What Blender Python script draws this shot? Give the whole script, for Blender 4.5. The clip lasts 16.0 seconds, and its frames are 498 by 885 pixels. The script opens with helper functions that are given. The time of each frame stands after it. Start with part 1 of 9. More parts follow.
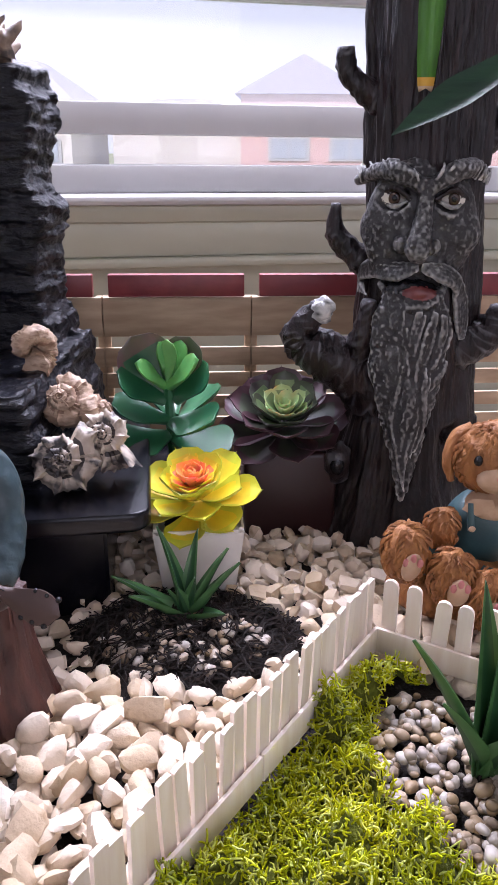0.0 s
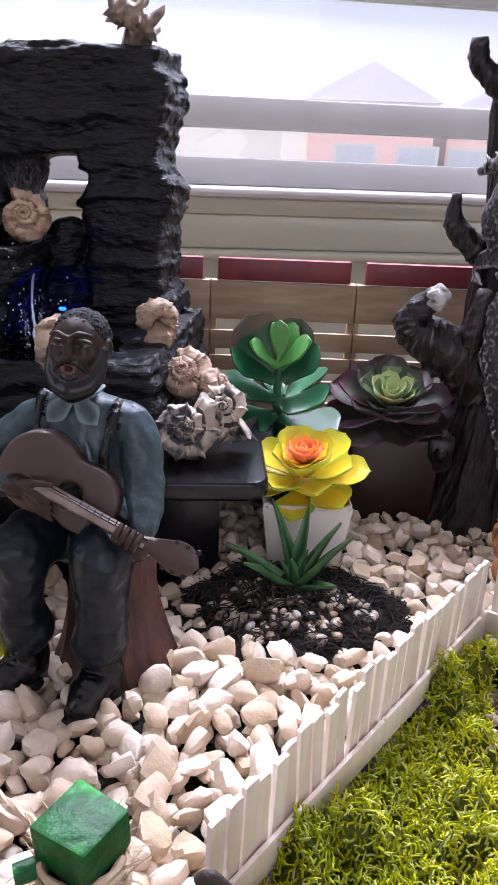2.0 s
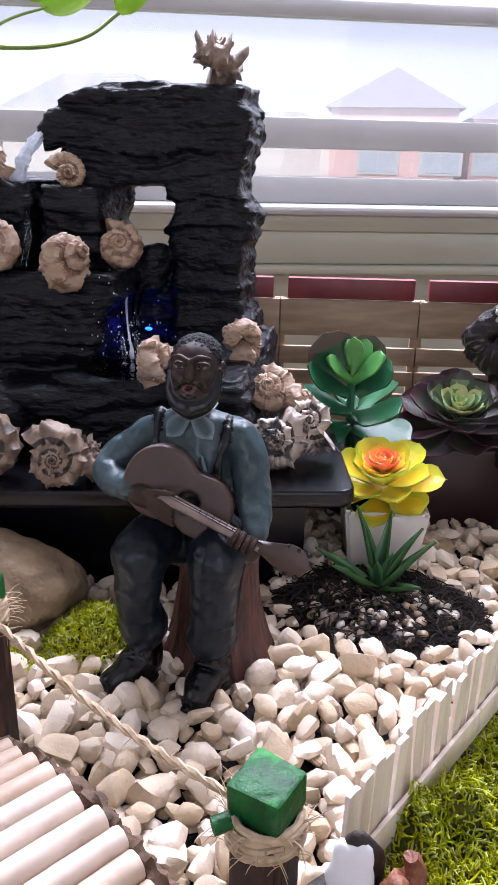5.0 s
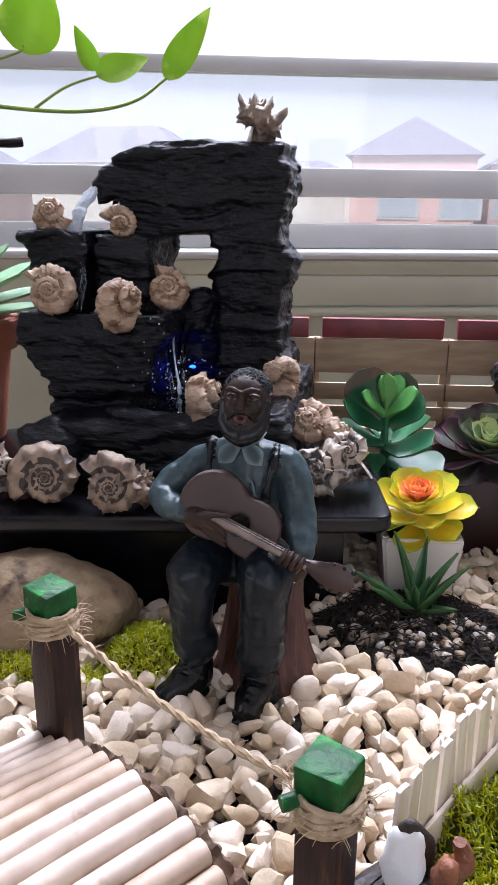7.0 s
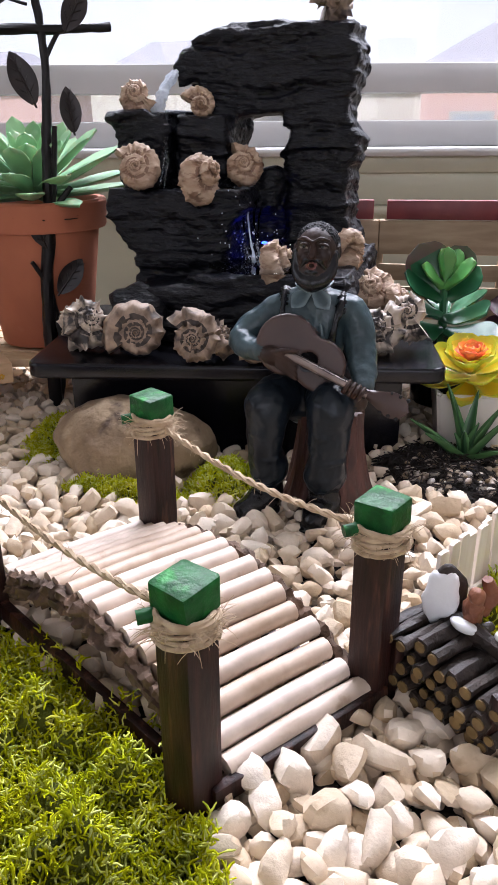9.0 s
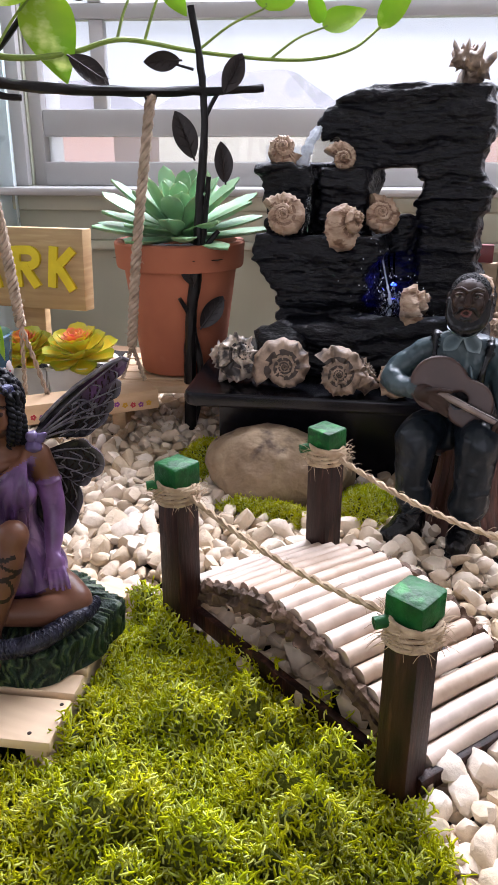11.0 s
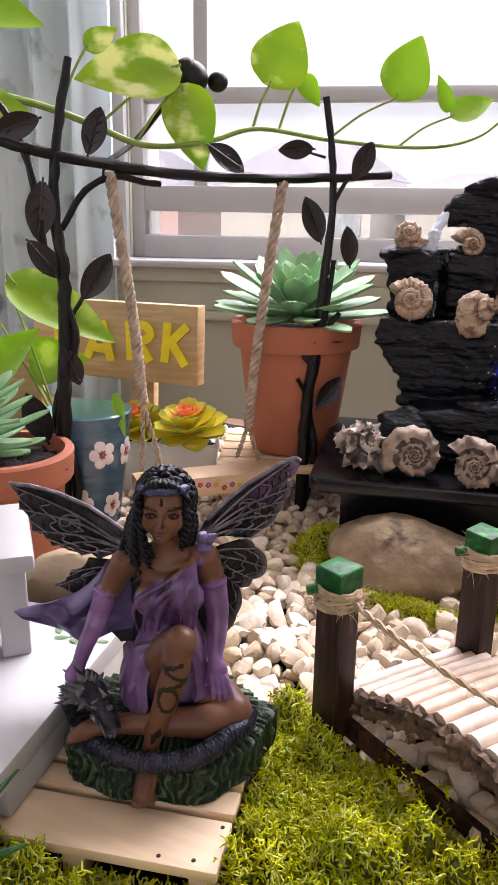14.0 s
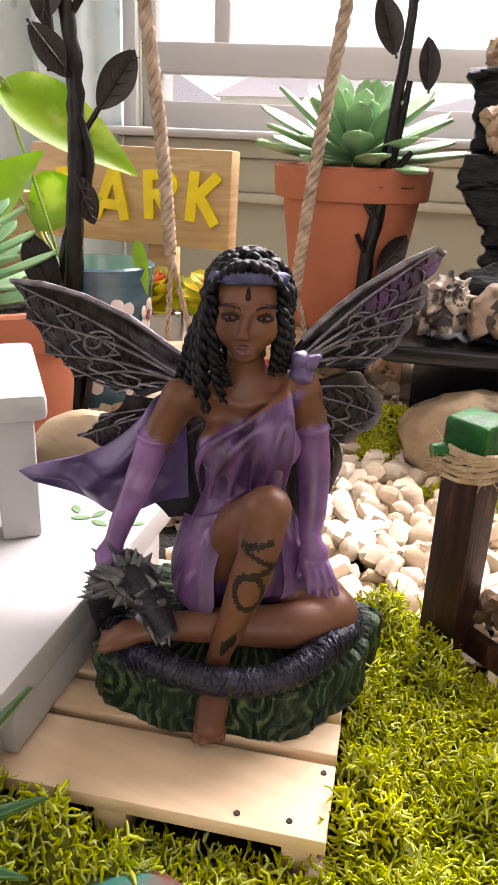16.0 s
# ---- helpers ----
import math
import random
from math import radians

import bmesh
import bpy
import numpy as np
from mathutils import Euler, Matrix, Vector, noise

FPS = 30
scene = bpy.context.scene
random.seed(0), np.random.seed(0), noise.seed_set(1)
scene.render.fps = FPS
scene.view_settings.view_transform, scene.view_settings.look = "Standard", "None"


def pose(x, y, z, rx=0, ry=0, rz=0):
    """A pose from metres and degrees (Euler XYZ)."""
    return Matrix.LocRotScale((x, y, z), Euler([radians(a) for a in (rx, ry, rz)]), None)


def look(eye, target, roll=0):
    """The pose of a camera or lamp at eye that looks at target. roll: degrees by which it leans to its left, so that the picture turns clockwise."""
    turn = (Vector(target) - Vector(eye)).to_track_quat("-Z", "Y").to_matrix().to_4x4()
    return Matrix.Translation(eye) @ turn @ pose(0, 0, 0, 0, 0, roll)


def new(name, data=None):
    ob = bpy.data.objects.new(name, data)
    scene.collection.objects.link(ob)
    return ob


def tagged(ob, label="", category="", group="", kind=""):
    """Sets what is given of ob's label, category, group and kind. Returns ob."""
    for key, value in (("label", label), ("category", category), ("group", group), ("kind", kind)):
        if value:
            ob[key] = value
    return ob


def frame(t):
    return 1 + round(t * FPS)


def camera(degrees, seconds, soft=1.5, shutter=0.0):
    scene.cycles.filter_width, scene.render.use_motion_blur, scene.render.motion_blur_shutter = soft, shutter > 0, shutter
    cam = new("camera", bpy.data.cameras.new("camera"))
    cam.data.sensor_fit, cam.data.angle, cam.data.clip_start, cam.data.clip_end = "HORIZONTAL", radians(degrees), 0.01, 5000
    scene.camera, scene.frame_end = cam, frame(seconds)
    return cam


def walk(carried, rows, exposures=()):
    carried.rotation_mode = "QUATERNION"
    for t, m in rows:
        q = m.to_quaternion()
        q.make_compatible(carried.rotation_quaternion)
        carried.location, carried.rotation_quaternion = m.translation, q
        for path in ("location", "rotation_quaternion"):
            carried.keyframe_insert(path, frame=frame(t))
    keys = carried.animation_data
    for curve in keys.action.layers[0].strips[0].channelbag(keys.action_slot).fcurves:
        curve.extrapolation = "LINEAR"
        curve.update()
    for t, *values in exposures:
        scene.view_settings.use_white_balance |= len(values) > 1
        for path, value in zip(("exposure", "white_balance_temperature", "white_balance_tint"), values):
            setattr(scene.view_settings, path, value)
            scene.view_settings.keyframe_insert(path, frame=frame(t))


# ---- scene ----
cam = camera(36.93, 16.0)
PATH = [
    (0, (0.0207, 0.0227, 0.2777), (-0.0989, 2.2823, -0.6080), 0.50),
    (0.5, (0.0090, 0.0185, 0.2746), (-0.1688, 2.2726, -0.6154), 1.09),
    (1, (-0.0003, 0.0154, 0.2707), (-0.2170, 2.2664, -0.6186), 1.59),
    (1.5, (-0.0115, 0.0059, 0.2689), (-0.2592, 2.2563, -0.6139), 2.00),
    (2, (-0.0202, 0.0027, 0.2639), (-0.2956, 2.2523, -0.6130), 2.36),
    (2.5, (-0.0341, -0.0067, 0.2613), (-0.3340, 2.2397, -0.6155), 2.65),
    (3, (-0.0405, -0.0100, 0.2604), (-0.3608, 2.2306, -0.6243), 2.72),
    (3.5, (-0.0445, -0.0155, 0.2605), (-0.3840, 2.2206, -0.6279), 2.50),
    (4, (-0.0595, -0.0216, 0.2657), (-0.4095, 2.2106, -0.6284), 2.09),
    (6.3, (-0.0532, -0.0541, 0.2826), (-0.4261, 2.2323, -0.4510), 0.42),
    (6.5, (-0.0562, -0.0581, 0.2818), (-0.4450, 2.2303, -0.4372), 0.51),
    (7, (-0.0653, -0.0674, 0.2790), (-0.5025, 2.2096, -0.4485), 0.54),
    (7.5, (-0.0712, -0.0725, 0.2768), (-0.5698, 2.1767, -0.4961), 0.43),
    (8, (-0.0635, -0.0921, 0.2581), (-0.6065, 2.1051, -0.6263), 0.23),
    (8.2, (-0.0544, -0.1008, 0.2473), (-0.6071, 2.0710, -0.6924), -0.10),
    (10.3, (-0.0705, -0.2002, 0.2533), (-0.7836, 1.9257, -0.6832), -0.04),
    (10.5, (-0.0804, -0.2021, 0.2572), (-0.8121, 1.9234, -0.6658), -0.00),
    (11, (-0.1117, -0.2076, 0.2694), (-0.8850, 1.9233, -0.6060), 0.07),
    (11.5, (-0.1426, -0.2006, 0.2802), (-0.9525, 1.9424, -0.5301), 0.19),
    (12, (-0.1427, -0.2081, 0.3030), (-0.9843, 1.9459, -0.4435), 0.27),
    (12.5, (-0.1346, -0.2209, 0.3186), (-1.0054, 1.9404, -0.3708), 0.48),
    (13, (-0.1530, -0.2191, 0.3075), (-1.0503, 1.9395, -0.3561), 0.52),
    (13.5, (-0.1652, -0.2180, 0.2993), (-1.0922, 1.9274, -0.3658), 0.65),
    (14, (-0.1782, -0.2111, 0.2852), (-1.1258, 1.9156, -0.4104), 0.86),
    (14.5, (-0.1933, -0.1986, 0.2701), (-1.1481, 1.9099, -0.4697), 1.07),
    (15, (-0.2106, -0.1697, 0.2490), (-1.1608, 1.9210, -0.5458), 1.21),
    (15.5, (-0.2331, -0.1434, 0.2205), (-1.1536, 1.9368, -0.6340), 1.78),
    (16, (-0.2552, -0.1390, 0.2019), (-1.1446, 1.9339, -0.7021), 2.43),
]
walk(cam, [(t, look(eye, target, roll)) for t, eye, target, roll in PATH],
     [(0.0, 0.14, 5830, 28), (4.0, 0.15, 5780, 26), (7.5, -0.05, 5830, 20), (8.2, -0.02, 6020, 20), (11.0, 0.08, 6000, 20), (12.5, 0.12, 6080, 21), (14.0, 0.14, 6500, 24), (15.0, 0.24, 6800, 22), (16.0, 0.58, 7050, 22)])

# ---- light ----
world = bpy.data.worlds.new("overcast_sky")
scene.world = world
world.use_nodes = True
wn = world.node_tree.nodes
sky = wn.new("ShaderNodeTexSky")
sky.sky_type = "NISHITA"
sky.sun_disc = False
sky.sun_elevation, sky.sun_rotation = radians(48), radians(198)
sky.air_density, sky.dust_density = 1.0, 4.0
cloud = wn.new("ShaderNodeMix")
cloud.data_type = "RGBA"
cloud.inputs["Factor"].default_value = 0.85
cloud.inputs["B"].default_value = (7.6, 7.9, 8.3, 1)
world.node_tree.links.new(sky.outputs[0], cloud.inputs["A"])
wn["Background"].inputs["Strength"].default_value = 0.125
world.node_tree.links.new(cloud.outputs["Result"], wn["Background"].inputs["Color"])
sun = new("sun", bpy.data.lights.new("sun", "SUN"))
sun.data.energy, sun.data.angle, sun.data.color = 5.0, radians(12), (1.0, 0.96, 0.9)
sun.matrix_world = look((-10, -30, 35), (0, 0, 0))


def area_lamp(eye, target, w, h, watts, color):
    lamp = new("daylight_from_window", bpy.data.lights.new("daylight_from_window", "AREA"))
    lamp.data.shape, lamp.data.size, lamp.data.size_y = "RECTANGLE", w, h
    lamp.data.energy, lamp.data.color = watts, color
    lamp.matrix_world = look(eye, target)
    return lamp


LIT = dict(front=94, back=8.5, side=4.5)
area_lamp((-0.15, 1.28, 1.30), (-0.05, 0.2, 0.0), 1.8, 0.7, LIT["front"], (0.96, 0.98, 1.0))
# Two fill lamps added out of view, behind and left of the camera.
area_lamp((0.9, -2.42, 0.95), (-0.1, 0.3, 0.0), 1.7, 1.5, LIT["back"], (1.0, 0.97, 0.94))
area_lamp((-2.32, -0.6, 0.95), (-0.2, 0.2, 0.0), 1.3, 1.4, LIT["side"], (1.0, 0.97, 0.94))


# ---- materials ----
def mat(name, c1, c2=None, scale=40, rough=0.6, metal=0.0, bump=0.25, bscale=None, dist=0.002, c3=None, c3scale=8, c3at=0.6, stretch=(1, 1, 1),
        rand=0.0, coat=0.0, sss=0.0, trans=0.0, island=False, spec=0.5, edge=None, edge_at=0.52):
    m = bpy.data.materials.new(name)
    m.use_nodes = True
    n, l = m.node_tree.nodes, m.node_tree.links
    b = n["Principled BSDF"]
    b.inputs["Roughness"].default_value, b.inputs["Metallic"].default_value = rough, metal
    b.inputs["Coat Weight"].default_value = coat
    b.inputs["Coat Roughness"].default_value = 0.15
    b.inputs["Specular IOR Level"].default_value = spec
    if sss:
        b.inputs["Subsurface Weight"].default_value, b.inputs["Subsurface Scale"].default_value = sss, 0.004
    c2 = c2 or [v * 0.75 for v in c1]
    geo = n.new("ShaderNodeNewGeometry")
    mp = n.new("ShaderNodeMapping")
    mp.inputs["Scale"].default_value = stretch
    l.new(geo.outputs["Position"], mp.inputs["Vector"])
    no = n.new("ShaderNodeTexNoise")
    no.inputs["Scale"].default_value, no.inputs["Detail"].default_value = scale, 6
    l.new(mp.outputs[0], no.inputs["Vector"])
    ramp = n.new("ShaderNodeValToRGB")
    ramp.color_ramp.elements[0].position, ramp.color_ramp.elements[1].position = 0.34, 0.66
    ramp.color_ramp.elements[0].color, ramp.color_ramp.elements[1].color = (*c1, 1), (*c2, 1)
    l.new(no.outputs["Fac"], ramp.inputs[0])
    col = ramp.outputs[0]
    if c3:
        n3 = n.new("ShaderNodeTexNoise")
        n3.inputs["Scale"].default_value, n3.inputs["Detail"].default_value = c3scale, 4
        l.new(mp.outputs[0], n3.inputs["Vector"])
        r3 = n.new("ShaderNodeValToRGB")
        r3.color_ramp.elements[0].position, r3.color_ramp.elements[1].position = c3at, min(1.0, c3at + 0.12)
        l.new(n3.outputs["Fac"], r3.inputs[0])
        mx = n.new("ShaderNodeMix")
        mx.data_type = "RGBA"
        mx.inputs["B"].default_value = (*c3, 1)
        l.new(r3.outputs[0], mx.inputs["Factor"])
        l.new(col, mx.inputs["A"])
        col = mx.outputs["Result"]
    if rand:
        hs = n.new("ShaderNodeHueSaturation")
        mr = n.new("ShaderNodeMapRange")
        mr.inputs["To Min"].default_value, mr.inputs["To Max"].default_value = 1 - rand, 1 + rand
        src = geo.outputs["Random Per Island"] if island else n.new("ShaderNodeObjectInfo").outputs["Random"]
        l.new(src, mr.inputs["Value"])
        l.new(mr.outputs[0], hs.inputs["Value"])
        mr2 = n.new("ShaderNodeMapRange")
        mr2.inputs["To Min"].default_value, mr2.inputs["To Max"].default_value = 1 + rand * 1.6, 1 - rand * 1.6
        l.new(src, mr2.inputs["Value"])
        l.new(mr2.outputs[0], hs.inputs["Saturation"])
        l.new(col, hs.inputs["Color"])
        col = hs.outputs[0]
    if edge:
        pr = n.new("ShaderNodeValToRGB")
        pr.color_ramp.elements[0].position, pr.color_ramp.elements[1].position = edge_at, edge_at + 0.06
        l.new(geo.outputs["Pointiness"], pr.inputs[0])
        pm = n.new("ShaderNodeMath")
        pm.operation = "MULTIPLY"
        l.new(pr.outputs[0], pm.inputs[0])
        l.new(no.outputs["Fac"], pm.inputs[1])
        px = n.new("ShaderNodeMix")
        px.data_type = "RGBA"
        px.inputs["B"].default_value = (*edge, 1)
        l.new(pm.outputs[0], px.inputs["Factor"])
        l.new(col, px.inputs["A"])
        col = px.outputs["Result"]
    l.new(col, b.inputs["Base Color"])
    if bump:
        nb = n.new("ShaderNodeTexNoise")
        nb.inputs["Scale"].default_value, nb.inputs["Detail"].default_value = bscale or scale * 3, 8
        l.new(mp.outputs[0], nb.inputs["Vector"])
        bp = n.new("ShaderNodeBump")
        bp.inputs["Strength"].default_value, bp.inputs["Distance"].default_value = bump, dist
        l.new(nb.outputs["Fac"], bp.inputs["Height"])
        l.new(bp.outputs[0], b.inputs["Normal"])
    if trans:
        tr = n.new("ShaderNodeBsdfTranslucent")
        l.new(col, tr.inputs["Color"])
        ms = n.new("ShaderNodeMixShader")
        ms.inputs[0].default_value = trans
        l.new(b.outputs[0], ms.inputs[1])
        l.new(tr.outputs[0], ms.inputs[2])
        l.new(ms.outputs[0], n["Material Output"].inputs["Surface"])
    return m


def glassy(name, color=(1, 1, 1), gloss=0.08, rough=0.02):
    m = bpy.data.materials.new(name)
    m.use_nodes = True
    n, l = m.node_tree.nodes, m.node_tree.links
    t, g, f, x = n.new("ShaderNodeBsdfTransparent"), n.new("ShaderNodeBsdfGlossy"), n.new("ShaderNodeFresnel"), n.new("ShaderNodeMixShader")
    t.inputs[0].default_value = (*color, 1)
    g.inputs["Roughness"].default_value = rough
    f.inputs["IOR"].default_value = 1.0 + gloss * 5
    l.new(f.outputs[0], x.inputs[0])
    l.new(t.outputs[0], x.inputs[1])
    l.new(g.outputs[0], x.inputs[2])
    l.new(x.outputs[0], n["Material Output"].inputs["Surface"])
    return m


STONE = mat("cream_limestone", (0.74, 0.625, 0.49), (0.59, 0.48, 0.36), 70, 0.85, bump=0.6, bscale=260, dist=0.0014, c3=(0.38, 0.285, 0.19), c3scale=60, c3at=0.64, rand=0.20, spec=0.3)
STONES = mat("cream_limestone_bed", (0.74, 0.625, 0.49), (0.59, 0.48, 0.36), 70, 0.85, bump=0.6, bscale=260, dist=0.0014, c3=(0.38, 0.285, 0.19), c3scale=60, c3at=0.64, rand=0.20, spec=0.3, island=True)
PEBBLE = mat("river_pebble", (0.46, 0.36, 0.26), (0.20, 0.155, 0.115), 60, 0.5, bump=0.2, bscale=400, dist=0.0005, rand=0.35)
SOIL = mat("dark_potting_soil", (0.018, 0.011, 0.008), (0.006, 0.004, 0.003), 150, 0.9, bump=0.8, bscale=400, dist=0.003)
MULCH = mat("shredded_bark", (0.020, 0.010, 0.006), (0.007, 0.004, 0.003), 120, 0.85, bump=0.5, rand=0.3, island=True)
MOSS = mat("reindeer_moss", (0.68, 0.67, 0.005), (0.46, 0.52, 0.005), 28, 0.9, bump=0, c3=(0.22, 0.26, 0.008), c3scale=17, c3at=0.60, rand=0.20, island=True, trans=0.25, spec=0.08)
# Darker green than the strands; it shows in the gaps between them.
MOSSBASE = mat("dark_moss_mat", (0.15, 0.165, 0.008), (0.05, 0.062, 0.005), 60, 0.95, bump=0.9, bscale=220, dist=0.004)
PALEWOOD = mat("pale_pine", (0.62, 0.44, 0.27), (0.50, 0.33, 0.19), 22, 0.6, bump=0.15, stretch=(1, 8, 8), dist=0.0006)
SLATWOOD = mat("raw_slat_wood", (0.46, 0.33, 0.21), (0.34, 0.23, 0.14), 16, 0.65, bump=0.2, stretch=(1, 9, 9), dist=0.0006, c3=(0.22, 0.13, 0.07), c3scale=10, c3at=0.68)
CRAFT = mat("whitewashed_craft_stick", (0.86, 0.77, 0.70), (0.78, 0.66, 0.57), 30, 0.7, bump=0.15, stretch=(6, 6, 0.6), dist=0.0004, rand=0.06)
REDPAINT = mat("dull_red_paint", (0.22, 0.035, 0.035), (0.15, 0.02, 0.025), 40, 0.45, bump=0.1)
DARKWOOD = mat("dark_stained_wood", (0.034, 0.011, 0.008), (0.008, 0.003, 0.0025), 55, 0.5, bump=0.35, stretch=(5, 5, 0.7), dist=0.0008, c3=(0.085, 0.032, 0.019), c3scale=36, c3at=0.58, spec=0.3)
BAMBOO = mat("peeled_reed", (0.60, 0.48, 0.385), (0.46, 0.35, 0.265), 26, 0.5, bump=0.2, stretch=(3, 3, 3), dist=0.0005, rand=0.18, c3=(0.30, 0.19, 0.12), c3scale=22, c3at=0.64)
BARK = mat("thin_brown_bark", (0.13, 0.075, 0.045), (0.06, 0.035, 0.02), 80, 0.85, bump=0.8, dist=0.002)
GREENCAP = mat("green_painted_wood", (0.007, 0.11, 0.022), (0.004, 0.05, 0.011), 110, 0.45, bump=0.6, bscale=200, dist=0.002, c3=(0.02, 0.22, 0.035), c3scale=90, c3at=0.6, spec=0.25)
JUTE = mat("jute_twine", (0.52, 0.40, 0.27), (0.34, 0.24, 0.15), 160, 0.9, bump=0.6, bscale=600, dist=0.0008)
ROPE = mat("braided_rope", (0.47, 0.36, 0.27), (0.27, 0.20, 0.14), 120, 0.9, bump=0.6, bscale=500, dist=0.0008)
SLATE = mat("black_slate_resin", (0.005, 0.0055, 0.009), (0.002, 0.002, 0.004), 40, 0.33, bump=0.9, bscale=130, dist=0.003, stretch=(1, 1, 2.6), c3=(0.014, 0.016, 0.023), c3scale=70, c3at=0.68, spec=0.27)
BLACKPAINT = mat("black_satin_paint", (0.005, 0.005, 0.008), (0.003, 0.003, 0.005), 20, 0.24, bump=0.10, bscale=120, spec=0.3)
WATER = glassy("running_water", (0.93, 0.96, 1.0), 0.07, 0.03)
FOAM = mat("white_water", (0.8, 0.85, 0.9), (0.6, 0.65, 0.72), 300, 0.15, bump=0.6, dist=0.001, trans=0.5)
SHELL_A = mat("tan_conch", (0.50, 0.37, 0.265), (0.32, 0.205, 0.13), 90, 0.6, bump=0.7, bscale=200, dist=0.0016, c3=(0.19, 0.105, 0.062), c3scale=80, c3at=0.53, stretch=(1, 1, 2.2))
SHELL_B = mat("grey_turban_shell", (0.34, 0.245, 0.175), (0.13, 0.088, 0.060), 110, 0.5, bump=0.5, dist=0.001, c3=(0.06, 0.042, 0.036), c3scale=75, c3at=0.55)
SHELL_C = mat("black_white_murex", (0.54, 0.46, 0.38), (0.36, 0.29, 0.23), 80, 0.45, bump=0.4, dist=0.001, c3=(0.03, 0.025, 0.025), c3scale=75, c3at=0.47)
TERRA = mat("terracotta", (0.42, 0.135, 0.065), (0.33, 0.10, 0.05), 14, 0.75, bump=0.12, bscale=260, dist=0.0006, c3=(0.50, 0.22, 0.13), c3scale=9, c3at=0.62)
MAROONPOT = mat("maroon_pot_glaze", (0.022, 0.005, 0.006), (0.014, 0.003, 0.004), 30, 0.4, bump=0.05)
WHITEPOT = mat("white_cement_pot", (0.72, 0.69, 0.64), (0.62, 0.58, 0.53), 30, 0.55, bump=0.12)
WHITEPAINT = mat("white_painted_wood", (0.40, 0.395, 0.395), (0.36, 0.355, 0.355), 12, 0.5, bump=0.12, bscale=150, c3=(0.60, 0.55, 0.50), c3scale=60, c3at=0.74)
ROCK = mat("tan_sandstone", (0.34, 0.25, 0.155), (0.20, 0.135, 0.08), 38, 0.85, bump=0.9, bscale=90, dist=0.005, c3=(0.075, 0.047, 0.03), c3scale=42, c3at=0.60)
METAL = mat("dark_bronze_iron", (0.010, 0.0075, 0.0075), (0.005, 0.004, 0.004), 70, 0.40, metal=0.2, bump=0.5, bscale=220, dist=0.0008, spec=0.3)

SHELLDARK = mat("brown_shell_band", (0.17, 0.095, 0.06), (0.28, 0.17, 0.11), 120, 0.55, bump=0.4, dist=0.001)
SHELLBLACK = mat("black_shell_band", (0.020, 0.016, 0.015), (0.06, 0.045, 0.04), 140, 0.5, bump=0.4, dist=0.001)
SHELLGREY = mat("grey_shell_band", (0.055, 0.036, 0.026), (0.025, 0.017, 0.013), 150, 0.55, bump=0.5, dist=0.001)


# ---- building helpers ----
class Geo:
    """Vertices, faces and material slots of one mesh."""

    def __init__(self):
        self.v, self.f, self.m = [], [], []

    def add(self, verts, faces, mi=0):
        o = len(self.v)
        self.v += [tuple(p) for p in verts]
        self.f += [tuple(i + o for i in f) for f in faces]
        self.m += [mi] * len(faces)
        return self

    def bm(self, b, mi=0, matrix=None):
        if matrix is not None:
            b.transform(matrix)
        b.verts.index_update()
        self.add([v.co[:] for v in b.verts], [[v.index for v in f.verts] for f in b.faces], mi)
        b.free()
        return self

    def move(self, matrix, start=0):
        self.v[start:] = [tuple(matrix @ Vector(p)) for p in self.v[start:]]
        return self


def part(name, geo, mats, parent=None, label="", smooth=True, angle=40):
    me = bpy.data.meshes.new(name)
    me.from_pydata(geo.v, [], geo.f)
    mats = mats if isinstance(mats, (list, tuple)) else [mats]
    for m in mats:
        me.materials.append(m)
    if len(mats) > 1:
        me.polygons.foreach_set("material_index", geo.m)
    me.update()
    if smooth:
        me.shade_smooth()
        if angle:
            me.set_sharp_from_angle(angle=radians(angle))
    ob = new(name, me)
    if parent:
        ob.parent = parent
    return tagged(ob, label)


def thing(name, label, category, at=(0, 0, 0), group="", kind=""):
    ob = new(name)
    ob.empty_display_size = 0.01
    ob.location = at
    bpy.context.view_layer.update()
    return tagged(ob, label, category, group, kind)


def under(ob, parent):
    """Parts are modelled in world places; hang one under an Empty that has been moved."""
    ob.parent = parent
    ob.matrix_parent_inverse = Matrix.Translation(-Vector(parent.location))
    return ob


def wpart(name, geo, mats, parent, label="", smooth=True, angle=40):
    return under(part(name, geo, mats, None, label, smooth, angle), parent)


def curve_points(pts, n):
    """n points on a smooth line through pts."""
    p = [Vector(q) for q in pts]
    p = [p[0] * 2 - p[1]] + p + [p[-1] * 2 - p[-2]]
    out = []
    for i in range(n):
        s = i / (n - 1) * (len(p) - 3)
        k = min(int(s), len(p) - 4)
        u = s - k
        a, b, c, d = p[k:k + 4]
        out.append(0.5 * ((2 * b) + (c - a) * u + (2 * a - 5 * b + 4 * c - d) * u * u + (3 * b - a - 3 * c + d) * u ** 3))
    return out


def lerp_list(vals, n):
    return [float(v) for v in np.interp(np.linspace(0, len(vals) - 1, n), range(len(vals)), vals)]


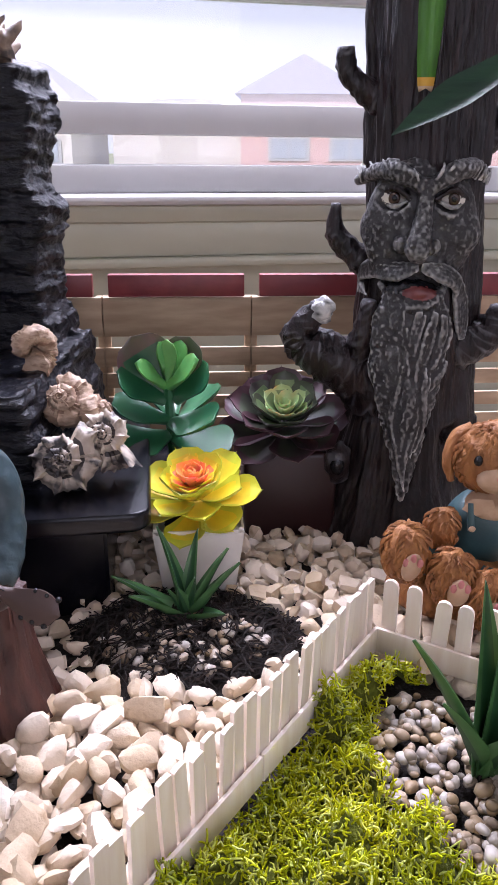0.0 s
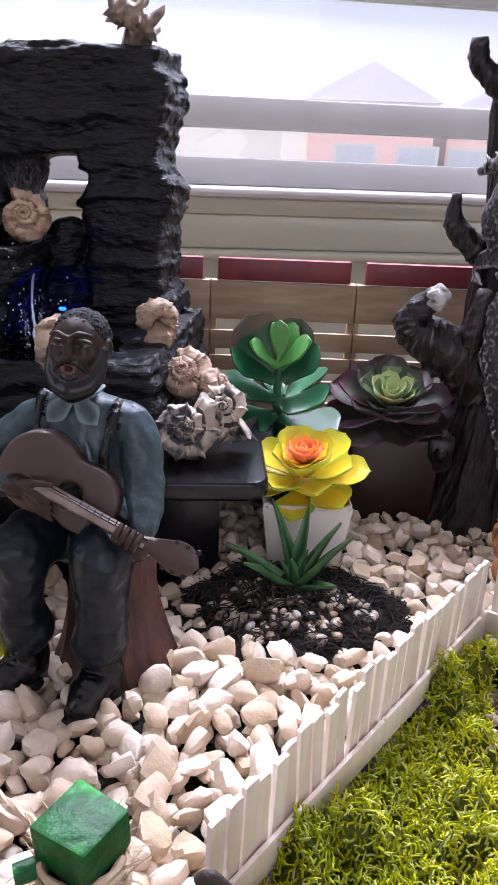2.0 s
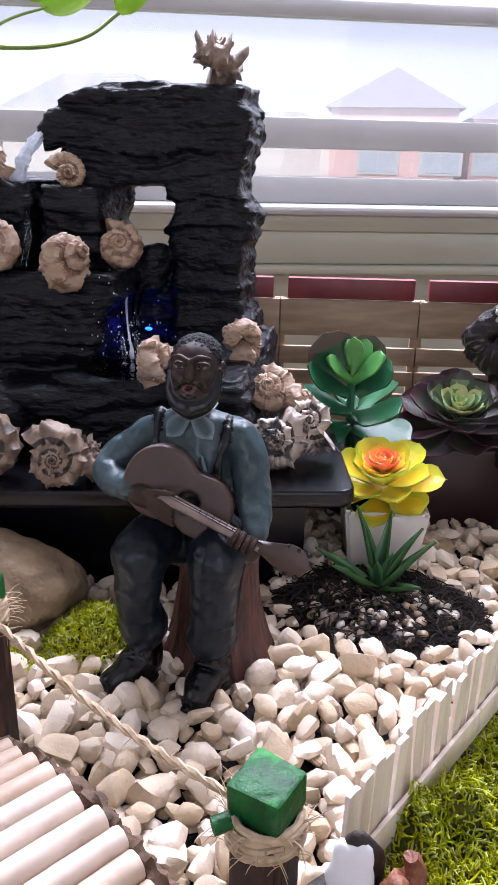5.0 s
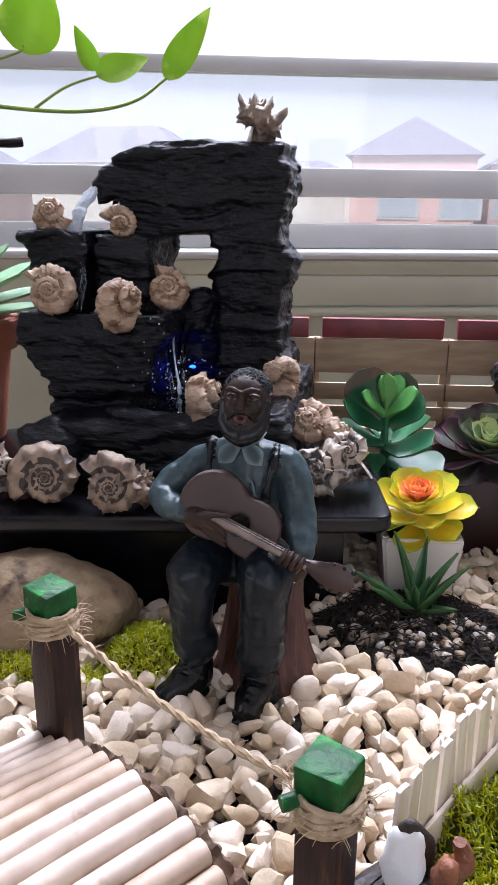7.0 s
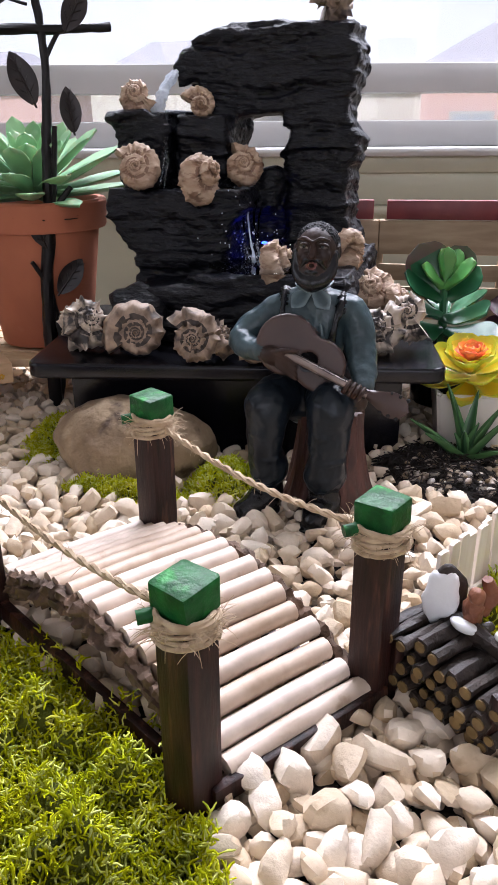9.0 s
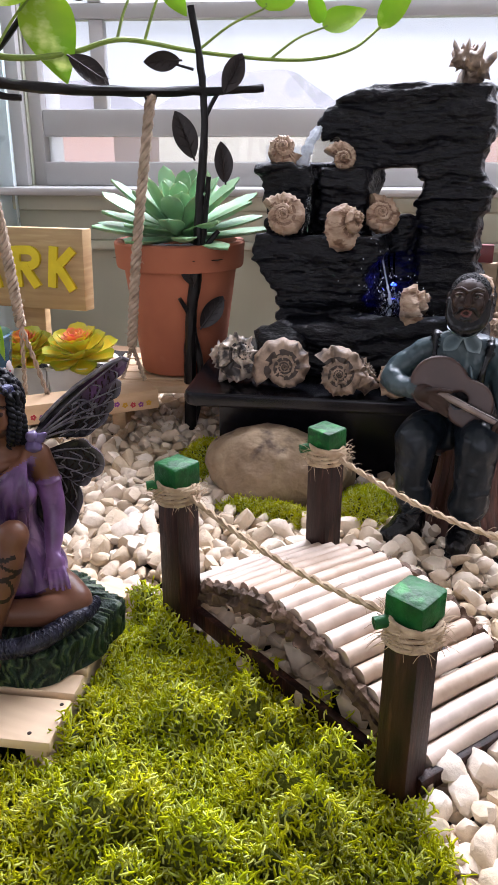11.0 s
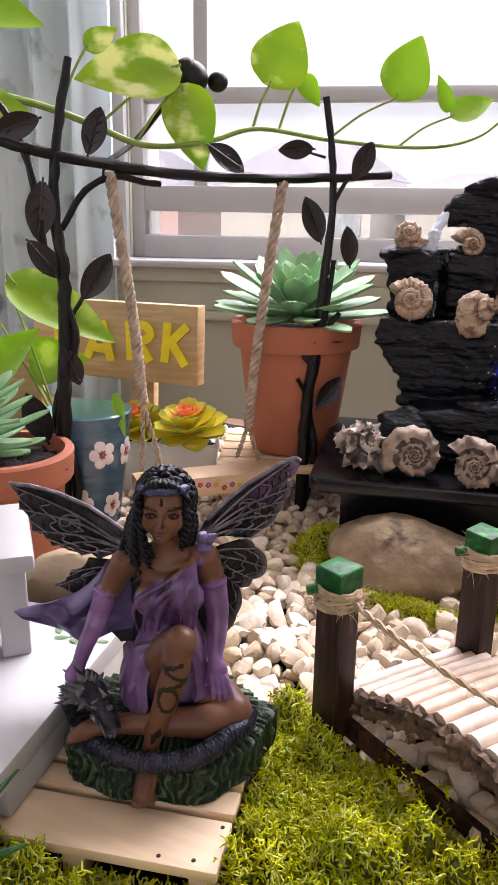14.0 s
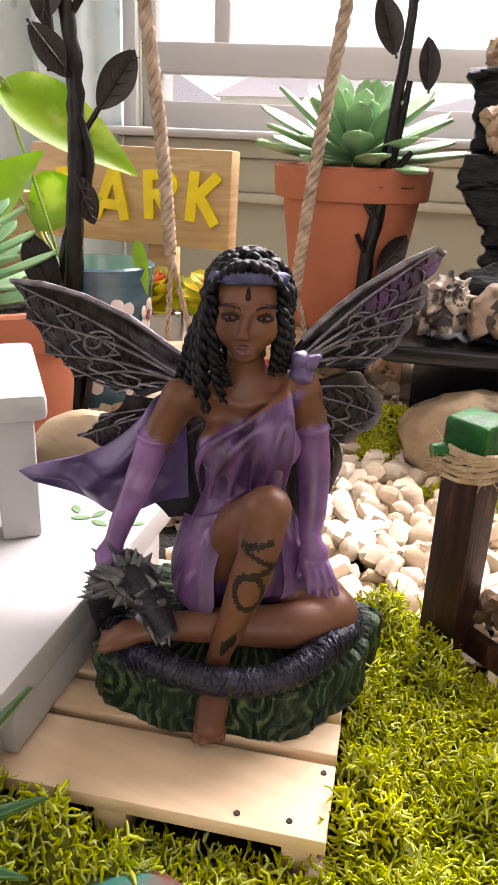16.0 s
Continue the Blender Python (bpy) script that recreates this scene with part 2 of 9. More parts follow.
def tube(g, pts, radii, sides=8, mi=0, rings=None, squash=1.0, rough=0.0, seed=0, cap=True):
    """A round limb along a smooth line; radii are spread along it."""
    rings = rings or max(2, len(pts) * 4)
    p = curve_points(pts, rings) if len(pts) > 1 else pts
    r = lerp_list(radii if isinstance(radii, (list, tuple)) else [radii, radii], rings)
    verts, faces = [], []
    t0 = (p[1] - p[0]).normalized()
    ref = Vector((0, 0, 1)) if abs(t0.z) < 0.9 else Vector((1, 0, 0))
    x = t0.cross(ref).normalized()
    for i in range(rings):
        t = (p[min(i + 1, rings - 1)] - p[max(i - 1, 0)]).normalized()
        x = (x - t * x.dot(t)).normalized()
        y = t.cross(x)
        for k in range(sides):
            a = 2 * math.pi * k / sides
            q = p[i] + (x * math.cos(a) + y * math.sin(a) * squash) * r[i]
            if rough:
                q = q + (q - p[i]) * rough * noise.noise(q * 260 + Vector((seed, 0, 0)))
            verts.append(q)
    for i in range(rings - 1):
        for k in range(sides):
            a, b = i * sides + k, i * sides + (k + 1) % sides
            faces.append((a, b, b + sides, a + sides))
    if cap:
        faces.append(tuple(range(sides - 1, -1, -1)))
        faces.append(tuple((rings - 1) * sides + k for k in range(sides)))
    return g.add(verts, faces, mi)


def blob(g, c, r, mi=0, sub=3, rot=(0, 0, 0), rough=0.0, freq=60, seed=0):
    """A lumpy ellipsoid."""
    b = bmesh.new()
    bmesh.ops.create_icosphere(b, subdivisions=sub, radius=1)
    m = Euler([radians(a) for a in rot]).to_matrix()
    for v in b.verts:
        q = m @ Vector((v.co.x * r[0], v.co.y * r[1], v.co.z * r[2])) + Vector(c)
        if rough:
            q += (q - Vector(c)) * rough * noise.noise(q * freq + Vector((seed * 7.3, 0, 0)))
        v.co = q
    return g.bm(b, mi)


def box(g, c, size, mi=0, bevel=0.0, rot=(0, 0, 0), seg=2):
    b = bmesh.new()
    bmesh.ops.create_cube(b, size=1)
    bmesh.ops.scale(b, vec=size, verts=b.verts)
    if bevel:
        bmesh.ops.bevel(b, geom=b.edges[:], offset=bevel, segments=seg, affect="EDGES", profile=0.5)
    return g.bm(b, mi, pose(*c, *rot))


def lathe(g, profile, sides=48, mi=0, at=(0, 0, 0), wob=0.0):
    verts, faces = [], []
    for r, z in profile:
        for k in range(sides):
            a = 2 * math.pi * k / sides
            verts.append((at[0] + r * math.cos(a), at[1] + r * math.sin(a), at[2] + z))
    for i in range(len(profile) - 1):
        for k in range(sides):
            a, b = i * sides + k, i * sides + (k + 1) % sides
            faces.append((a, b, b + sides, a + sides))
    if profile[0][0] > 1e-4:
        faces.append(tuple(range(sides - 1, -1, -1)))
    if profile[-1][0] > 1e-4:
        faces.append(tuple((len(profile) - 1) * sides + k for k in range(sides)))
    return g.add(verts, faces, mi)


def broken_stone(rng, flat=0.7, n=3, p=11):
    """A chunky broken stone about 1 across: flat faces met by worn edges."""
    cuts = [(Vector((rng.gauss(0, 1), rng.gauss(0, 1), rng.gauss(0, 1))).normalized(), rng.uniform(0.33, 0.52)) for _ in range(13)]
    cuts += [(Vector(d), 0.56) for d in ((1, 0, 0), (-1, 0, 0), (0, 1, 0), (0, -1, 0), (0, 0, 1), (0, 0, -1))]
    keys, verts, faces = {}, [], []

    def corner(d):
        k = tuple(round(c, 4) for c in d)
        if k not in keys:
            u = d.normalized()
            r = sum((max(u.dot(nn), 0) / dist) ** p for nn, dist in cuts) ** (-1 / p)
            keys[k] = len(verts)
            verts.append((u.x * r * 1.15, u.y * r * 0.9, u.z * r * flat))
        return keys[k]

    for ax in range(3):
        for s in (-1, 1):
            for i in range(n):
                for j in range(n):
                    q = []
                    for a, b in ((i, j), (i + 1, j), (i + 1, j + 1), (i, j + 1)):
                        d = [0, 0, 0]
                        d[ax], d[(ax + 1) % 3], d[(ax + 2) % 3] = s, math.tan((a / n - 0.5) * math.pi / 2), math.tan((b / n - 0.5) * math.pi / 2)
                        q.append(corner(Vector(d)))
                    faces.append(tuple(q) if s > 0 else tuple(q[::-1]))
    return Geo().add(verts, faces)


def leaf(g, base, tip, width, up, thick=0.0015, cup=0.25, droop=0.0, mi=0, nl=9, nw=5, shape="oval", mi2=None, edge_at=0.75, back=0):
    """A leaf with thickness from base to tip. up: the way its face looks; cup raises its edges; shape oval, spear, heart or spoon."""
    base, tip, up = Vector(base), Vector(tip), Vector(up)
    ax = tip - base
    ln = ax.length
    t = ax.normalized()
    s = t.cross(up).normalized()
    n = s.cross(t).normalized()
    prof = {"oval": lambda u: math.sin(math.pi * min(1, u * 0.96 + 0.04)) ** 0.75,
            "spear": lambda u: max(0.0, (1 - u)) ** 0.75 * min(1, 0.72 + u * 1.6),
            "spoon": lambda u: (0.28 + 0.72 * min(1, u / 0.62) ** 1.2) * (1 if u < 0.62 else max(0.0, 1 - ((u - 0.62) / 0.38) ** 2.2) ** 0.5 * 1.0),
            "heart": lambda u: math.sin(math.pi * min(1, u * 0.985 + 0.012) ** 0.62) ** 0.85,
            "point": lambda u: (0.5 + 0.5 * min(1, u / 0.55)) * (1 if u < 0.55 else max(0.0, 1 - ((u - 0.55) / 0.45) ** 1.6))}[shape]
    top, bot = [], []
    for i in range(nl):
        u = i / (nl - 1)
        w = max(prof(u), 0.02) * width / 2
        c = base + ax * u + n * (-droop * ln * u * u)
        for j in range(nw):
            k = 2 * j / (nw - 1) - 1
            q = c + s * (w * k) + n * (cup * w * (k * k) - 0.1 * cup * w)
            th = thick * (1 - 0.75 * k * k) * (1 - 0.6 * u)
            top.append(q + n * th)
            bot.append(q - n * th)
    verts, faces, fm = top + bot, [], []
    N = len(top)
    for i in range(nl - 1):
        for j in range(nw - 1):
            a = i * nw + j
            e = mi if (mi2 is None or (i < edge_at * (nl - 1) and 0 < j < nw - 2 + (nw < 5))) else mi2
            faces.append((a, a + 1, a + nw + 1, a + nw)), fm.append(e)
            faces.append((N + a + nw, N + a + nw + 1, N + a + 1, N + a)), fm.append(e)
    for i in range(nl - 1):
        a, b = i * nw, i * nw + nw - 1
        faces.append((a + nw, N + a + nw, N + a, a)), fm.append(mi if mi2 is None else mi2)
        faces.append((b, N + b, N + b + nw, b + nw)), fm.append(mi if mi2 is None else mi2)
    a = (nl - 1) * nw
    for j in range(nw - 1):
        faces.append((j, N + j, N + j + 1, j + 1)), fm.append(mi)
        faces.append((a + j + 1, N + a + j + 1, N + a + j, a + j)), fm.append(mi if mi2 is None else mi2)
    g.add(verts, faces, 0)
    g.m[-len(faces):] = fm
    return g


def lattice_noise(x, y, z, seed):
    """Smooth noise from -1 to 1 over arrays of places, one bump a unit."""
    tab = np.random.default_rng(seed).uniform(-1, 1, (32, 32, 32)).astype(np.float32)
    x, y, z = np.broadcast_arrays(x, y, z)
    i, j, k = (np.floor(v).astype(int) for v in (x, y, z))
    u, v, w = x - i, y - j, z - k
    u, v, w = (q * q * (3 - 2 * q) for q in (u, v, w))
    out = 0.0
    for a in (0, 1):
        for b in (0, 1):
            for c in (0, 1):
                out = out + tab[(i + a) & 31, (j + b) & 31, (k + c) & 31] * (u if a else 1 - u) * (v if b else 1 - v) * (w if c else 1 - w)
    return out


class Clay:
    """Rounded forms that melt into one another, skinned as one smooth mesh; each keeps its own paint."""

    def __init__(self, lo, hi, step):
        self.lo, self.step = np.array(lo, float), step
        self.n = np.ceil((np.array(hi) - self.lo) / step).astype(int) + 1
        self.F = np.full(self.n, 0.02, np.float32)
        self.L = np.zeros(self.n, np.uint8)

    def near(self, lo, hi, pad):
        a = np.clip(np.floor((np.array(lo) - pad - self.lo) / self.step).astype(int), 0, self.n - 1)
        b = np.clip(np.ceil((np.array(hi) + pad - self.lo) / self.step).astype(int) + 1, a + 1, self.n)
        ax = [self.lo[d] + self.step * np.arange(a[d], b[d]) for d in range(3)]
        return tuple(slice(a[d], b[d]) for d in range(3)), ax[0][:, None, None], ax[1][None, :, None], ax[2][None, None, :]

    def put(self, d, sl, mi, k):
        f, lab = self.F[sl], self.L[sl]
        if mi is None:
            h = np.maximum(k - np.abs(f + d), 0) / k
            self.F[sl] = np.maximum(f, -d) + h * h * k / 4
            return self
        lab[d < f] = mi
        h = np.maximum(k - np.abs(d - f), 0) / k
        self.F[sl] = np.minimum(d, f) - h * h * k / 4
        return self

    def ball(self, c, r, mi, k=0.003, rot=(0, 0, 0)):
        r = (r, r, r) if isinstance(r, (int, float)) else r
        m = np.array(Euler([radians(a) for a in rot]).to_matrix())
        sl, X, Y, Z = self.near(np.array(c) - max(r), np.array(c) + max(r), k + 3 * self.step)
        p = [X - c[0], Y - c[1], Z - c[2]]
        q = [m[0][i] * p[0] + m[1][i] * p[1] + m[2][i] * p[2] for i in range(3)]
        k0 = np.sqrt(sum((q[i] / r[i]) ** 2 for i in range(3))) + 1e-9
        k1 = np.sqrt(sum((q[i] / r[i] ** 2) ** 2 for i in range(3))) + 1e-9
        return self.put(k0 * (k0 - 1) / k1, sl, mi, k)

    def limb(self, pts, radii, mi, k=0.003, n=None, flat=(1, 1, 1)):
        n = n or 4 * len(pts)
        p = np.array([v[:] for v in curve_points(pts, n)])
        r = np.array(lerp_list(radii if isinstance(radii, (list, tuple)) else [radii, radii], n))
        pad = r.max() * max(flat) + k + 3 * self.step
        sl, X, Y, Z = self.near(p.min(0), p.max(0), pad)
        X, Y, Z = X / flat[0], Y / flat[1], Z / flat[2]
        p = p / np.array(flat)
        D = np.full((X.shape[0], Y.shape[1], Z.shape[2]), 0.02)
        for a, b, ra, rb in zip(p, p[1:], r, r[1:]):
            e = b - a
            dx, dy, dz = X - a[0], Y - a[1], Z - a[2]
            h = np.clip((dx * e[0] + dy * e[1] + dz * e[2]) / (e @ e + 1e-12), 0, 1)
            D = np.minimum(D, np.sqrt((dx - h * e[0]) ** 2 + (dy - h * e[1]) ** 2 + (dz - h * e[2]) ** 2) - (ra + (rb - ra) * h))
        return self.put(D * min(flat), sl, mi, k)

    def block(self, poly, y0, y1, mi, k=0.004, round_=0.006, slope=0.0):
        """An outline in x and z given depth from y0 to y1; slope swings the front back along x."""
        P = np.array(poly)
        sl, X, Y, Z = self.near((P[:, 0].min(), min(y0, y1) - 0.03, P[:, 1].min()), (P[:, 0].max(), max(y0, y1) + 0.03, P[:, 1].max()), k + 3 * self.step)
        x, z = X[:, :, 0], Z[0]
        d2, inside = np.full((x.shape[0], z.shape[1]), 1e9), np.zeros((x.shape[0], z.shape[1]), bool)
        for a, b in zip(P, np.roll(P, -1, 0)):
            e = b - a
            h = np.clip(((x - a[0]) * e[0] + (z - a[1]) * e[1]) / (e @ e), 0, 1)
            d2 = np.minimum(d2, (x - a[0] - h * e[0]) ** 2 + (z - a[1] - h * e[1]) ** 2)
            with np.errstate(divide="ignore", invalid="ignore"):
                inside ^= ((a[1] > z) != (b[1] > z)) & (x < (b[0] - a[0]) * (z - a[1]) / (b[1] - a[1]) + a[0])
        d2 = np.where(inside, -np.sqrt(d2), np.sqrt(d2))[:, None, :] + round_
        q = np.abs(Y - (y0 + y1) / 2 - slope * (X - P[:, 0].mean())) - (y1 - y0) / 2 + round_
        d = np.minimum(np.maximum(d2, q), 0) + np.sqrt(np.maximum(d2, 0) ** 2 + np.maximum(q, 0) ** 2) - round_
        return self.put(d, sl, mi, k)

    def weather(self, fn, band=0.012):
        """Push the surface by fn(x, y, z)."""
        i = np.nonzero(np.abs(self.F) < band)
        x, y, z = (self.lo[d] + self.step * i[d] for d in range(3))
        self.F[i] += fn(x, y, z).astype(np.float32)
        return self

    def skin(self, g, paint=()):
        """Add the surface to g; paint: (old slot, new slot, test of places)."""
        F = self.F
        s = F < 0
        c = sum(s[a:s.shape[0] - 1 + a, b:s.shape[1] - 1 + b, d:s.shape[2] - 1 + d].astype(np.int8) for a in (0, 1) for b in (0, 1) for d in (0, 1))
        I = np.argwhere((c > 0) & (c < 8))
        ids = np.full(c.shape, -1, np.int32)
        ids[tuple(I.T)] = np.arange(len(I))
        cor = [(a, b, d) for a in (0, 1) for b in (0, 1) for d in (0, 1)]
        V = np.stack([F[tuple((I + o).T)] for o in cor], 1)
        pos, cnt = np.zeros((len(I), 3)), np.zeros(len(I))
        for m, oa in enumerate(cor):
            for q, ob in enumerate(cor):
                if m < q and sum(abs(u - v) for u, v in zip(oa, ob)) == 1:
                    cross = (V[:, m] < 0) != (V[:, q] < 0)
                    t = V[:, m] / np.where(cross, V[:, m] - V[:, q], 1)
                    pos += np.where(cross[:, None], np.array(oa) + t[:, None] * (np.array(ob) - np.array(oa)), 0)
                    cnt += cross
        P = self.lo + self.step * (I + pos / cnt[:, None])
        nearest = np.abs(V).argmin(1)
        lab = self.L[tuple((I + np.array(cor)[nearest]).T)].astype(int)
        for old, fresh, test in paint:
            hit = (lab == old) & test(P[:, 0], P[:, 1], P[:, 2])
            lab[hit] = fresh
        quads, labs = [], []
        for ax in range(3):
            b, d = [(1, 2), (2, 0), (0, 1)][ax]
            lo_ = [slice(1, -1)] * 3
            lo_[ax] = slice(0, -1)
            hi_ = list(lo_)
            hi_[ax] = slice(1, None)
            lo_, hi_ = tuple(slice(0 if v.start is None else v.start, v.stop) for v in lo_), tuple(hi_)
            flip = np.argwhere(s[lo_] != s[hi_])
            off = np.array([1, 1, 1])
            off[ax] = 0
            J = flip + off
            eb, ed_ = np.eye(3, dtype=int)[b], np.eye(3, dtype=int)[d]
            ok = np.ones(len(J), bool)
            for o in (J, J - eb, J - ed_):
                ok &= (o >= 0).all(1) & (o < np.array(ids.shape)).all(1)
            J = J[ok]
            Q = np.stack([ids[tuple(o.T)] for o in (J, J - eb, J - eb - ed_, J - ed_)], 1)
            inw = s[tuple(J.T)]
            Q[~inw] = Q[~inw][:, ::-1]
            Q = Q[(Q >= 0).all(1)]
            quads.append(Q)
            labs.append(lab[Q[:, 0]])
        quads, labs = np.concatenate(quads), np.concatenate(labs)
        o = len(g.v)
        g.v += [tuple(p) for p in P.tolist()]
        g.f += [tuple(f) for f in (quads + o).tolist()]
        g.m += labs.tolist()
        return g


# ---- the room and its window ----
PLASTER = mat("sage_wall_paint", (0.44, 0.45, 0.36), (0.40, 0.41, 0.33), 6, 0.6, bump=0.08, bscale=90)
CEIL = mat("white_ceiling_paint", (0.80, 0.79, 0.76), (0.75, 0.74, 0.71), 5, 0.9, bump=0.2, bscale=120)
FLOORING = mat("brown_floorboards", (0.25, 0.15, 0.08), (0.17, 0.10, 0.05), 8, 0.45, bump=0.1, stretch=(1, 8, 1))
FRAME = mat("white_window_frame", (0.42, 0.415, 0.41), (0.38, 0.375, 0.37), 8, 0.45, bump=0.05)
TABLETOP = mat("oak_tabletop", (0.24, 0.15, 0.085), (0.17, 0.10, 0.055), 9, 0.45, bump=0.1, stretch=(1, 7, 1))
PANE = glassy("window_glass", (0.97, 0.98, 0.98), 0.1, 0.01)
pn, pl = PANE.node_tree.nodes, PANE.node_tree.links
# White translucent share in the pane paints a haze over the view outside.
veil, veil_mix = pn.new("ShaderNodeBsdfTranslucent"), pn.new("ShaderNodeMixShader")
veil.inputs["Color"].default_value = (0.86, 0.85, 0.90, 1)
veil_mix.inputs[0].default_value = 0.16
pl.new(pn["Material Output"].inputs["Surface"].links[0].from_socket, veil_mix.inputs[1])
pl.new(veil.outputs[0], veil_mix.inputs[2])
pl.new(veil_mix.outputs[0], pn["Material Output"].inputs["Surface"])
PANE_TURN = pose(0, 1.203, 0, 0, 0, 15.8)


def wall_box(g, u0, u1, z0, z1, d0, d1, bevel=0.0):
    """A block in the window wall's own axes: along it, up, and outwards from its inner face."""
    box(g, ((u0 + u1) / 2, (d0 + d1) / 2, (z0 + z1) / 2), (u1 - u0, d1 - d0, z1 - z0), bevel=bevel)


def setting(name, g, m, label, cat, turn=None, smooth=True):
    if turn:
        g.move(turn)
    return tagged(part(name, g, m, None, label, smooth), label, cat, kind="structure")


U0, U1, Z0, Z1 = -0.96, 1.2, 0.219, 1.6
g = Geo()
wall_box(g, -3.4, U0, -0.8, 1.9, 0.0, 0.16)
wall_box(g, U1, 3.2, -0.8, 1.9, 0.0, 0.16)
wall_box(g, U0, U1, -0.8, 0.206, 0.0, 0.16)
wall_box(g, U0, U1, Z1, 1.9, 0.0, 0.16)
setting("wall_north", g, PLASTER, "sage green painted wall round the window", "wall", PANE_TURN)
g = Geo()
wall_box(g, U0 - 0.06, U1 + 0.06, 0.206, 0.219, -0.07, 0.13, 0.005)
setting("window_sill", g, FRAME, "white painted window stool with rounded nose", "window sill", PANE_TURN)
g = Geo()
wall_box(g, U0 - 0.03, U1 + 0.03, 0.181, 0.206, -0.036, -0.001, 0.004)
wall_box(g, U0 - 0.03, U1 + 0.03, 0.131, 0.181, -0.018, -0.001, 0.003)
wall_box(g, U0 - 0.03, U1 + 0.03, 0.116, 0.131, -0.028, -0.001, 0.004)
setting("trim", g, PLASTER, "moulded apron below the window stool", "trim", PANE_TURN)

window = thing("window_1", "white framed window with thin glazing bars", "window", kind="structure")


def win_part(name, blocks, m, label=""):
    g = Geo()
    for b in blocks:
        wall_box(g, *b)
    g.move(PANE_TURN)
    return part(name, g, m, window, label)


win_part("window_frame", [(U0, U0 + 0.022, Z0, Z1, 0.01, 0.12, 0.003)], FRAME)
win_part("window_frame", [(U1 - 0.04, U1, Z0, Z1, 0.01, 0.12, 0.003)], FRAME)
win_part("window_frame", [(U0 + 0.022, U1 - 0.04, Z1 - 0.05, Z1, 0.01, 0.12, 0.003)], FRAME)
win_part("bottom_rail", [(U0 + 0.022, U1 - 0.04, 0.219, 0.2575, 0.0, 0.05, 0.003)], FRAME)
win_part("sash_rail", [(U0 + 0.022, U1 - 0.04, 0.2975, 0.340, 0.012, 0.055, 0.003)], FRAME)
win_part("glazing_bar", [(U0 + 0.022, U1 - 0.04, 0.4735, 0.4965, 0.02, 0.05, 0.003)], FRAME)
win_part("glazing_bar", [(-0.852, -0.828, 0.340, 0.4735, 0.022, 0.05, 0.003), (-0.852, -0.828, 0.4965, Z1 - 0.05, 0.022, 0.05, 0.003)], FRAME)
win_part("casing", [(U0 - 0.06, U0 - 0.001, 0.219, Z1 + 0.06, -0.02, -0.001, 0.003)], FRAME)
win_part("casing", [(U1 + 0.001, U1 + 0.06, 0.219, Z1 + 0.06, -0.02, -0.001, 0.003)], FRAME)
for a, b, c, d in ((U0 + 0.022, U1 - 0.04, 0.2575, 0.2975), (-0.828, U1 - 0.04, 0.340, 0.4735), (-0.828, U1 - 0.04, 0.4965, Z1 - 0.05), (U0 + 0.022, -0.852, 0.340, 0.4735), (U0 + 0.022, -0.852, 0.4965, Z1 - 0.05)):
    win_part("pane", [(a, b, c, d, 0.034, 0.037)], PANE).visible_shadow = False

g = Geo()
box(g, (0, -0.4, -0.80), (6.0, 5.0, 0.04))
setting("floor", g, FLOORING, "brown wooden floor", "floor")
g = Geo()
box(g, (0, -0.4, 1.93), (6.0, 5.0, 0.05))
setting("ceiling", g, CEIL, "white ceiling", "ceiling")
# Unseen south wall; its opening is made up to take the back fill lamp.
g = Geo()
for blk in (((-1.45, -2.5, 0.55), (2.9, 0.1, 2.7)), ((2.35, -2.5, 0.55), (1.1, 0.1, 2.7)), ((0.9, -2.5, -0.3), (1.8, 0.1, 1.0)), ((0.9, -2.5, 1.82), (1.8, 0.1, 0.2))):
    box(g, *blk)
setting("wall_south", g, CEIL, "assumed white wall with a wide opening for a fill lamp", "wall")
g = Geo()
box(g, (2.75, -0.4, 0.55), (0.1, 4.7, 2.7))
setting("wall_east", g, CEIL, "plain white wall", "wall")
# West wall is out of view too, opened for the side fill lamp.
g = Geo()
for blk in (((-2.4, -2.0, 0.55), (0.1, 1.4, 2.7)), ((-2.4, 0.4, 0.55), (0.1, 0.6, 2.7)), ((-2.4, -0.6, -0.3), (0.1, 1.4, 1.0)), ((-2.4, -0.6, 1.82), (0.1, 1.4, 0.2))):
    box(g, *blk)
setting("wall_west", g, CEIL, "assumed white wall with an opening for a fill lamp", "wall")

g = Geo()
box(g, (-0.25, 0.24, -0.029), (1.9, 1.14, 0.034), bevel=0.004)
tab = thing("table", "brown oak table carrying the miniature garden", "table")
part("tabletop", g, TABLETOP, tab)
for x, y in ((-1.12, -0.25), (0.62, -0.25), (-1.12, 0.58), (0.62, 0.58)):
    g = Geo()
    box(g, (x, y, -0.414), (0.06, 0.06, 0.735), bevel=0.004)
    part("leg", g, TABLETOP, tab)

# ---- what stands outside ----
BRICK = mat("pink_brick", (0.62, 0.40, 0.36), (0.55, 0.34, 0.31), 3, 0.9, bump=0)
SIDING = mat("pale_siding", (0.62, 0.58, 0.52), (0.55, 0.50, 0.45), 2, 0.9, bump=0)
SHINGLE = mat("grey_shingle_roof", (0.25, 0.235, 0.28), (0.21, 0.20, 0.24), 3, 0.9, bump=0)
LAWN = mat("pale_lawn", (0.20, 0.26, 0.10), (0.25, 0.24, 0.12), 0.2, 0.9, bump=0)
DARKGLASS = mat("window_panes_far", (0.36, 0.39, 0.44), (0.30, 0.33, 0.37), 2, 0.1, bump=0)
g = Geo()
box(g, (0, 400, -3.6), (1600, 794, 0.2))
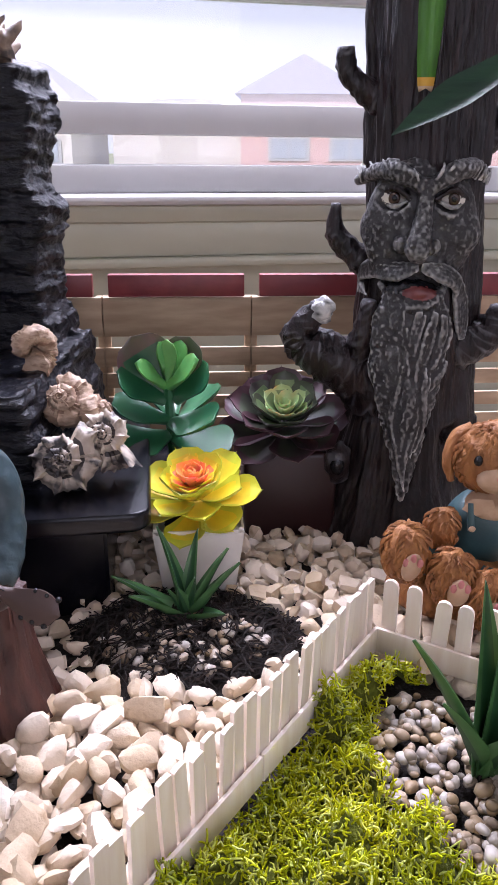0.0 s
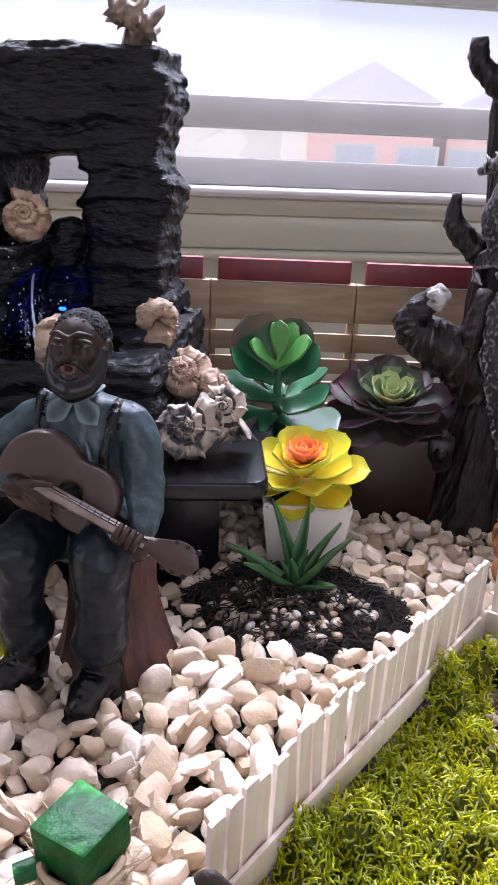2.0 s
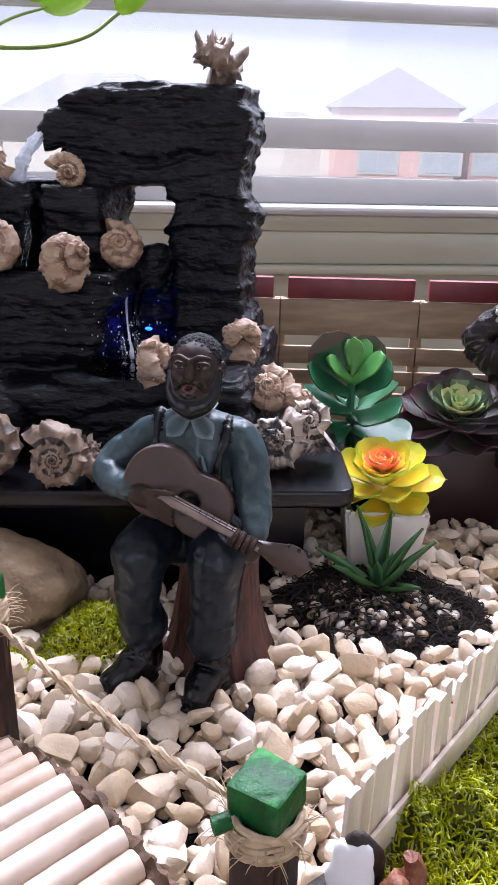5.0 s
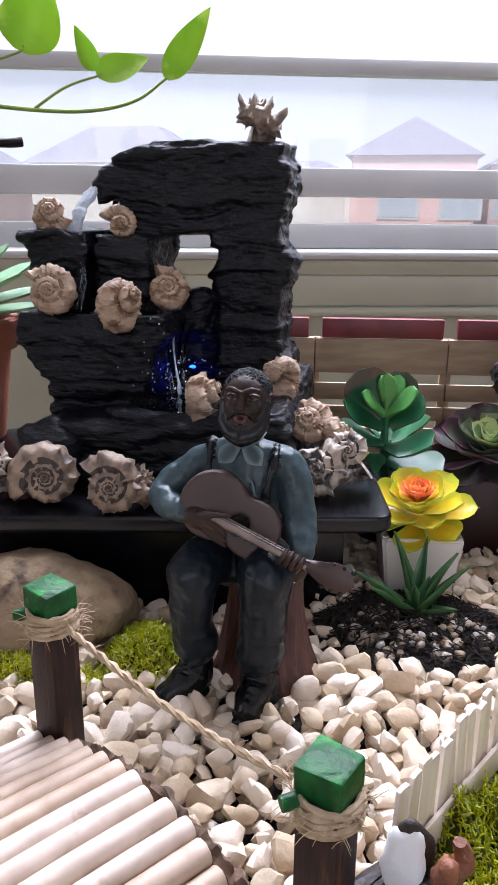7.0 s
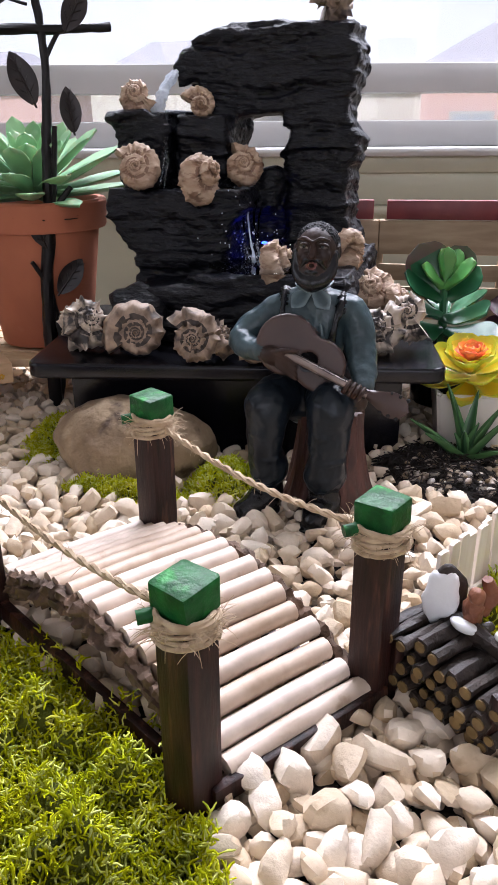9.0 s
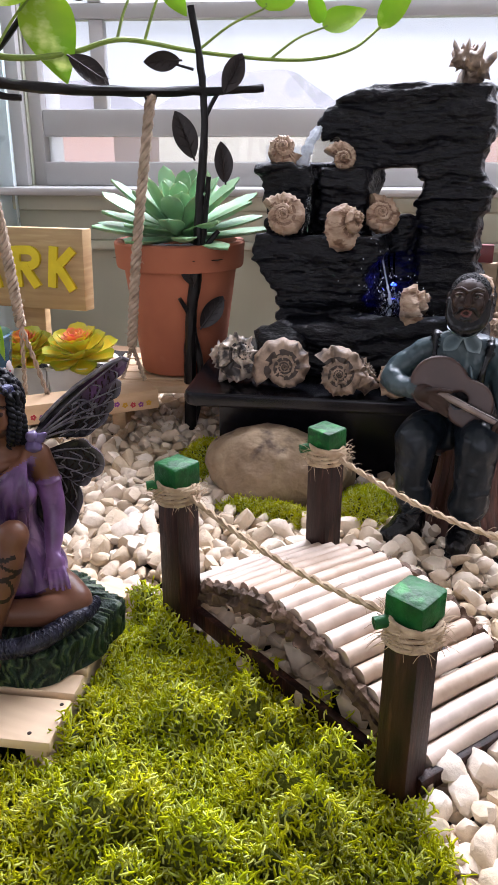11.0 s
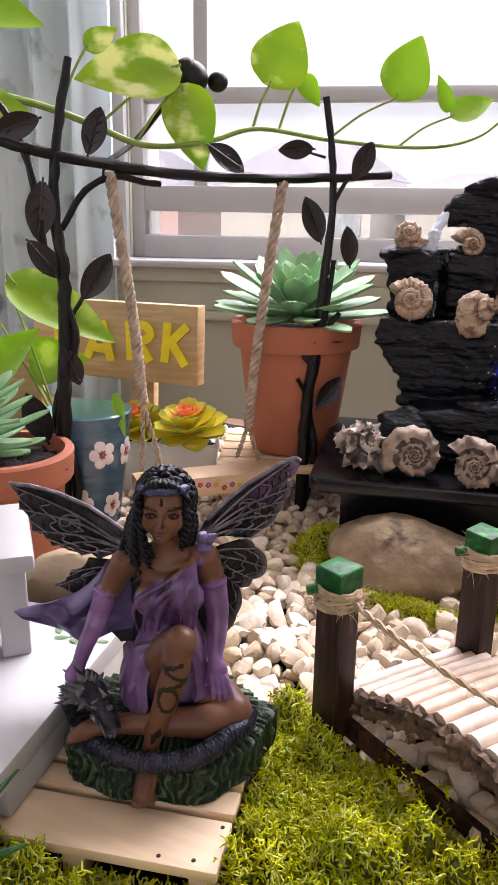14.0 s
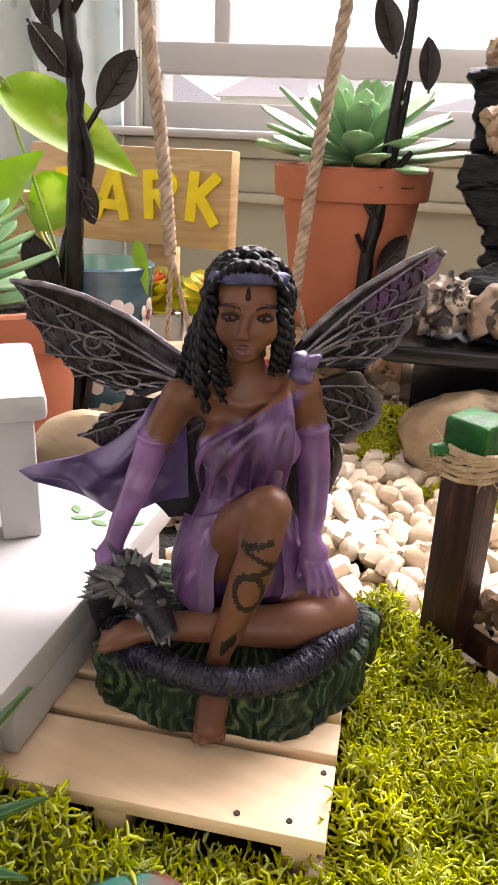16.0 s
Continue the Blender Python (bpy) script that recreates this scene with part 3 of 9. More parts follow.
setting("ground", g, LAWN, "pale grass seen far outside the window", "ground")


def house(x, y, w, d, wall_h, roof_h, walls, label, hip=False, base=-3.5):
    h = thing("house", label, "house", (x, y, base), group="houses across the street")
    g = Geo()
    box(g, (0, 0, wall_h / 2), (w, d, wall_h))
    part("wall", g, walls, h)
    g = Geo()
    o, e = w / 2 + 0.4, d / 2 + 0.4
    rx = w * 0.22 if hip else 0.0
    g.add([(-o, -e, wall_h), (o, -e, wall_h), (o, e, wall_h), (-o, e, wall_h), (-rx, -e * 0.25, wall_h + roof_h), (rx + 0.01, -e * 0.25, wall_h + roof_h), (rx + 0.01, e * 0.25, wall_h + roof_h), (-rx, e * 0.25, wall_h + roof_h)],
          [(0, 1, 5, 4), (1, 2, 6, 5), (2, 3, 7, 6), (3, 0, 4, 7), (4, 5, 6, 7), (3, 2, 1, 0)])
    part("roof", g, SHINGLE, h, smooth=False)
    return h


def house_window(h, x, z, w, hh, d):
    g = Geo()
    box(g, (x, -d / 2 - 0.05, z), (w + 0.3, 0.1, hh + 0.3))
    f = part("window", g, FRAME, h)
    for s in (-1, 1):
        g = Geo()
        box(g, (x + s * w / 4, -d / 2 - 0.115, z), (w / 2 - 0.12, 0.03, hh))
        under(part("pane", g, DARKGLASS, f), f).matrix_parent_inverse = Matrix()


h1 = house(0.5, 55, 7.6, 10, 7.0, 2.6, BRICK, "pink brick house with a grey hipped roof")
for x in (-0.8, 3.0):
    house_window(h1, x, 3.9, 2.3, 1.1, 10)
h2 = house(9.5, 58, 8.0, 10, 6.6, 2.4, BRICK, "pink brick house with a low gable")
house_window(h2, -2.6, 3.9, 2.2, 1.1, 10)
h3 = house(-19.5, 55, 11.0, 10, 6.6, 2.6, SIDING, "pale sided house under a long grey roof", True)
house_window(h3, 3.6, 3.6, 2.2, 1.2, 10)
house(-40, 62, 15.0, 10, 6.4, 3.2, BRICK, "far brick house under a grey roof", True)
house(-8.0, 60, 9.0, 10, 6.0, 1.2, SIDING, "pale house with a low roof", True)

# ---- curtain ----
CURTAIN = mat("pale_blue_floral_curtain", (0.86, 0.92, 0.93), (0.76, 0.85, 0.87), 9, 0.9, bump=0.1, c3=(0.30, 0.35, 0.36), c3scale=14, c3at=0.58, trans=0.65)
g = Geo()
rows_, cols_ = 24, 120
for i in range(rows_):
    for j in range(cols_):
        u = j / (cols_ - 1)
        x = -1.30 + 0.385 * u
        g.v.append((x, 1.203 + x * 0.283 - 0.055 - 0.018 * math.sin(u * 38 + 0.3 * math.sin(i * 0.3)) - 0.006 * math.sin(u * 91), -0.45 + 2.0 * i / (rows_ - 1)))
for i in range(rows_ - 1):
    for j in range(cols_ - 1):
        a = i * cols_ + j
        g.f.append((a, a + 1, a + cols_ + 1, a + cols_)), g.m.append(0)
tagged(part("curtain", g, CURTAIN), "pale blue curtain with a dark leaf print hanging in folds", "curtain")
g = Geo()
box(g, (-1.47, 0.70, 0.2), (0.28, 0.03, 1.9), bevel=0.004)
tagged(part("dark_panel", g, mat("black_cloth", (0.012, 0.012, 0.016), (0.008, 0.008, 0.01), 20, 0.9)), "black cloth panel hanging beside the curtain", "curtain")


# ---- ground of the garden ----
def fence_side(x, y):
    """Metres to the right of the long picket fence's line."""
    return ((x - 0.0739) * 0.1793 - (y - 0.3943) * 0.1089) / 0.2098


def in_moss(x, y):
    right = fence_side(x, y) > 0.004 and (y > 0.165 or x > 0.04) and y < 0.388 - (x - 0.0745) * 0.5 and not ((x - 0.114) / 0.045) ** 2 + ((y - 0.312) / 0.060) ** 2 < 1 and y < 0.376
    left = -0.36 < x < -0.08 and y < 0.156 - abs(x + 0.305) * 0.5 and x < -0.113 - (y - 0.024) * 0.7 and not (x < -0.2924 - (y - 0.018) * 0.204 and y > 0.018 + (x + 0.2924) * 0.2185)
    low = x <= -0.29 and y < 0.017 + (x + 0.2924) * 0.2185
    return (right or left or low) and y > -0.16 and x > -0.62


g = Geo()
nx, ny = 150, 130
for j in range(ny):
    for i in range(nx):
        x, y = -0.95 + 1.45 * i / (nx - 1), -0.30 + 1.06 * j / (ny - 1)
        z = -0.008 + 0.003 * noise.noise(Vector((x * 40, y * 40, 0)))
        d = ((x + 0.0355) / 0.075) ** 2 + ((y - 0.402) / 0.055) ** 2
        z += 0.018 * math.exp(-d * 1.1)
        g.v.append((x, y, max(z, -0.011)))
for j in range(ny - 1):
    for i in range(nx - 1):
        a = j * nx + i
        g.f.append((a, a + 1, a + nx + 1, a + nx)), g.m.append(0)
setting("soil_ground", g, SOIL, "dark soil under the gravel and moss", "ground")

rng = random.Random(5)


def stone_kinds(n):
    out = []
    for k in range(20):
        gg = broken_stone(rng, rng.uniform(0.62, 0.92), n)
        me = bpy.data.meshes.new("stone")
        me.from_pydata(gg.v, [], gg.f)
        me.materials.append(STONE)
        me.update()
        me.shade_smooth()
        me.set_sharp_from_angle(angle=radians(38))
        out.append((gg, me))
    return out


VARIANTS, ROUGH = stone_kinds(3), stone_kinds(2)


def in_gravel(x, y):
    if in_moss(x, y):
        return False
    if ((x + 0.0355) / 0.068) ** 2 + ((y - 0.401) / 0.046) ** 2 < 1:
        return False
    if fence_side(x, y) > -0.006 and (y > 0.155 or x > 0.03) and y < 0.396 - (x - 0.0745) * 0.5:
        return False
    if x < -0.295 and y < 0.11:
        return False
    if x < -0.42 and y < 0.20:
        return False
    return True


bed = thing("gravel_bed", "cream crushed limestone gravel covering the garden", "gravel", kind="stuff")
big, count, taken = Geo(), 0, {}
# three layers, each with its stones kept apart: spacing, sizes, height, tries
for layer, (gap, s0, s1, z0, tries) in enumerate(((0.0084, 0.0100, 0.0140, -0.0082, 52000), (0.0104, 0.0105, 0.0180, -0.0035, 42000), (0.0126, 0.0115, 0.0210, 0.0018, 30000))):
    taken = {}
    for k in range(tries):
        x, y = rng.uniform(-0.68, 0.32), rng.uniform(-0.13, 0.70)
        if not in_gravel(x, y) or (-0.36 < x < -0.11 and 0.40 < y < 0.60) or (layer == 2 and noise.noise(Vector((x * 45, y * 45, 2))) < -0.45):
            continue
        c = (int(x // gap), int(y // gap))
        if any((x - a) ** 2 + (y - b) ** 2 < gap * gap for i in (-1, 0, 1) for j in (-1, 0, 1) for a, b in taken.get((c[0] + i, c[1] + j), ())):
            continue
        taken.setdefault(c, []).append((x, y))
        s = s0 + (s1 - s0) * rng.random() ** 1.3 * (1.0 if y < 0.38 else 0.75)
        z = z0 + rng.uniform(0, 0.0035)
        near = y < 0.42 and layer
        gg, me = (VARIANTS if near else ROUGH)[k % 20]
        m = pose(x, y, z, rng.uniform(-40, 40), rng.uniform(-40, 40), rng.uniform(0, 360)) @ Matrix.Diagonal((s, s * rng.uniform(0.8, 1.1), s * rng.uniform(0.8, 1.1), 1))
        if count < 290 and layer == 2 and -0.24 < x < 0.05 and 0.18 < y < 0.36:
            ob = new("stone", me)
            ob.parent, ob.matrix_basis = bed, m
            count += 1
        else:
            o = len(big.v)
            big.v += [tuple(m @ Vector(p)) for p in gg.v]
            big.f += [tuple(i + o for i in f) for f in gg.f]
big.m = [0] * len(big.f)
tagged(part("loose_stones", big, STONES, bed, smooth=True, angle=38), kind="stuff")


# ---- moss ----
def moss_strands(n, area, height, seed, size=1.0):
    """Many thin forked sprigs over lumpy cushions; area(rng) gives places."""
    r = np.random.default_rng(seed)
    p = area(r, n)
    n = len(p)

    def unit(v):
        return v / (np.linalg.norm(v, axis=1)[:, None] + 1e-9)

    ang, tilt = r.uniform(0, 2 * np.pi, n), r.uniform(0.05, 1.25, n)
    d = np.stack([np.cos(ang) * np.sin(tilt), np.sin(ang) * np.sin(tilt), np.cos(tilt)], 1)
    root = np.stack([p[:, 0], p[:, 1], height(p[:, 0], p[:, 1]) - 0.004], 1)
    bend = unit(d + r.normal(0, 0.35, (n, 3)))
    l1 = r.uniform(0.0022, 0.0048, n)[:, None] * size
    node = root + d * l1 * 0.5 + bend * l1 * 0.5
    lines = [np.stack([root, root + d * l1 * 0.5, node], 1)]
    for _ in range(2):
        a = unit(bend + r.normal(0, 0.85, (n, 3)))
        b = unit(a + r.normal(0, 0.75, (n, 3)))
        l2 = r.uniform(0.0022, 0.0052, n)[:, None] * size
        lines.append(np.stack([node, node + a * l2 * 0.55, node + a * l2 * 0.55 + b * l2 * 0.45], 1))
    P = np.concatenate(lines)
    m, K = len(P), 3
    rad = np.concatenate([r.uniform(0.00042, 0.00066, n)] * 3) * size
    V = np.zeros((m, 3, K, 3))
    for i in range(3):
        t = unit(P[:, min(i + 1, 2)] - P[:, max(i - 1, 0)])
        side = unit(np.cross(t, [0.3, 0.2, 0.93]))
        other = np.cross(t, side)
        for k in range(K):
            q = 2 * np.pi * k / K
            V[:, i, k] = P[:, i] + (side * np.cos(q) + other * np.sin(q)) * (rad * (1, 0.85, 0.6)[i])[:, None]
    i, k = np.meshgrid(np.arange(2), np.arange(K), indexing="ij")
    a, b = i * K + k, i * K + (k + 1) % K
    quad = np.stack([a, b, b + K, a + K], -1).reshape(-1, 4)
    g = Geo()
    g.v, g.f = V.reshape(-1, 3).tolist(), (np.arange(m)[:, None, None] * 3 * K + quad[None]).reshape(-1, 4).tolist()
    g.m = [0] * len(g.f)
    return g


lump_rng = np.random.default_rng(77)
LUMPS = np.stack([lump_rng.uniform(-0.47, 0.31, 560), lump_rng.uniform(-0.17, 0.41, 560), lump_rng.uniform(0.6, 1.25, 560)], 1)


def moss_height(x, y):
    x, y = np.atleast_1d(x).astype(float), np.atleast_1d(y).astype(float)
    d = np.concatenate([np.sqrt(((x[i:i + 4000, None] - LUMPS[:, 0]) ** 2 + ((y[i:i + 4000, None] - LUMPS[:, 1]) / LUMPS[:, 2]) ** 2).min(1)) for i in range(0, len(x), 4000)])
    h = 0.0265 - 1.75 * d + 0.007 * lattice_noise(x * 24, y * 24, 3.0, 31) + 0.0045 * lattice_noise(x * 85, y * 85, 1.0, 32)
    return np.maximum(h, 0.002)


def cushion(name, label, inside, x0, x1, y0, y1, n, height, seed, step=0.005, size=1.0):
    t = thing(name, label, "moss", kind="stuff")
    g, idx = Geo(), {}
    xs, ys = int((x1 - x0) / step), int((y1 - y0) / step)
    spots = [(i, j) for j in range(ys + 1) for i in range(xs + 1) if inside(x0 + i * step, y0 + j * step)]
    hs = height(np.array([x0 + i * step for i, j in spots]), np.array([y0 + j * step for i, j in spots]))
    for (i, j), h in zip(spots, hs):
        idx[i, j] = len(g.v)
        g.v.append((x0 + i * step, y0 + j * step, float(h) - 0.005))
    for (i, j) in spots:
        q = [(i, j), (i + 1, j), (i + 1, j + 1), (i, j + 1)]
        if all(c in idx for c in q):
            g.f.append(tuple(idx[c] for c in q)), g.m.append(0)
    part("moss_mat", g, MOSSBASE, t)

    def area(r, count):
        out = []
        while len(out) < count:
            out += [(x, y) for x, y in r.uniform((x0, y0), (x1, y1), (count, 2)) if inside(x, y)]
        return np.array(out[:count])
    tagged(part("moss_strands", moss_strands(n, area, height, seed, size), MOSS, t, smooth=True, angle=0), kind="stuff")
    return t


cushion("moss_carpet", "bright yellow-green reindeer moss in curly cushions", lambda x, y: in_moss(x, y) and x < 0.0, -0.46, 0.0, -0.16, 0.16, 26000, moss_height, 1, size=1.12)
cushion("moss_carpet", "bright green reindeer moss beside the picket fence", lambda x, y: in_moss(x, y) and x > -0.06 and fence_side(x, y) > 0.004, -0.05, 0.30, 0.05, 0.40, 16500, moss_height, 2, size=1.12)


# ---- picket fences of craft sticks ----
def picket_mesh(w, h, tip):
    g = Geo()
    th = 0.0022
    prof = [(-w / 2, 0), (w / 2, 0), (w / 2, h - tip)] + [(w / 2 * math.cos(a), h - tip + tip * math.sin(a)) for a in (0.5, 1.0, 1.57, 2.14, 2.64)] + [(-w / 2, h - tip)]
    n = len(prof)
    verts = [(x, -th / 2, z) for x, z in prof] + [(x, th / 2, z) for x, z in prof]
    faces = [tuple(range(n)), tuple(range(2 * n - 1, n - 1, -1))] + [(i, i + n, (i + 1) % n + n, (i + 1) % n) for i in range(n)]
    g.add(verts, faces)
    me = bpy.data.meshes.new("picket")
    me.from_pydata(g.v, [], g.f)
    me.materials.append(CRAFT)
    me.update()
    return me


def picket_fence(p0, p1, n, width, height, label, square, seed):
    p0, p1 = Vector(p0), Vector(p1)
    d = p1 - p0
    yaw = math.degrees(math.atan2(d.y, d.x))
    f = thing("picket_fence", label, "fence", p0, group="craft stick fences")
    f.rotation_euler = (0, 0, radians(yaw))
    L, r = d.length, random.Random(seed)
    parts = 2 if L > 0.15 else 1
    for k in range(parts):
        g = Geo()
        box(g, (L * (k + 0.5) / parts, -0.0035, 0.010), (L / parts - 0.001, 0.0022, 0.016), bevel=0.0005)
        part("rail", g, CRAFT, f)
    meshes = [picket_mesh(width, height + r.uniform(-0.002, 0.002), 0.0008 if square else width / 2) for _ in range(5)]
    for i in range(n):
        ob = new("picket", meshes[i % 5])
        ob.parent = f
        ob.matrix_basis = pose(L * (i + 0.5) / n, r.uniform(-0.0006, 0.0006), 0.002, r.uniform(-2, 2), r.uniform(-2.5, 2.5), r.uniform(-3, 3))
    return f


picket_fence((-0.0524, 0.1863, 0.002), (0.0739, 0.3943, 0.002), 26, 0.0074, 0.050, "whitewashed craft stick picket fence with square cut tops", True, 1)
picket_fence((0.0775, 0.395, 0.002), (0.295, 0.2865, 0.002), 17, 0.0086, 0.046, "whitewashed craft stick picket fence with rounded tops", False, 2)

# ---- slatted wooden edging with red caps ----
EDGE_TURN = 7.6
edge0 = Vector((-0.1453, 0.647, 0))
ed = Vector((math.cos(radians(EDGE_TURN)), math.sin(radians(EDGE_TURN)), 0))
for k in range(-1, 3):
    c = edge0 + ed * (0.0705 + 0.1275 * k)
    t = thing("slatted_panel", "raw wooden slatted edging panel with a red painted top slat", "edging", c, group="slatted panels along the window")
    t.rotation_euler = (0, 0, radians(EDGE_TURN))
    g = Geo()
    box(g, (0, -0.001, 0.1712), (0.1145, 0.009, 0.0185), bevel=0.001)
    part("red_slat", g, REDPAINT, t, "dull red painted slat")
    for z, h in ((0.1438, 0.0335), (0.1087, 0.0166), (0.0873, 0.0135), (0.0662, 0.0125), (0.044, 0.016), (0.019, 0.022)):
        g = Geo()
        box(g, (0, 0.001, z), (0.1265, 0.004, h), bevel=0.0006)
        part("slat", g, SLATWOOD, t)
    for x in (-0.061, 0.061):
        g = Geo()
        box(g, (x, 0.006, 0.082), (0.0055, 0.005, 0.158), bevel=0.0006)
        part("upright", g, SLATWOOD, t)

# ---- black plinth of the fountain ----
TB = [Vector((-0.3705, 0.340, 0)), Vector((-0.056, 0.4055, 0)), Vector((-0.094, 0.611, 0)), Vector((-0.415, 0.545, 0))]
tb = thing("black_table", "small black painted table with rounded corners", "table", (-0.225, 0.445, 0))
g = Geo()
mid_tb = sum(TB, Vector()) / 4
for z, inset in ((0.0700, 0.0016), (0.0712, 0.0004), (0.0726, 0.0), (0.0790, 0.0), (0.0806, 0.0005), (0.0817, 0.0020)):
    for i, p in enumerate(TB):
        a, b = (TB[i - 1] - p).normalized(), (TB[(i + 1) % 4] - p).normalized()
        c = p + (a + b) * 0.012
        for k in range(7):
            u = k / 6
            q = c - (b * (1 - u) + a * u).normalized() * 0.012
            g.v.append(tuple(q + (mid_tb - q).normalized() * inset + Vector((0, 0, z))))
n = 28
g.f = [(r * n + k, r * n + (k + 1) % n, (r + 1) * n + (k + 1) % n, (r + 1) * n + k) for r in range(5) for k in range(n)] + [tuple(range(n - 1, -1, -1)), tuple(5 * n + k for k in range(n))]
g.m = [0] * len(g.f)
wpart("tabletop", g, BLACKPAINT, tb)
FOOT = [Vector((-0.352, 0.376, 0)), Vector((-0.090, 0.4315, 0)), Vector((-0.116, 0.590, 0)), Vector((-0.395, 0.533, 0))]
b = bmesh.new()
ends = [[b.verts.new((p.x, p.y, z)) for p in FOOT] for z in (-0.008, 0.0700)]
b.faces.new(ends[0][::-1])
b.faces.new(ends[1])
for i in range(4):
    b.faces.new((ends[0][i], ends[0][(i + 1) % 4], ends[1][(i + 1) % 4], ends[1][i]))
bmesh.ops.bevel(b, geom=b.edges[:], offset=0.002, segments=2, affect="EDGES")
wpart("base", Geo().bm(b), BLACKPAINT, tb)

# ---- bridge ----
FL, FR, BL, BR = Vector((-0.280, 0.1385, 0)), Vector((-0.1365, 0.0605, 0)), Vector((-0.2155, 0.2225, 0)), Vector((-0.0765, 0.140, 0))
bridge = thing("footbridge", "miniature arched footbridge of reeds with rope rails and green post caps", "bridge", (FL + FR + BL + BR) / 4)
yawb = math.degrees(math.atan2((FR - FL).y, (FR - FL).x))
DROP = {0: 0.0, 1: -0.0055, 2: 0.0, 3: -0.0060}
for which, p in enumerate((FL, FR, BL, BR)):
    p = p + Vector((0, 0, DROP[which]))
    g = Geo()
    box(g, (p.x, p.y, p.z + 0.047), (0.0165, 0.0165, 0.098), bevel=0.0008, rot=(0, 0, yawb + 4))
    post = wpart("post", g, DARKWOOD, bridge)
    g = Geo()
    box(g, (p.x, p.y, p.z + 0.1035), (0.0185, 0.0185, 0.0135), bevel=0.0015, rot=(2, 1, yawb + 4))
    for i, v in enumerate(g.v):
        g.v[i] = tuple(Vector(v) + Vector((0.0006, 0.0006, 0.0009)) * noise.noise(Vector(v) * 210))
    cap = wpart("cap", g, GREENCAP, bridge, "green painted post cap")
    g = Geo()
    pd = Vector((-0.86, -0.5, 0))
    tube(g, [p + pd * 0.006 + Vector((0, 0, 0.0975)), p + pd * 0.0175 + Vector((0, 0, 0.0965))], [0.0030, 0.0028], 10, rings=3)
    wpart("peg", g, GREENCAP, bridge, "small green peg")
    fz = random.Random(int(p.x * 1e4))
    g = Geo()
    for _ in range(120):
        a = fz.uniform(0, 6.28)
        c_ = Vector((p.x + 0.0118 * math.cos(a), p.y + 0.0118 * math.sin(a), p.z + fz.uniform(0.086, 0.098)))
        d_ = Vector((math.cos(a + fz.uniform(-1.2, 1.2)), math.sin(a + fz.uniform(-1.2, 1.2)), fz.uniform(-0.8, 0.9))) * fz.uniform(0.003, 0.009)
        tube(g, [c_, c_ + d_ * 0.6 + Vector((0, 0, 0.001)), c_ + d_], [0.00025, 0.0001], 3, rings=4)
    wpart("twine_fuzz", g, JUTE, bridge)
    g = Geo()
    turns = [(0.0114 + 0.0005 * math.sin(a * 2.3), a) for a in np.linspace(0, 12 * math.pi, 90)]
    tube(g, [(p.x + r_ * math.cos(a), p.y + r_ * math.sin(a), p.z + 0.0870 + 0.0118 * a / (12 * math.pi) + 0.0010 * math.sin(a * 1.13)) for r_, a in turns], [0.0012], 6, rings=230, rough=0.5)
    wpart("twine_binding", g, JUTE, bridge, "jute twine binding")


def deck_z(u):
    return 0.026 * (1 - u) + 0.009 * u + 0.026 * math.sin(math.pi * u)


def deck_at(u, v):
    a = FL + (FR - FL) * u
    b_ = BL + (BR - BL) * u
    return a + (b_ - a) * v


r = random.Random(3)
N = 17
for i in range(N):
    u = -0.02 + 1.03 * i / (N - 1)
    z = deck_z(min(max(u, 0), 1))
    a, c = deck_at(u, 0.135 + r.uniform(-0.012, 0.012)), deck_at(u, 0.91 + r.uniform(-0.02, 0.02))
    g = Geo()
    tube(g, [(a.x, a.y, z), ((a.x + c.x) / 2, (a.y + c.y) / 2, z + 0.0008), (c.x, c.y, z)], [0.0056 + r.uniform(-0.0007, 0.0004)], 10, rings=8, rough=0.03)
    wpart("reed", g, BAMBOO, bridge)
for v, nm in ((0.10, "near"), (0.945, "far")):
    g = Geo()
    pts = [deck_at(u, v) + Vector((0, 0, deck_z(u) - 0.0055)) for u in np.linspace(0, 1, 9)]
    tube(g, pts, [0.0042], 8, rings=90, rough=1.3, squash=0.8)
    tube(g, [q_ + Vector((0, 0, 0.0055)) for q_ in pts], [0.0028], 7, rings=110, rough=1.5)
    wpart("arched_edge", g, BARK, bridge, "rough bark and twine edging")
    g = Geo()
    a, c = deck_at(-0.02, v - 0.05), deck_at(1.02, v - 0.05)
    box(g, ((a.x + c.x) / 2, (a.y + c.y) / 2, 0.007), ((c - a).length, 0.005, 0.011), bevel=0.0008, rot=(0, 4, yawb))
    wpart("side_beam", g, DARKWOOD, bridge)
g = Geo()
a, c = deck_at(1.05, 0.02), deck_at(1.05, 1.0)
box(g, ((a.x + c.x) / 2, (a.y + c.y) / 2, 0.006), ((c - a).length, 0.005, 0.009), bevel=0.0008, rot=(0, 0, math.degrees(math.atan2((c - a).y, (c - a).x))))
wpart("end_beam", g, DARKWOOD, bridge)
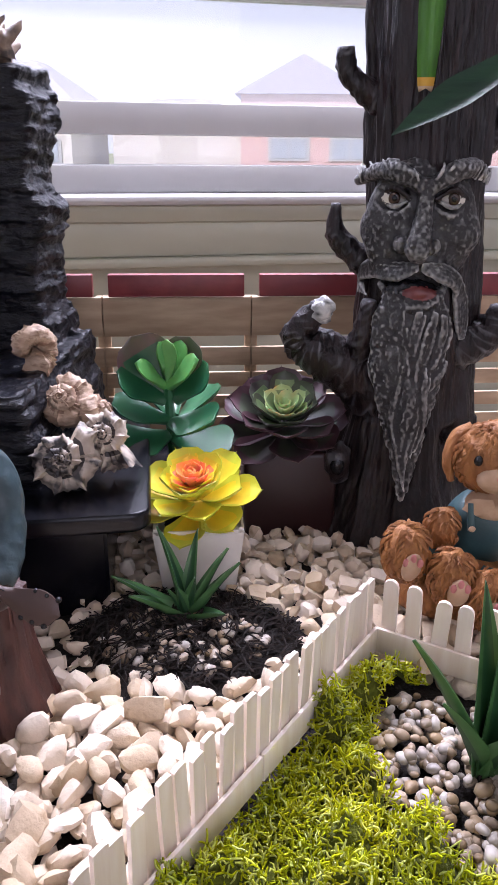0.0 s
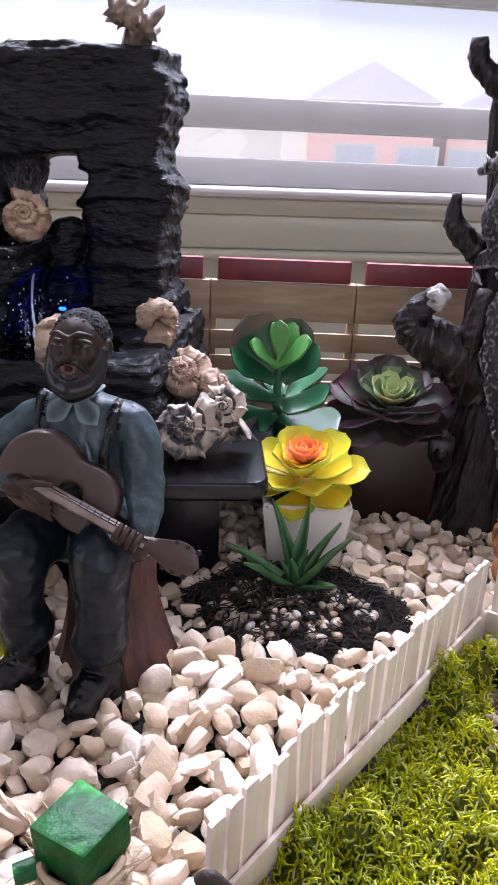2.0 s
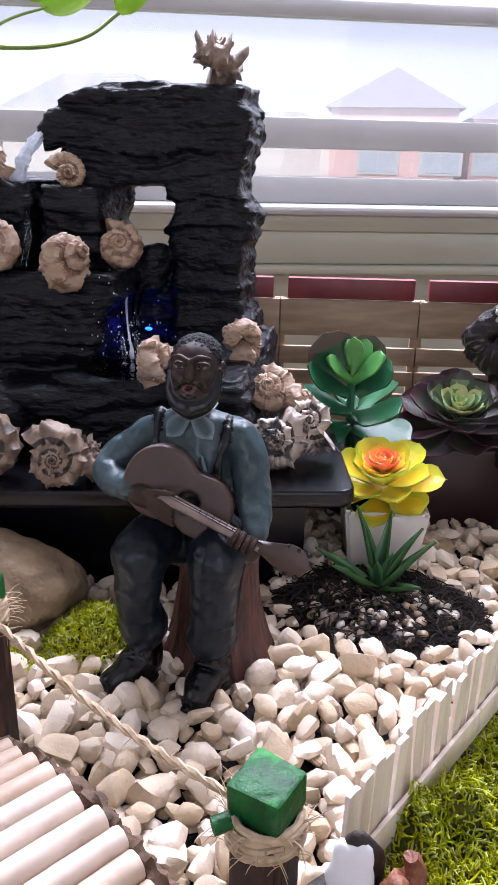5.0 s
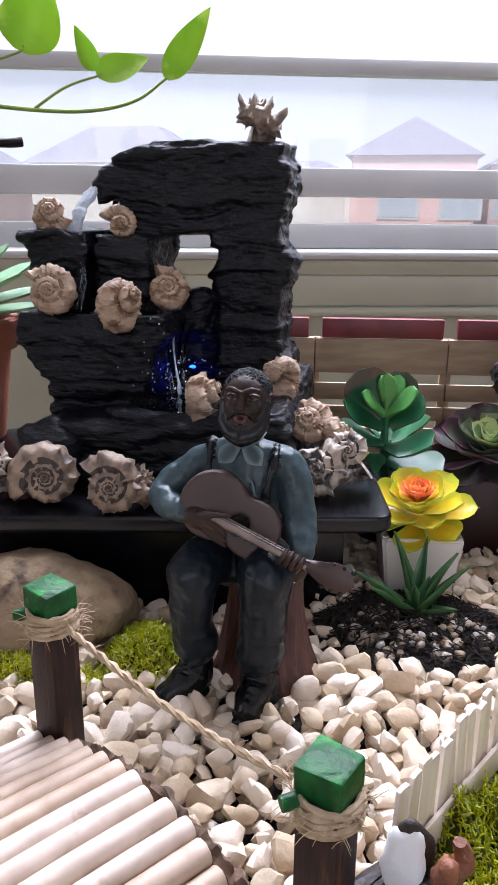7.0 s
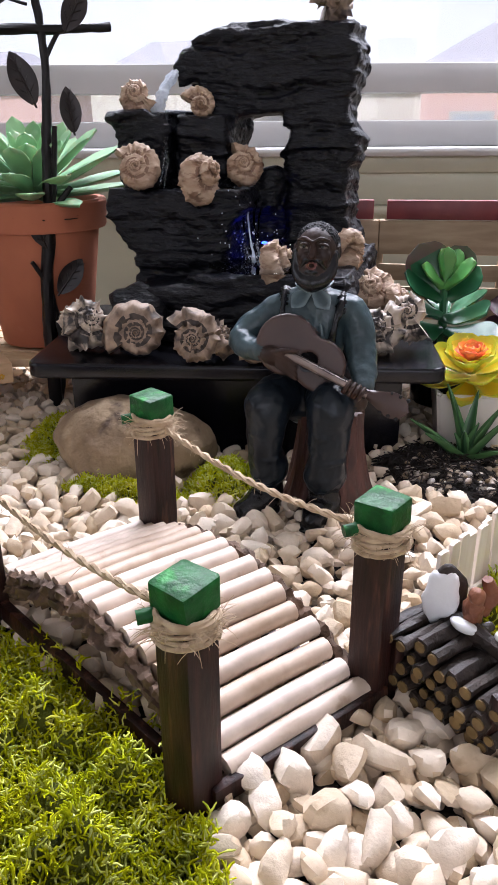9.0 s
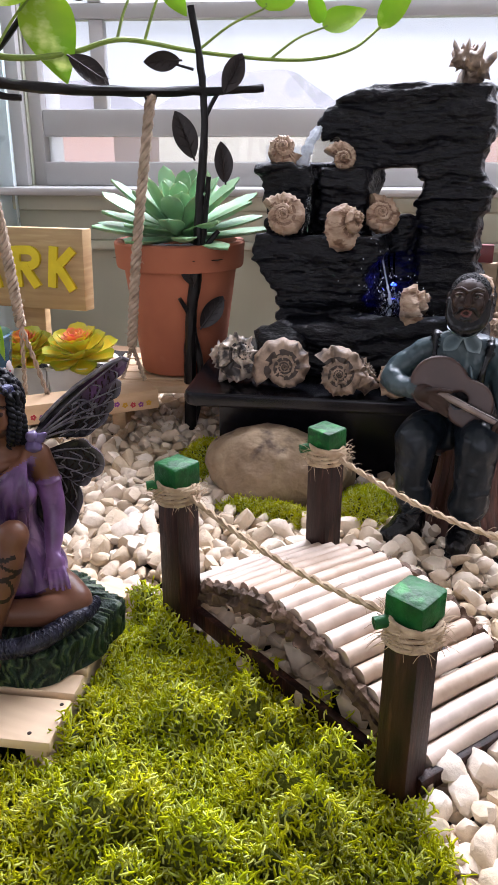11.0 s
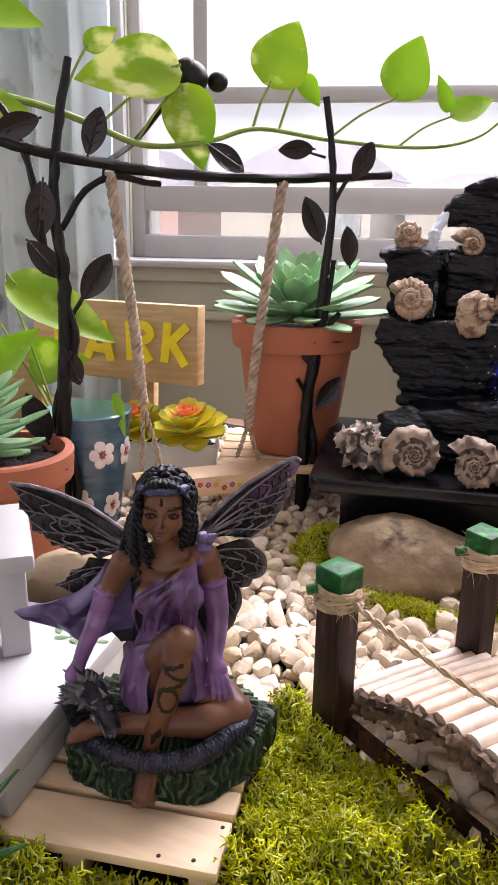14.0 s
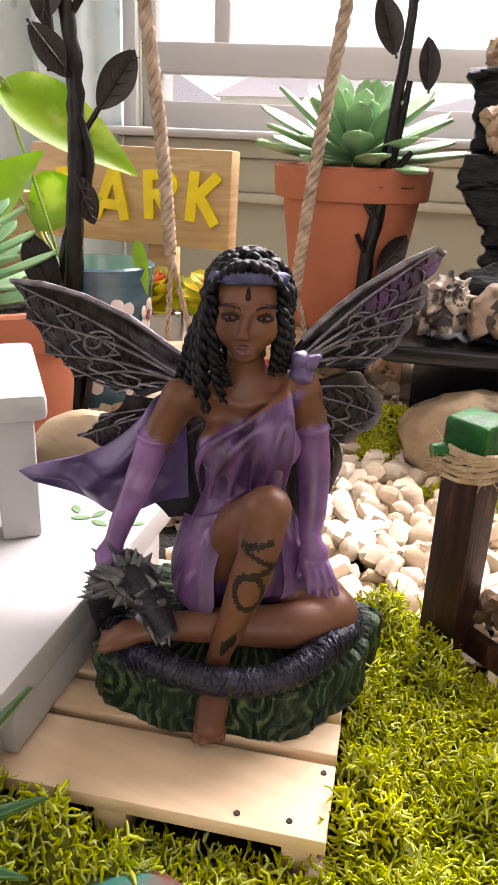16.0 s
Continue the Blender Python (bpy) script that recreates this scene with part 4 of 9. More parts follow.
for p, q in ((FL, FR + Vector((0, 0, DROP[1]))), (BL, BR + Vector((0, 0, DROP[3])))):
    g = Geo()
    base = [p + (q - p) * u + Vector((0, 0, 0.0945 - 0.008 * math.sin(math.pi * u))) for u in np.linspace(0.06, 0.94, 7)]
    cl = curve_points(base, 60)
    for s in range(2):
        pts = [c_ + Vector((math.cos(i * 0.9 + s * math.pi) * 0.0009, 0, math.sin(i * 0.9 + s * math.pi) * 0.0009)) for i, c_ in enumerate(cl)]
        tube(g, pts, [0.0012], 5, rings=120, rough=0.3)
    rr = random.Random(8)
    for _ in range(45):
        c_ = rr.choice(cl)
        d = Vector((rr.uniform(-1, 1), rr.uniform(-1, 1), rr.uniform(-1, 1))) * 0.006
        tube(g, [c_, c_ + d * 0.5 + Vector((0, 0, 0.001)), c_ + d], [0.00018, 0.0001], 3, rings=4)
    wpart("rope_rail", g, JUTE, bridge, "slack jute rope rail")


# ---- tabletop fountain ----
fountain = thing("fountain", "black layered slate tabletop fountain with an arch and running water", "fountain", (-0.245, 0.50, 0.0817))


# one mass of resin cast as split slate: an arch, two columns, the basin's flank and the foot
clay = Clay((-0.385, 0.385, 0.074), (-0.105, 0.628, 0.345), 0.0017)
clay.block([(-0.318, 0.080), (-0.130, 0.080), (-0.132, 0.12), (-0.138, 0.143), (-0.235, 0.138), (-0.275, 0.133), (-0.316, 0.124)], 0.428, 0.604, 0, 0.004, 0.006, 0.05)
clay.block([(-0.353, 0.204), (-0.300, 0.2005), (-0.236, 0.203), (-0.232, 0.190), (-0.243, 0.172), (-0.250, 0.150), (-0.248, 0.090), (-0.318, 0.090), (-0.324, 0.105), (-0.329, 0.125), (-0.327, 0.148), (-0.341, 0.161), (-0.356, 0.183)], 0.468, 0.592, 0, 0.003, 0.005, 0.06)
clay.block([(-0.361, 0.261), (-0.310, 0.2595), (-0.309, 0.235), (-0.312, 0.190), (-0.355, 0.190), (-0.356, 0.235)], 0.497, 0.585, 0, 0.003, 0.004, 0.04)
clay.block([(-0.300, 0.259), (-0.258, 0.2565), (-0.256, 0.235), (-0.260, 0.190), (-0.301, 0.190), (-0.299, 0.24)], 0.506, 0.590, 0, 0.003, 0.004, 0.04)
clay.block([(-0.320, 0.245), (-0.290, 0.245), (-0.290, 0.19), (-0.320, 0.19)], 0.525, 0.580, 0, 0.003, 0.004)
clay.block([(-0.316, 0.293), (-0.309, 0.281), (-0.294, 0.284), (-0.288, 0.268), (-0.287, 0.190), (-0.277, 0.190), (-0.277, 0.236), (-0.271, 0.249), (-0.258, 0.2575), (-0.245, 0.2605), (-0.232, 0.2605), (-0.219, 0.2555), (-0.211, 0.245),
            (-0.211, 0.235), (-0.216, 0.226), (-0.213, 0.215), (-0.212, 0.204), (-0.212, 0.100), (-0.152, 0.100), (-0.151, 0.130), (-0.149, 0.157), (-0.157, 0.175), (-0.160, 0.203), (-0.154, 0.222), (-0.148, 0.237),
            (-0.160, 0.255), (-0.156, 0.285), (-0.152, 0.307), (-0.159, 0.318), (-0.156, 0.330), (-0.190, 0.331), (-0.223, 0.331), (-0.262, 0.330), (-0.280, 0.325), (-0.299, 0.318)], 0.540, 0.612, 0, 0.003, 0.006, 0.06)
clay.block([(-0.262, 0.100), (-0.190, 0.100), (-0.190, 0.196), (-0.215, 0.200), (-0.262, 0.196)], 0.552, 0.602, 0, 0.004, 0.005)
clay.ball((-0.2295, 0.545, 0.1965), (0.0145, 0.015, 0.020), 0, 0.003, (0, 28, 0))


def strata(x, y, z):
    h = z + 0.007 * lattice_noise(x * 16, y * 16, z * 8, 5) + 0.0025 * lattice_noise(x * 55, y * 55, z * 40, 6)
    d = 0.0046 * lattice_noise(x * 14, y * 14, h * 105, 1) + 0.0020 * lattice_noise(x * 34, y * 34, h * 290, 2)
    return d + 0.0016 * lattice_noise(x * 110, y * 110, h * 170, 3) + 0.0009 * lattice_noise(x * 260, y * 260, z * 420, 4)


clay.weather(strata)
body = wpart("slate_rock", clay.skin(Geo()), SLATE, fountain, smooth=True, angle=0)


def view_shift(p):
    """Shift that fits places to the camera's view: higher ones go left and down."""
    w = min(1.0, max(0.0, (p[2] - 0.12) / 0.08))
    return (p[0] - 0.02 * w, p[1], p[2] - 0.0063 - 0.012 * w)


g = Geo()
blob(g, (-0.312, 0.425, 0.102), (0.024, 0.018, 0.027), rough=0.35, freq=60, seed=8)
tagged(part("slate_stone", g, SLATE), "black slate stone lying beside the fountain", "stone")
g = Geo()
tube(g, [(-0.3100, 0.545, 0.296), (-0.3125, 0.530, 0.288), (-0.3165, 0.515, 0.274), (-0.3185, 0.508, 0.259)], [0.0030, 0.0060, 0.0050, 0.0070], 10, rings=24, rough=0.7, squash=0.6)
wpart("waterfall", g, FOAM, fountain, "bright falling water")
g = Geo()
tube(g, [(-0.3105, 0.508, 0.258), (-0.3100, 0.500, 0.246), (-0.3085, 0.498, 0.224), (-0.3075, 0.484, 0.202)], [0.005, 0.003, 0.002, 0.003], 10, rings=24, rough=0.7, squash=0.6)
wpart("water_trickle", g, WATER, fountain, "clear running water")
g = Geo()
for x0, x1, y0, y1, z in ((-0.338, -0.296, 0.505, 0.56, 0.2605), (-0.325, -0.245, 0.470, 0.51, 0.2005), (-0.256, -0.161, 0.41, 0.500, 0.1445)):
    g = Geo()
    blob(g, ((x0 + x1) / 2, (y0 + y1) / 2, z), ((x1 - x0) / 2, (y1 - y0) / 2, 0.0022), sub=4, rough=0.1, freq=160)
    wpart("pool", g, WATER, fountain, "thin sheet of water in the basin")
for k, (xa, xb, w) in enumerate(((-0.222, -0.208, 0.0013), (-0.217, -0.203, 0.0016), (-0.226, -0.214, 0.0012), (-0.212, -0.205, 0.0012))):
    g = Geo()
    tube(g, [(xa - 0.018, 0.530, 0.194 - 0.003 * k), (xa - 0.014, 0.500, 0.178), ((xa + xb) / 2 - 0.012, 0.475, 0.162), (xb - 0.012, 0.462, 0.145)], [w, w * 0.7, w * 0.5, w * 1.4], 8, rings=26, rough=0.7)
    wpart("water_trickle" if k else "waterfall", g, WATER if k else FOAM, fountain, "clear running water" if k else "bright falling water")
g = Geo()
rr = random.Random(4)
for _ in range(70):
    c = (rr.gauss(-0.236, 0.016), 0.455 + rr.uniform(0.0, 0.05), 0.146 + abs(rr.gauss(0, 0.022)))
    blob(g, c, (0.0006, 0.0006, 0.0007), sub=1)
tagged(wpart("water_spray", g, FOAM, fountain), "scattered water drops", kind="stuff")
lampm = bpy.data.materials.new("blue_led")
lampm.use_nodes = True
lb = lampm.node_tree.nodes["Principled BSDF"]
lb.inputs["Base Color"].default_value = (0.05, 0.06, 0.3, 1)
lb.inputs["Emission Color"].default_value = (0.010, 0.020, 1.0, 1)
lb.inputs["Emission Strength"].default_value = 36.0
g = Geo()
blob(g, (-0.231, 0.538, 0.1500), (0.003, 0.0015, 0.0015), sub=2)
wpart("led_lamp", g, lampm, fountain, "small blue lamp behind the water")


# ---- sea shells ----
def shell(m, label, at, size, rot, turns=3.2, knobs=7, spike=0.25, rise=0.9, seed=0, mouth=1.0, group="sea shells on the fountain"):
    """A whorled shell about size across; its spire points along the local z."""
    g = Geo()
    R, S = 170, 22
    k = math.log(9.0 * mouth) / (turns * 2 * math.pi)
    verts, faces, fm = [], [], []
    for i in range(R):
        th = turns * 2 * math.pi * i / (R - 1)
        e = math.exp(k * th)
        rc, tr = 0.058 * e, 0.046 * e
        c = Vector((rc * math.cos(th), rc * math.sin(th), -rise * 0.085 * e))
        out = Vector((math.cos(th), math.sin(th), 0))
        kn = max(0.0, math.cos(th * knobs)) ** 3 * spike
        rib = 0.08 * math.sin(th * knobs * 3)
        for j in range(S):
            a = 2 * math.pi * j / S
            w = 1 + rib + kn * 1.15 * math.exp(-((a - 0.75) / 0.34) ** 2) + kn * 0.6 * math.exp(-((a - 5.75) / 0.28) ** 2) + 0.075 * math.sin(a * 8)
            q = c + (out * math.cos(a) + Vector((0, 0, 1.1)) * math.sin(a)) * tr * w
            q += q * 0.05 * noise.noise(q * 14 + Vector((seed, 0, 0)))
            verts.append(q)
    for i in range(R - 1):
        th = turns * 2 * math.pi * i / (R - 1)
        for j in range(S):
            a, b_ = i * S + j, i * S + (j + 1) % S
            faces.append((a, a + S, b_ + S, b_))
            n1 = noise.noise(Vector((th * 3.1, j * 0.55, seed)))
            fm.append(1 if j in (5, 6) and n1 > -0.25 else 0)
    faces.append(tuple(range(S)))
    faces.append(tuple((R - 1) * S + j for j in range(S - 1, -1, -1)))
    lo = [min(v[d] for v in verts) for d in range(3)]
    hi = [max(v[d] for v in verts) for d in range(3)]
    mid = Vector([(x + y) / 2 for x, y in zip(lo, hi)])
    f = size * 1.0 / max(y - x for x, y in zip(lo, hi))
    g.add([(v - mid) * f for v in verts], faces)
    g.m[:len(fm)] = fm
    ob = part("sea_shell", g, [m, {SHELL_A: SHELLDARK, SHELL_B: SHELLGREY, SHELL_C: SHELLBLACK}[m]], None, angle=70)
    ob.matrix_basis = pose(*(view_shift(at) if at[2] > 0.13 else (at[0], at[1], at[2] - 0.0063)), *rot)
    return tagged(ob, label, "shell", group)


shell(SHELL_B, "spiky grey-brown shell standing on the fountain's top", (-0.1605, 0.560, 0.3610), 0.044, (-15, 20, 40), 3.2, 8, 1.5, 1.5, 1)
shell(SHELL_A, "pale knobbed conch on the upper basin", (-0.316, 0.512, 0.288), 0.036, (65, 20, 0), 3.0, 8, 0.35, 1.1, 2)
shell(SHELL_A, "blunt pale conch beside the falling water", (-0.264, 0.520, 0.287), 0.029, (75, 60, 10), 2.6, 7, 0.3, 1.3, 3)
shell(SHELL_A, "tan whorled conch with its spire showing", (-0.306, 0.476, 0.236), 0.042, (68, 0, 12), 3.4, 8, 0.25, 0.9, 4)
shell(SHELL_A, "ribbed tan conch lying on its side", (-0.246, 0.468, 0.227), 0.046, (15, 68, -8), 3.2, 8, 0.3, 1.7, 5)
shell(SHELL_A, "pinkish whorled conch with its spire showing", (-0.222, 0.510, 0.236), 0.039, (62, 0, 25), 3.3, 7, 0.3, 1.0, 6)
shell(SHELL_A, "pale spiked conch in the lower basin", (-0.187, 0.438, 0.160), 0.036, (20, 65, 30), 3.0, 7, 0.55, 1.5, 7)
shell(SHELL_A, "pale ribbed conch on the fountain's edge", (-0.137, 0.500, 0.165), 0.036, (20, 70, 180), 3.0, 9, 0.3, 1.5, 8)
shell(SHELL_B, "grey-brown turban shell on the black table", (-0.2975, 0.385, 0.110), 0.050, (78, 0, 14), 3.6, 12, 0.35, 0.6, 9)
shell(SHELL_B, "knobbed whorled shell on the black table", (-0.2445, 0.378, 0.109), 0.043, (74, 0, 12), 3.4, 7, 0.6, 0.7, 10)
shell(SHELL_B, "small spiked shell leaning on its neighbour", (-0.226, 0.386, 0.103), 0.032, (40, 40, 60), 3.0, 7, 0.8, 1.0, 11)
shell(SHELL_C, "black and white murex shell", (-0.334, 0.378, 0.110), 0.046, (60, 50, 20), 3.0, 7, 0.9, 1.2, 12)
shell(SHELL_C, "black and white spiny shell", (-0.350, 0.386, 0.104), 0.036, (20, 70, 120), 3.0, 7, 0.9, 1.2, 13)
shell(SHELL_C, "dark spiny murex at the table's corner", (-0.112, 0.436, 0.109), 0.046, (70, 10, 10), 3.2, 8, 0.8, 1.2, 14)
shell(SHELL_C, "black and white spiny murex", (-0.089, 0.452, 0.112), 0.044, (60, 40, -30), 3.0, 8, 0.8, 1.2, 15)
shell(SHELL_A, "pale knobbed conch behind the murex shells", (-0.120, 0.482, 0.132), 0.040, (40, -30, 30), 3.2, 8, 0.3, 1.2, 16)
shell(SHELL_A, "pale conch wedged among the murex shells", (-0.106, 0.478, 0.120), 0.036, (30, 60, 40), 3.2, 8, 0.3, 1.2, 17)
shell(SHELL_A, "pale shell behind the seated figure", (-0.200, 0.385, 0.102), 0.034, (60, 30, 40), 3.0, 7, 0.5, 1.0, 18)

# ---- boulder and moss beside the plinth ----
g = Geo()
blob(g, (-0.286, 0.345, 0.020), (0.062, 0.038, 0.034), sub=5, rough=0.34, freq=17, seed=2, rot=(0, -4, 8))
for i, p in enumerate(g.v):
    q = Vector(p)
    q += (q - Vector((-0.286, 0.345, 0.02))) * (0.06 * noise.noise(q * 90) + 0.05 * noise.noise(q * 45))
    g.v[i] = tuple(q)
tagged(part("boulder", g, ROCK), "smooth tan sandstone boulder beside the black plinth", "rock")


def ellipse_patch(cx, cy, rx, ry):
    return lambda x, y: ((x - cx) / rx) ** 2 + ((y - cy) / ry) ** 2 < 1


def patch_height(cx, cy, rx, ry, h):
    return lambda x, y: np.maximum(0.002, h * (1 - ((x - cx) / rx) ** 2 - ((y - cy) / ry) ** 2) + 0.006 * lattice_noise(x * 60, y * 60, 4.0, 33))


for cx, cy, rx, ry, h, n, sd in ((-0.362, 0.368, 0.034, 0.040, 0.026, 1500, 11), (-0.272, 0.300, 0.050, 0.012, 0.014, 1000, 12), (-0.208, 0.330, 0.030, 0.030, 0.022, 1200, 13)):
    cushion("moss_clump", "small green clump of moss against the boulder", ellipse_patch(cx, cy, rx, ry), cx - rx, cx + rx, cy - ry, cy + ry, n, patch_height(cx, cy, rx, ry, h), sd)


# ---- statues ----
SKIN_D = mat("dark_brown_resin", (0.034, 0.016, 0.011), (0.020, 0.010, 0.007), 60, 0.42, bump=0.15, spec=0.3)
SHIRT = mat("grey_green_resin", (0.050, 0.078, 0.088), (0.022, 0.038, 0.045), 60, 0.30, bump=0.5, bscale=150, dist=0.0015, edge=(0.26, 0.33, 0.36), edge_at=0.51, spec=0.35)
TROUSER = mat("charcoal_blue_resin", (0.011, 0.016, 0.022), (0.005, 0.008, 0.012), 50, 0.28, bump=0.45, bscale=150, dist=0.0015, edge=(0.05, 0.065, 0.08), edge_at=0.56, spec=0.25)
BLACKRESIN = mat("black_resin", (0.007, 0.007, 0.009), (0.004, 0.004, 0.005), 60, 0.25, bump=0.3, spec=0.35)
GUITAR = mat("brown_guitar_resin", (0.062, 0.031, 0.024), (0.036, 0.018, 0.014), 30, 0.42, bump=0.15)
NECKWOOD = mat("pale_fretboard_resin", (0.26, 0.20, 0.17), (0.14, 0.10, 0.08), 90, 0.5, bump=0.3)
STUMP = mat("red_brown_stump", (0.080, 0.024, 0.016), (0.030, 0.010, 0.007), 30, 0.55, bump=0.6, stretch=(4, 4, 0.6), dist=0.002)
GREYHAIR = mat("grey_hair_resin", (0.010, 0.010, 0.011), (0.004, 0.004, 0.005), 260, 0.7, bump=0.8, dist=0.002, spec=0.15)

g = Geo()
# stump
R, S = 26, 72
vs, fs = [], []
for i in range(R):
    z = 0.069 * i / (R - 1)
    for k in range(S):
        a = 2 * math.pi * k / S
        rad = 0.0215 + 0.0120 * (1 - z / 0.069) ** 2.0 + 0.0012 * math.sin(a * 17 + 2.5 * noise.noise(Vector((a, z * 30, 0)))) + 0.0022 * noise.noise(Vector((math.cos(a) * 3, math.sin(a) * 3, z * 20)))
        vs.append((-0.1315 + rad * math.cos(a), 0.338 + rad * math.sin(a), z))
for i in range(R - 1):
    for k in range(S):
        a, b_ = i * S + k, i * S + (k + 1) % S
        fs.append((a, b_, b_ + S, a + S))
fs.append(tuple((R - 1) * S + k for k in range(S)))
g.add(vs, fs, 0)

# body: shirt, trousers, boots and arms run into one another
clay = Clay((-0.212, 0.272, -0.002), (-0.066, 0.372, 0.160), 0.0009)
clay.limb([(-0.1475, 0.345, 0.074), (-0.1475, 0.346, 0.098), (-0.147, 0.344, 0.122), (-0.1465, 0.343, 0.134)], [0.0215, 0.0200, 0.0220, 0.0150], 1, 0.004, flat=(1, 0.82, 1))
clay.limb([(-0.172, 0.344, 0.1335), (-0.1465, 0.343, 0.1405), (-0.123, 0.344, 0.1365)], [0.0098, 0.0115, 0.0098], 1, 0.006)
clay.limb([(-0.1735, 0.344, 0.1330), (-0.186, 0.340, 0.1240), (-0.1935, 0.333, 0.1155), (-0.186, 0.322, 0.1125), (-0.177, 0.3160, 0.1130)], [0.0094, 0.0100, 0.0096, 0.0086, 0.0072], 1, 0.004)
clay.limb([(-0.1220, 0.344, 0.1365), (-0.1165, 0.341, 0.1270), (-0.1135, 0.335, 0.1140), (-0.1095, 0.324, 0.1030), (-0.1070, 0.3155, 0.0955)], [0.0096, 0.0104, 0.0102, 0.0090, 0.0076], 1, 0.004)
for c, d, n in (((-0.191, 0.331, 0.115), (0.0075, -0.0035, 0.002), 5), ((-0.1115, 0.330, 0.109), (0.002, -0.006, -0.006), 6), ((-0.118, 0.342, 0.130), (0.002, -0.002, -0.007), 3)):
    for i in range(n):
        q = Vector(c) + Vector(d) * (i / n * 1.6 - 0.4)
        s = 1 if i % 2 else -1
        clay.limb([q + Vector((-0.0078, -0.003, 0.003 * s)), q + Vector((0, -0.0098, 0)), q + Vector((0.0082, -0.003, -0.002 * s))], [0.0004, 0.0011, 0.0004], 1, 0.0018)
for x, z in ((-0.158, 0.118), (-0.139, 0.121), (-0.150, 0.128), (-0.132, 0.112)):
    clay.limb([(x, 0.3265, z + 0.010), (x + 0.002, 0.3255, z), (x + 0.006, 0.3275, z - 0.012)], [0.0004, 0.0011, 0.0004], 1, 0.002)
clay.ball((-0.1460, 0.339, 0.074), (0.0270, 0.0190, 0.0150), 2, 0.005)
for hip, mid, knee, shin, hem, wide in (((-0.160, 0.338, 0.075), (-0.1665, 0.321, 0.0790), (-0.1700, 0.3075, 0.0765), (-0.1705, 0.3060, 0.048), (-0.1690, 0.3080, 0.0330), 1.0),
                                        ((-0.134, 0.338, 0.075), (-0.1290, 0.321, 0.0810), (-0.1270, 0.3075, 0.0790), (-0.1275, 0.3065, 0.048), (-0.1290, 0.3070, 0.0330), 1.07)):
    clay.limb([hip, mid, knee], [0.0165 * wide, 0.0158 * wide, 0.0142 * wide], 2, 0.003)
    clay.limb([knee, shin, hem], [0.0142 * wide, 0.0120 * wide, 0.0138 * wide], 2, 0.004, 16)
    for i, (dz, dx, r_) in enumerate(((0.004, -0.006, 0.0013), (-0.006, 0.004, 0.0011), (-0.016, -0.004, 0.0014), (-0.034, 0.005, 0.0013), (-0.046, -0.003, 0.0015), (-0.052, 0.004, 0.0012))):
        q = Vector(knee) + Vector((dx * 0.3, -0.0128 * wide, dz))
        clay.limb([q + Vector((-0.009, 0.004, 0.004 - 0.002 * i)), q, q + Vector((0.009, 0.004, -0.003 + 0.0015 * i))], [0.0004, r_, 0.0004], 2, 0.0022)
clay.ball((-0.1492, 0.300, 0.030), (0.0045, 0.02, 0.05), None, 0.003)
for heel, mid, toe in (((-0.1690, 0.3080, 0.0110), (-0.1755, 0.2985, 0.0082), (-0.1815, 0.2905, 0.0062)), ((-0.1290, 0.3060, 0.0110), (-0.1315, 0.2950, 0.0084), (-0.1325, 0.2860, 0.0066))):
    clay.limb([Vector(heel) + Vector((0, 0.001, 0.010)), heel, mid, toe], [0.0100, 0.0112, 0.0100, 0.0080], 3, 0.0006)
    clay.limb([Vector(heel) - Vector((0, 0, 0.007)), Vector(mid) - Vector((0, 0, 0.0055)), Vector(toe) + Vector((0, -0.001, -0.004))], [0.0112, 0.0108, 0.0088], 3, 0.0006, flat=(1, 1, 0.4))
    for u in (0.25, 0.55, 0.85):
        q = Vector(heel).lerp(Vector(mid), u) + Vector((0, -0.004, 0.0098 - 0.002 * u))
        clay.limb([q + Vector((-0.005, 0, -0.002)), q + Vector((0, -0.001, 0.0008)), q + Vector((0.005, 0, -0.002))], [0.0006, 0.0009, 0.0006], 3, 0.0008)
clay.ball((-0.15, 0.31, -0.012), (0.09, 0.09, 0.0115), None, 0.001)
# braces
for s in (-1, 1):
    clay.limb([(-0.1465 + s * 0.0195, 0.343, 0.1478), (-0.1465 + s * 0.0188, 0.3325, 0.1415), (-0.1465 + s * 0.0175, 0.3262, 0.130), (-0.1465 + s * 0.0150, 0.3268, 0.110)], [0.0022, 0.0024, 0.0024, 0.0024], 3, 0.0006, 20, (1, 0.6, 1))
clay.weather(lambda x, y, z: 0.0010 * lattice_noise(x * 120, y * 120, z * 75, 11) + 0.0006 * lattice_noise(x * 260, y * 260, z * 190, 12), 0.006)
# palms and fingers
clay.limb([(-0.177, 0.3160, 0.1130), (-0.170, 0.3120, 0.1120)], [0.0052, 0.0056], 4, 0.001)
clay.ball((-0.1660, 0.3105, 0.1110), (0.0072, 0.0046, 0.0064), 4, 0.002, (0, 20, 0))
for k in range(4):
    clay.limb([(-0.1625, 0.3070, 0.1142 - 0.0028 * k), (-0.1555, 0.3045, 0.1120 - 0.0033 * k), (-0.1500, 0.3050, 0.1085 - 0.0034 * k)], [0.0018, 0.0017, 0.0012], 4, 0.0008)
clay.limb([(-0.1650, 0.3075, 0.1150), (-0.1570, 0.3045, 0.1168), (-0.1490, 0.3045, 0.1166)], [0.0020, 0.0018, 0.0013], 4, 0.0008)
clay.limb([(-0.1070, 0.3155, 0.0955), (-0.1085, 0.3110, 0.0890)], [0.0056, 0.0052], 4, 0.001)
clay.ball((-0.1095, 0.3095, 0.0850), (0.0058, 0.0050, 0.0068), 4, 0.002)
